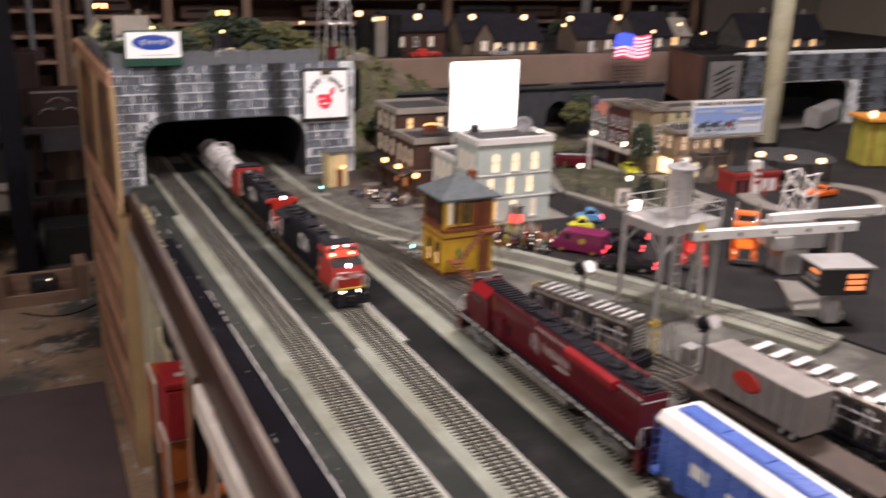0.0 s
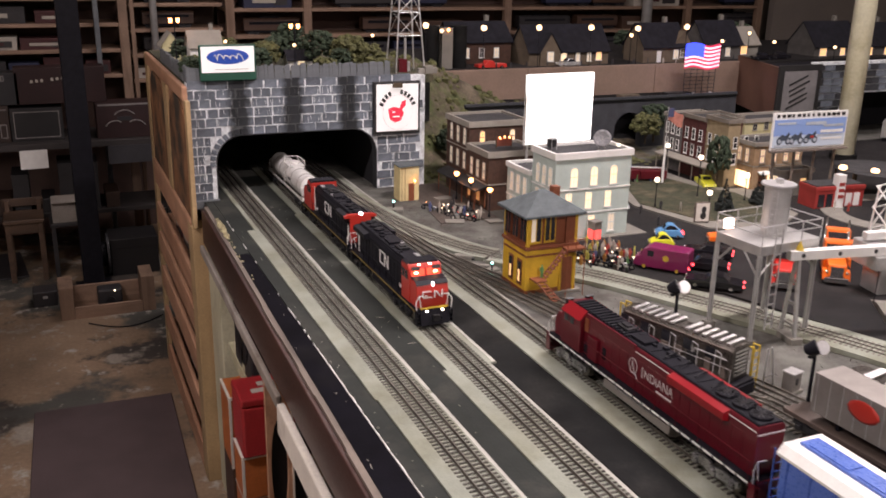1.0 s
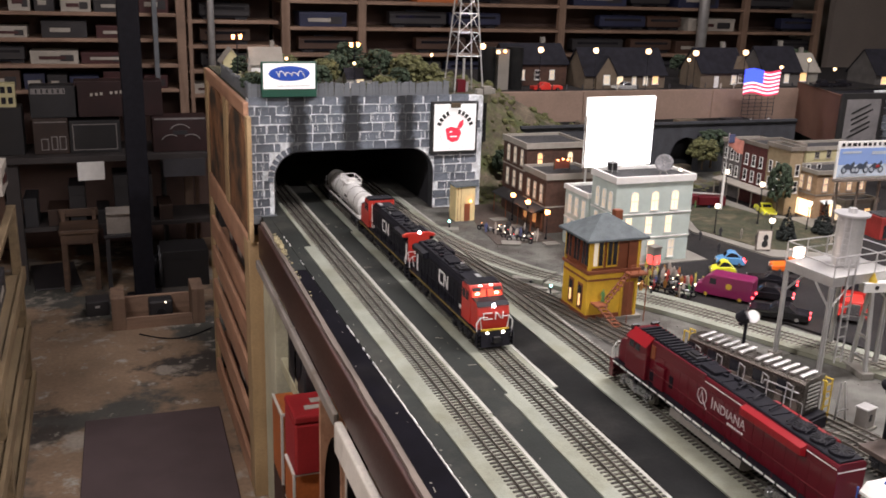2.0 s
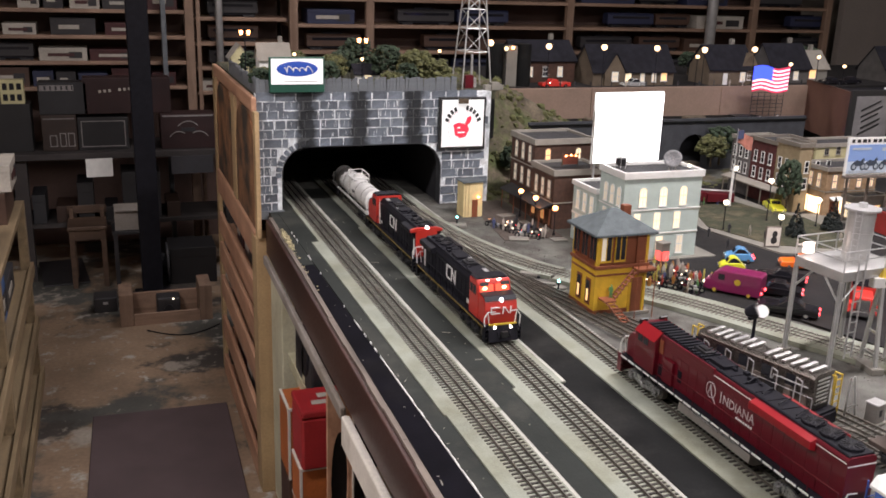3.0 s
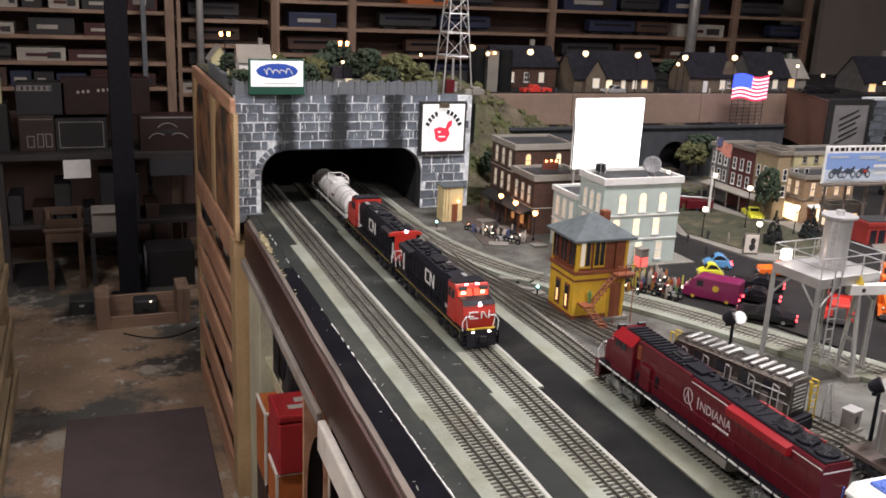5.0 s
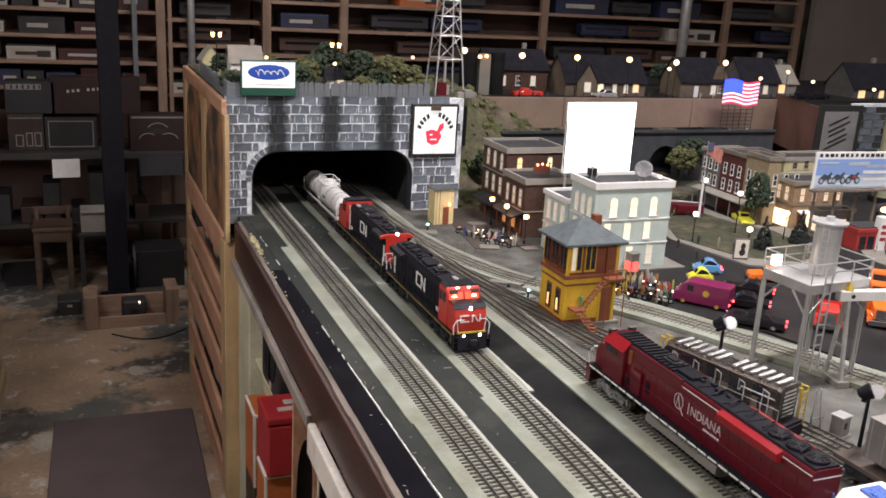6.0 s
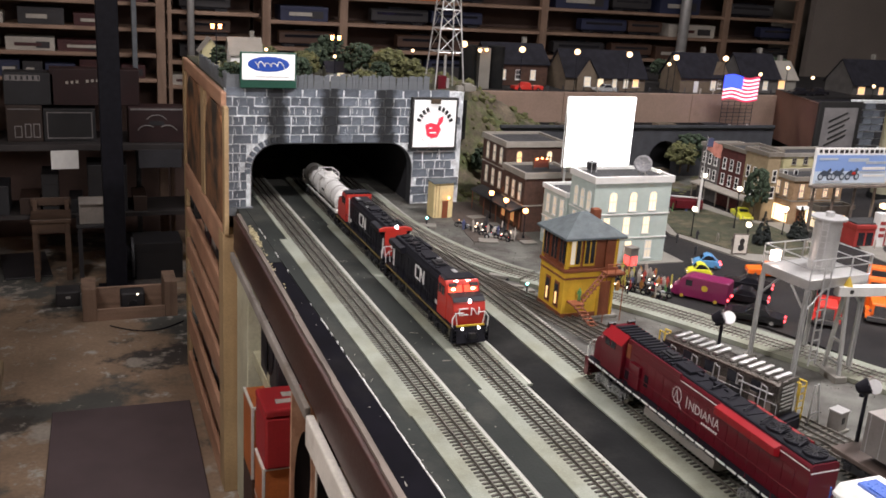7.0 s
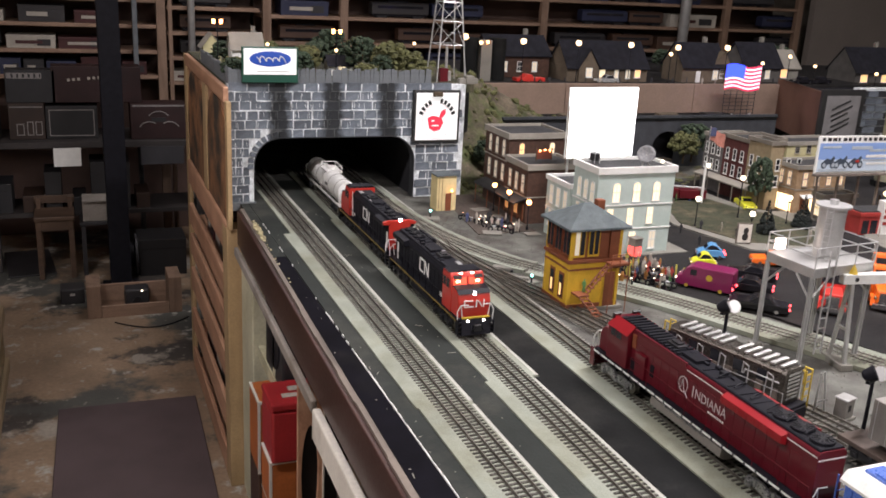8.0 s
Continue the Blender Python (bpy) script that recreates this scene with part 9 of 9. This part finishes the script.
random.seed(99)
for z in RB[1:7]:
    x = 1.05
    while x < 4.3:
        ln = random.uniform(0.2, 0.36)
        if min(abs(x + ln / 2 - u) for u in (0.97, 1.39, 2.61, 3.92)) > ln / 2 + 0.03 and random.random() < 0.85:
            if random.random() < 0.72:
                shelf_model(x + ln / 2, 5.06, z, ln, random.choice(("black", "black", "navy", "brown", "grey", "black")), "dark model train standing on a wall shelf")
            else:
                carton(x + ln / 2, 5.05, z, ln, 0.16, random.uniform(0.06, 0.1), random.choice(("red", "brown", "navy", "orange", "white")))
        x += ln + random.uniform(0.01, 0.06)
carton(-0.184, 5.05, 1.02, 0.222, 0.18, 0.062, "white", 0, True, "long white model box on a wall shelf")
carton(0.06, 5.05, 1.02, 0.24, 0.18, 0.055, "red", 0, True, "red model box with dark windows on a wall shelf")
carton(-0.374, 5.05, 1.147, 0.15, 0.18, 0.052, "white", 0, True, "white and red model box on a wall shelf")
carton(-0.128, 5.05, 1.147, 0.21, 0.18, 0.08, "black", 0, True, "black model box with a white label on a wall shelf")
carton(0.11, 5.05, 1.147, 0.18, 0.18, 0.06, "red", 0, True, "dark red model box on a wall shelf")
shelf_model(-0.42, 5.06, 1.02, 0.2, "black", "dark model train standing on a wall shelf")
for z in (LB[0], LB[3], LB[4], LB[5]):
    x = -1.2
    while x < 0.36:
        ln = random.uniform(0.09, 0.2)
        if x + ln < 0.4 and abs(x + ln / 2 + 0.6) > ln / 2 + 0.03:
            carton(x + ln / 2, 5.05, z, ln, 0.18, random.uniform(0.06, 0.1), random.choice(("red", "white", "navy", "brown", "black", "red")))
        x += ln + random.uniform(0.01, 0.03)
for z in LB[1:6]:
    if z > 1.0:
        shelf_model(0.66, 5.06, z - 0.03, 0.26, random.choice(("black", "brown")), "dark model train standing on a narrow shelf")
carton(0.57, 5.05, LB[0] - 0.03, 0.2, 0.16, 0.05, "white")

# stacked kits in front of the shelving
# carton colours cut to a third: the corner's dimness painted in
for k in ("black", "brown", "red", "grey"):
    M["kit_" + k] = mk("kit_carton_" + k, tuple(v * 0.36 for v in BOXC[k]), 0.6, var=0.25, scale=12, bump=0.08, fine=120)


def kit(x, y, z, w, h, d, col, label, outline):
    e = thing("kit_box", pose(x, y, z), label, "kit box", "kit boxes by the shelving")
    part("carton", span(B(), -w / 2, w / 2, 0, d, 0, h), M["kit_" + col], e, bevel=0.003)
    for i, (u0, u1, z0, z1) in enumerate(outline):
        t = 0.004
        for a, b, c, f in ((u0, u1, z0, z0 + t), (u0, u1, z1 - t, z1), (u0, u0 + t, z0 + t, z1 - t), (u1 - t, u1, z0 + t, z1 - t)):
            part("printed_line", span(B(), a, b, -0.0022, -0.0005, c, f), M["printgrey"], e, "pale printed line")
    return e


M["printgrey"] = mk("faded_print", (0.2, 0.185, 0.18), 0.7, var=0.2, scale=30)
M["bench"] = mk("worn_bench_paint", (0.03, 0.025, 0.024), 0.7, var=0.3, scale=7, bump=0.15)
tb_ = thing("workbench", pose(0.0, 4.62, 0), "dark cluttered workbench in front of the shelving", "bench")
part("top", span(B(), -1.2, 0.62, 0.0, 0.38, 0.60, 0.63), M["bench"], tb_, bevel=0.003)
for x in (-1.15, -0.4, 0.57):
    part("leg", span(B(), x - 0.03, x + 0.03, 0.03, 0.09, 0.0, 0.6), M["bench"], tb_)
part("lower_board", span(B(), -1.15, 0.55, 0.05, 0.36, 0.26, 0.28), M["bench"], tb_)
kit(-0.02, 4.70, 0.63, 0.23, 0.155, 0.14, "black", "black kit box with a pale outlined front", ((-0.1, 0.1, 0.015, 0.14),))
kit(-0.216, 4.70, 0.63, 0.155, 0.17, 0.14, "brown", "dark brown kit box with pale window outlines", ((-0.045, -0.012, 0.02, 0.075), (0.0, 0.028, 0.02, 0.085), (0.036, 0.066, 0.02, 0.085), (-0.07, 0.07, 0.15, 0.156)))
ak = kit(0.372, 4.66, 0.63, 0.26, 0.17, 0.14, "red", "dark red kit box with pale printed arches", ((-0.12, 0.12, 0.158, 0.166),))
for cx, cz, r, a0, a1 in ((0.0, 0.075, 0.06, 40, 140), (-0.045, 0.035, 0.05, 55, 150), (0.05, 0.035, 0.05, 30, 125)):
    part("printed_arch", tube(B(), [(cx + r * math.cos(math.radians(a0 + (a1 - a0) * k / 10)), -0.001, cz + r * math.sin(math.radians(a0 + (a1 - a0) * k / 10))) for k in range(11)], 0.0028, 6), M["printgrey"], ak, "pale printed arch")
part("printed_block", span(B(), -0.034, 0.034, -0.0022, -0.0005, 0.085, 0.105), M["kit_grey"], ak)
ek = kit(0.1, 4.72, 0.80, 0.4, 0.17, 0.12, "red", "dark red kit box with small pale lettering bars", ())
for k in range(9):
    if k != 3:
        part("lettering_bar", span(B(), -0.13 + 0.0225 * k, -0.118 + 0.0225 * k, -0.002, -0.0005, 0.1 + 0.002 * k, 0.113 + 0.002 * k), M["box_white"], ek, "small pale lettering bar")
part("printed_roof", prism(B(), [(-0.19, 0.02), (-0.16, 0.09), (0.16, 0.09), (0.19, 0.02)], -0.0018, -0.0005, "y"), M["kit_red"], ek)
gk = kit(-0.19, 4.72, 0.80, 0.215, 0.15, 0.12, "grey", "grey kit box with pale cut-out windows", ((-0.1, 0.05, 0.112, 0.138),))
for k in range(6):
    part("printed_window", span(B(), -0.095 + 0.024 * k, -0.08 + 0.024 * k, -0.002, -0.0005, 0.116, 0.134), M["printgrey"], gk)
kit(-0.41, 4.70, 0.63, 0.15, 0.225, 0.14, "black", "plain black kit box on the workbench", ())
mh = thing("model_house", pose(-0.405, 4.71, 0.855), "small cream model house front with six dark windows", "model house")
part("wall", span(B(), -0.05, 0.05, 0.0, 0.06, 0.0, 0.11), M["creamwall"], mh, bevel=0.001)
for a in range(3):
    for b in range(2):
        part("window", span(B(), -0.04 + 0.03 * a, -0.02 + 0.03 * a, -0.002, 0.0005, 0.015 + 0.05 * b, 0.045 + 0.05 * b), M["glass_dark"], mh, "dark window")
sh = thing("paper_sheet", pose(-0.05, 4.615, 0.6, 0, 0, 4), "white paper sheet hanging from the bench edge", "paper sheet")
part("sheet", box(B(), (0, -0.004, -0.04), (0.12, 0.003, 0.09), rx=6), M["white"], sh)
sh = thing("paper_sheet", pose(0.38, 4.613, 0.6), "grey card leaning on the bench edge", "paper sheet")
part("sheet", box(B(), (0, -0.002, -0.04), (0.2, 0.004, 0.09), rx=6), M["box_grey"], sh)
for x, y, w, h, c in ((-0.85, 4.6, 0.3, 0.16, "brown"), (0.35, 4.45, 0.22, 0.18, "black")):
    carton(x, y, 0.0, w, 0.2, h, "dusky_" + c, 0, False, "%s storage carton on the floor by the bench" % c, "cartons on the floor")
# more clutter round the bench
M["oldwood"] = wood("old_brown_seat", (0.1, 0.06, 0.038), (0.055, 0.032, 0.02), 0.55, 0, 4.0)
cst = thing("chair", pose(-0.124, 4.5, 0.0), "low brown wooden chair tucked under the bench", "chair")
part("seat", span(B(), -0.088, 0.088, -0.01, 0.18, 0.285, 0.305), M["oldwood"], cst, bevel=0.004)
for sx in (-0.07, 0.07):
    part("leg", span(B(), sx - 0.012, sx + 0.012, 0.0, 0.024, 0.0, 0.285), M["oldwood"], cst, bevel=0.002)
    part("leg", span(B(), sx - 0.012, sx + 0.012, 0.15, 0.174, 0.0, 0.285), M["oldwood"], cst, bevel=0.002)
    part("back_post", span(B(), sx - 0.01, sx + 0.01, 0.155, 0.173, 0.305, 0.36), M["oldwood"], cst, bevel=0.002)
part("front_rail", span(B(), -0.0585, 0.0585, 0.003, 0.017, 0.235, 0.285), M["oldwood"], cst)
part("back_rail", span(B(), -0.09, 0.09, 0.1735, 0.182, 0.325, 0.365), M["oldwood"], cst, bevel=0.003)
stl = thing("step_stool", pose(0.07, 4.5, 0.0), "dark low stool carrying a cream carton", "stool")
part("seat", span(B(), -0.085, 0.085, -0.01, 0.16, 0.255, 0.273), M["box_black"], stl, bevel=0.003)
for sx in (-0.07, 0.07):
    part("leg", span(B(), sx - 0.01, sx + 0.01, 0.0, 0.14, 0.0, 0.255), M["box_black"], stl)
cb2 = thing("box", pose(0.068, 4.5, 0.2735), "faded grey-cream cardboard carton standing on a low stool", "box", "cartons on the floor")
part("carton", span(B(), -0.068, 0.068, 0.0, 0.14, 0.0, 0.1), M["trimgrey"], cb2, bevel=0.003)
part("flap", box(B(), (0.0, -0.012, 0.099), (0.13, 0.03, 0.002), rx=-12), M["trimgrey"], cb2, "open flap")
fm = thing("floor_mat", pose(-0.25, 4.75, 0.0, 0, 0, 6), "small black rubber mat on the floor", "floor mat")
part("mat", span(B(), -0.11, 0.1, -0.19, 0.22, 0.0, 0.008), M["box_black"], fm, bevel=0.003)
random.seed(23)
for k in range(9):
    x = -0.52 + 0.1 * k + random.uniform(-0.02, 0.02)
    w = random.uniform(0.05, 0.095)
    carton(x, 4.69, 0.28, w, 0.2, random.uniform(0.06, 0.24), random.choice(("dusky_brown", "dusky_grey", "dusky_black", "dusky_brown")), 0, False, "small carton on the lower board of the bench", "cartons on the bench")
tbx = thing("cable_reel", pose(0.18, 4.5, 0.0), "dark cable reel with pale rim on the floor", "reel")
part("drum", cyl(B(), (-0.05, 0.0, 0.1), (0.05, 0.0, 0.1), 0.06, n=24), M["black"], tbx)
for sx in (-0.05, 0.05):
    part("flange", cyl(B(), (sx - 0.006, 0, 0.1), (sx + 0.006, 0, 0.1), 0.1, n=28), M["box_grey"], tbx, "grey flange")
ct = thing("crate", pose(0.20, 3.93, 0), "low open wooden crate with dark gear on the floor", "crate")
part("front_board", span(B(), -0.147, 0.127, 0.0, 0.014, 0.0, 0.052), M["pine"], ct, bevel=0.002)
part("back_board", span(B(), -0.147, 0.127, 0.146, 0.16, 0.0, 0.10), M["pine"], ct, bevel=0.002)
for x0, x1, h in ((-0.205, -0.148, 0.145), (0.128, 0.182, 0.16)):
    part("end_block", span(B(), x0, x1, 0.0, 0.16, 0.0, h), M["pinez"], ct, bevel=0.003)
gear = thing("projector", pose(0.2, 3.98, 0.0), "small black machine with a tiny light in the crate", "machine")
part("body", span(B(), -0.05, 0.05, 0.0, 0.08, 0.0, 0.1), M["box_black"], gear, bevel=0.008)
part("knob", cyl(B(), (0.0, -0.01, 0.05), (0.0, 0.0, 0.05), 0.02, n=16), M["black_steel"], gear)
part("light", ball(B(), (0.02, -0.004, 0.095), 0.004, 2), M["lampwhite"], gear, "tiny light", smooth=True)
case_ = thing("tool_case", pose(-0.062, 4.13, 0.0), "small black case on the floor", "case")
part("body", span(B(), -0.05, 0.05, 0.0, 0.1, 0, 0.07), M["box_black"], case_, bevel=0.006)
part("latch", span(B(), -0.01, 0.01, -0.003, 0.001, 0.04, 0.05), M["alu"], case_)
cb_ = thing("cable", pose(0, 0, 0.003), "thin dark cable lying on the floor", "cable")
part("cord", tube(B(), [(0.1 + 0.3 * k / 14, 3.86 - 0.09 * math.sin(k / 14 * 3.1), 0.0) for k in range(15)], 0.003, 6), M["black"], cb_)

# shelf unit on the other side of the aisle
su = thing("aisle_shelf", pose(-0.29, 0, 0), "pale wooden shelf unit with boxes along the aisle", "shelf unit")
for y in (1.7, 2.55, 3.42):
    part("upright", span(B(), -0.03, 0.0, y - 0.04, y, 0, 0.70), M["palepine"], su, bevel=0.003)
    part("upright", span(B(), -0.48, -0.45, y - 0.04, y, 0, 0.70), M["palepine"], su, bevel=0.003)
for z in (0.06, 0.26, 0.46, 0.70):
    part("shelf_board", span(B(), -0.48, -0.002, 1.66, 3.378, z - 0.02, z), M["palepine"], su, bevel=0.002)
    if z < 0.6:
        part("front_rail", span(B(), -0.0015, 0.012, 1.66, 3.42, z - 0.03, z + 0.015), M["palepine"], su, bevel=0.002)
part("rear_panel", span(B(), -0.495, -0.481, 1.66, 3.42, 0, 0.69), M["dark_top"], su)
random.seed(13)
for z, hmax in ((0.06, 0.15), (0.26, 0.14), (0.46, 0.18)):
    y = 1.72
    while y < 3.2:
        w = random.uniform(0.14, 0.26)
        if abs(y + w / 2 - 2.53) > w / 2 + 0.05:
            carton(-0.325, y + w / 2, z, w, 0.3, random.uniform(0.08, hmax), random.choice(("blue", "grey", "black", "brown", "blue")), 90, True, "", "boxes on the aisle shelf")
        y += w + 0.02
carton(-0.315, 3.22, 0.70, 0.26, 0.24, 0.10, "brown", 90, False, "flat brown carton on top of the aisle shelf", "boxes on the aisle shelf")
carton(-0.295, 3.2, 0.802, 0.2, 0.15, 0.085, "white", 90, True, "white and blue carton on top of the aisle shelf", "boxes on the aisle shelf")
carton(-0.33, 2.75, 0.70, 0.3, 0.26, 0.13, "white", 90, True, "white carton on top of the aisle shelf", "boxes on the aisle shelf")

# boxes under the layout table
def store_box(x, y, z, w, d, h, col, label, trim=True):
    e = thing("storage_box", pose(x, y, z), label, "box", "boxes under the layout table")
    part("carton", span(B(), 0, w, 0, d, 0, h), M["box_" + col], e, bevel=0.003)
    if trim:
        t = 0.005
        for a in ((0, w, -0.001, t, h - t, h + 0.001), (-0.001, t, -0.001, t, 0, h - t), (-0.001, t, t, d, h - t, h + 0.001)):
            part("edge_tape", span(B(), *a), M["trimwhite"], e, "pale edge tape")


M["box_gloss_red"] = mk("carton_gloss_red", (0.34, 0.022, 0.026), 0.4, var=0.14, scale=9, bump=0.06, fine=120)
rb_ = thing("storage_box", pose(0.363, 1.84, 0.413), "glossy dark red storage box under the table", "box", "boxes under the layout table")
part("body", span(B(), 0, 0.122, 0, 0.12, 0, 0.128), M["box_gloss_red"], rb_, bevel=0.006)
part("lid", span(B(), -0.0012, 0.1232, -0.0012, 0.1212, 0.1285, 0.148), M["box_gloss_red"], rb_, "red lid", bevel=0.005)
# two pale patches stand in for highlights on the glossy lid
part("label_bar", span(B(), 0.03, 0.09, 0.03, 0.05, 0.1482, 0.1492), M["box_white"], rb_, "pale patch painted as a highlight on the lid")
part("label_bar", span(B(), 0.05, 0.075, 0.062, 0.085, 0.1482, 0.1490), M["box_white"], rb_, "pale patch painted as a highlight on the lid")
store_box(0.36, 1.85, 0.3, 0.07, 0.1, 0.112, "orange", "orange carton with pale edges under the table")
store_box(0.362, 1.86, 0.14, 0.085, 0.1, 0.158, "orange", "lower orange carton with pale edges")
store_box(0.362, 1.86, 0.0, 0.085, 0.1, 0.138, "brown", "brown carton at the bottom of a stack", False)
store_box(0.452, 1.9, 0.15, 0.08, 0.1, 0.255, "black", "black carton beside the stack of orange ones", False)
store_box(0.452, 1.9, 0.0, 0.08, 0.1, 0.148, "brown", "brown carton under a black one", False)
store_box(0.362, 2.0, 0.3, 0.1, 0.12, 0.19, "orange", "orange carton behind the red box")
store_box(0.362, 2.0, 0.0, 0.1, 0.12, 0.298, "brown", "brown carton on the floor under the table", False)
store_box(0.385, 1.6, 0.2, 0.1, 0.12, 0.16, "orange", "orange carton close to the table edge")
store_box(0.375, 1.55, 0.0, 0.2, 0.2, 0.198, "brown", "brown carton under an orange one", False)
rail_ = thing("support_rail", pose(0, 0, 0), "cream wooden rail under the table", "rail")
part("bar", span(B(), 0.412, 0.432, 2.05, 2.272, 0.485, 0.52), M["cream"], rail_, bevel=0.002)
part("hanger", span(B(), 0.412, 0.432, 2.06, 2.08, 0.52, 0.82), M["cream"], rail_, bevel=0.002)
# loudspeaker and a pale panel with an oval hole beside the boxes
lsp = thing("loudspeaker", pose(0.415, 1.98, 0.515), "black loudspeaker hanging under the tabletop", "loudspeaker")
part("cabinet", span(B(), 0.0, 0.16, 0.0, 0.2, 0.0, 0.2), M["box_black"], lsp, bevel=0.006)
part("hanger", span(B(), 0.02, 0.14, 0.03, 0.17, 0.2, T - 0.0305 - 0.515), M["dark_top"], lsp)
part("cone", cyl(B(), (-0.003, 0.1, 0.1), (0.0, 0.1, 0.1), 0.07, 0.075, n=28), M["black"], lsp, "round black cone")
opn = thing("board", pose(0.374, 1.63, 0.0) @ Matrix.Diagonal((0.5, 1, 1, 1)), "pale-edged plywood board with a dark oval hole under the table", "board")
ring_o = [(0.05 + 0.036 * math.cos(a), 0.5 + 0.115 * math.sin(a)) for a in [k * math.pi / 12 for k in range(24)]]
bm = B()
half_a = [(0.0, 0.0), (0.0, 0.7), (0.05, 0.7)] + [p for p in ring_o[6:19]] + [(0.05, 0.0)]
half_b = [(0.05, 0.0)] + ring_o[18:24] + ring_o[0:7] + [(0.05, 0.7), (0.1, 0.7), (0.1, 0.0)]
prism(bm, half_a, 0.0, 0.012, "y")
prism(bm, half_b, 0.0, 0.012, "y")
part("sheet", bm, M["ply"], opn)
# black sheet in place of the shade behind the hole
part("hole_back", span(B(), 0.005, 0.095, 0.0125, 0.016, 0.37, 0.63), M["tunnel"], opn, "black sheet painted for the shade behind the hole")
part("edge_strip", span(B(), 0.1002, 0.108, -0.004, 0.014, 0.0, 0.7), M["trimwhite"], opn, "white edge strip", bevel=0.001)
# boxed goods on the shelves of the display case
random.seed(47)
for z0, z1 in ((0.025, 0.15), (0.18, 0.31), (0.34, 0.445), (0.475, 0.56), (0.59, 0.71)):
    y = 2.56
    while y < 3.2:
        w = random.uniform(0.09, 0.22)
        carton(0.392 + random.uniform(0, 0.03), y + w / 2, z0 + 0.0005, w, 0.2, (z1 - z0) * random.uniform(0.55, 0.92), random.choice(("black", "red", "brown", "red", "black")), -90, True, "dark boxed goods on a shelf of the plywood case", "boxes in the plywood case")
        y += w + random.uniform(0.01, 0.05)
# pale chips and scratches on the painted boards
random.seed(71)
bm = B()
for k in range(60):
    y = random.uniform(0.7, 2.4)
    if k % 3 == 0:
        x, z = random.uniform(0.385 + 0.008 * (y - 1), 0.424), T + 0.0004
    elif k % 3 == 1:
        x, z = random.uniform(0.433, 0.452), T + 0.0014
    else:
        x, z = random.uniform(0.562, 0.596), T + 0.0014
    if x > 0.4 or y < 1.9:
        ln = random.uniform(0.001, 0.004) if random.random() < 0.85 else random.uniform(0.008, 0.018)
        box(bm, (x, y, z), (random.uniform(0.0007, 0.0014), ln, 0.0006), rz=random.choice((0, 90, 70, 20, -30)) + random.uniform(-15, 15))
tagged(part("paint_chips", bm, M["cornice"]), "pale chips and scratches on the painted lanes", "paint chips", kind="stuff")
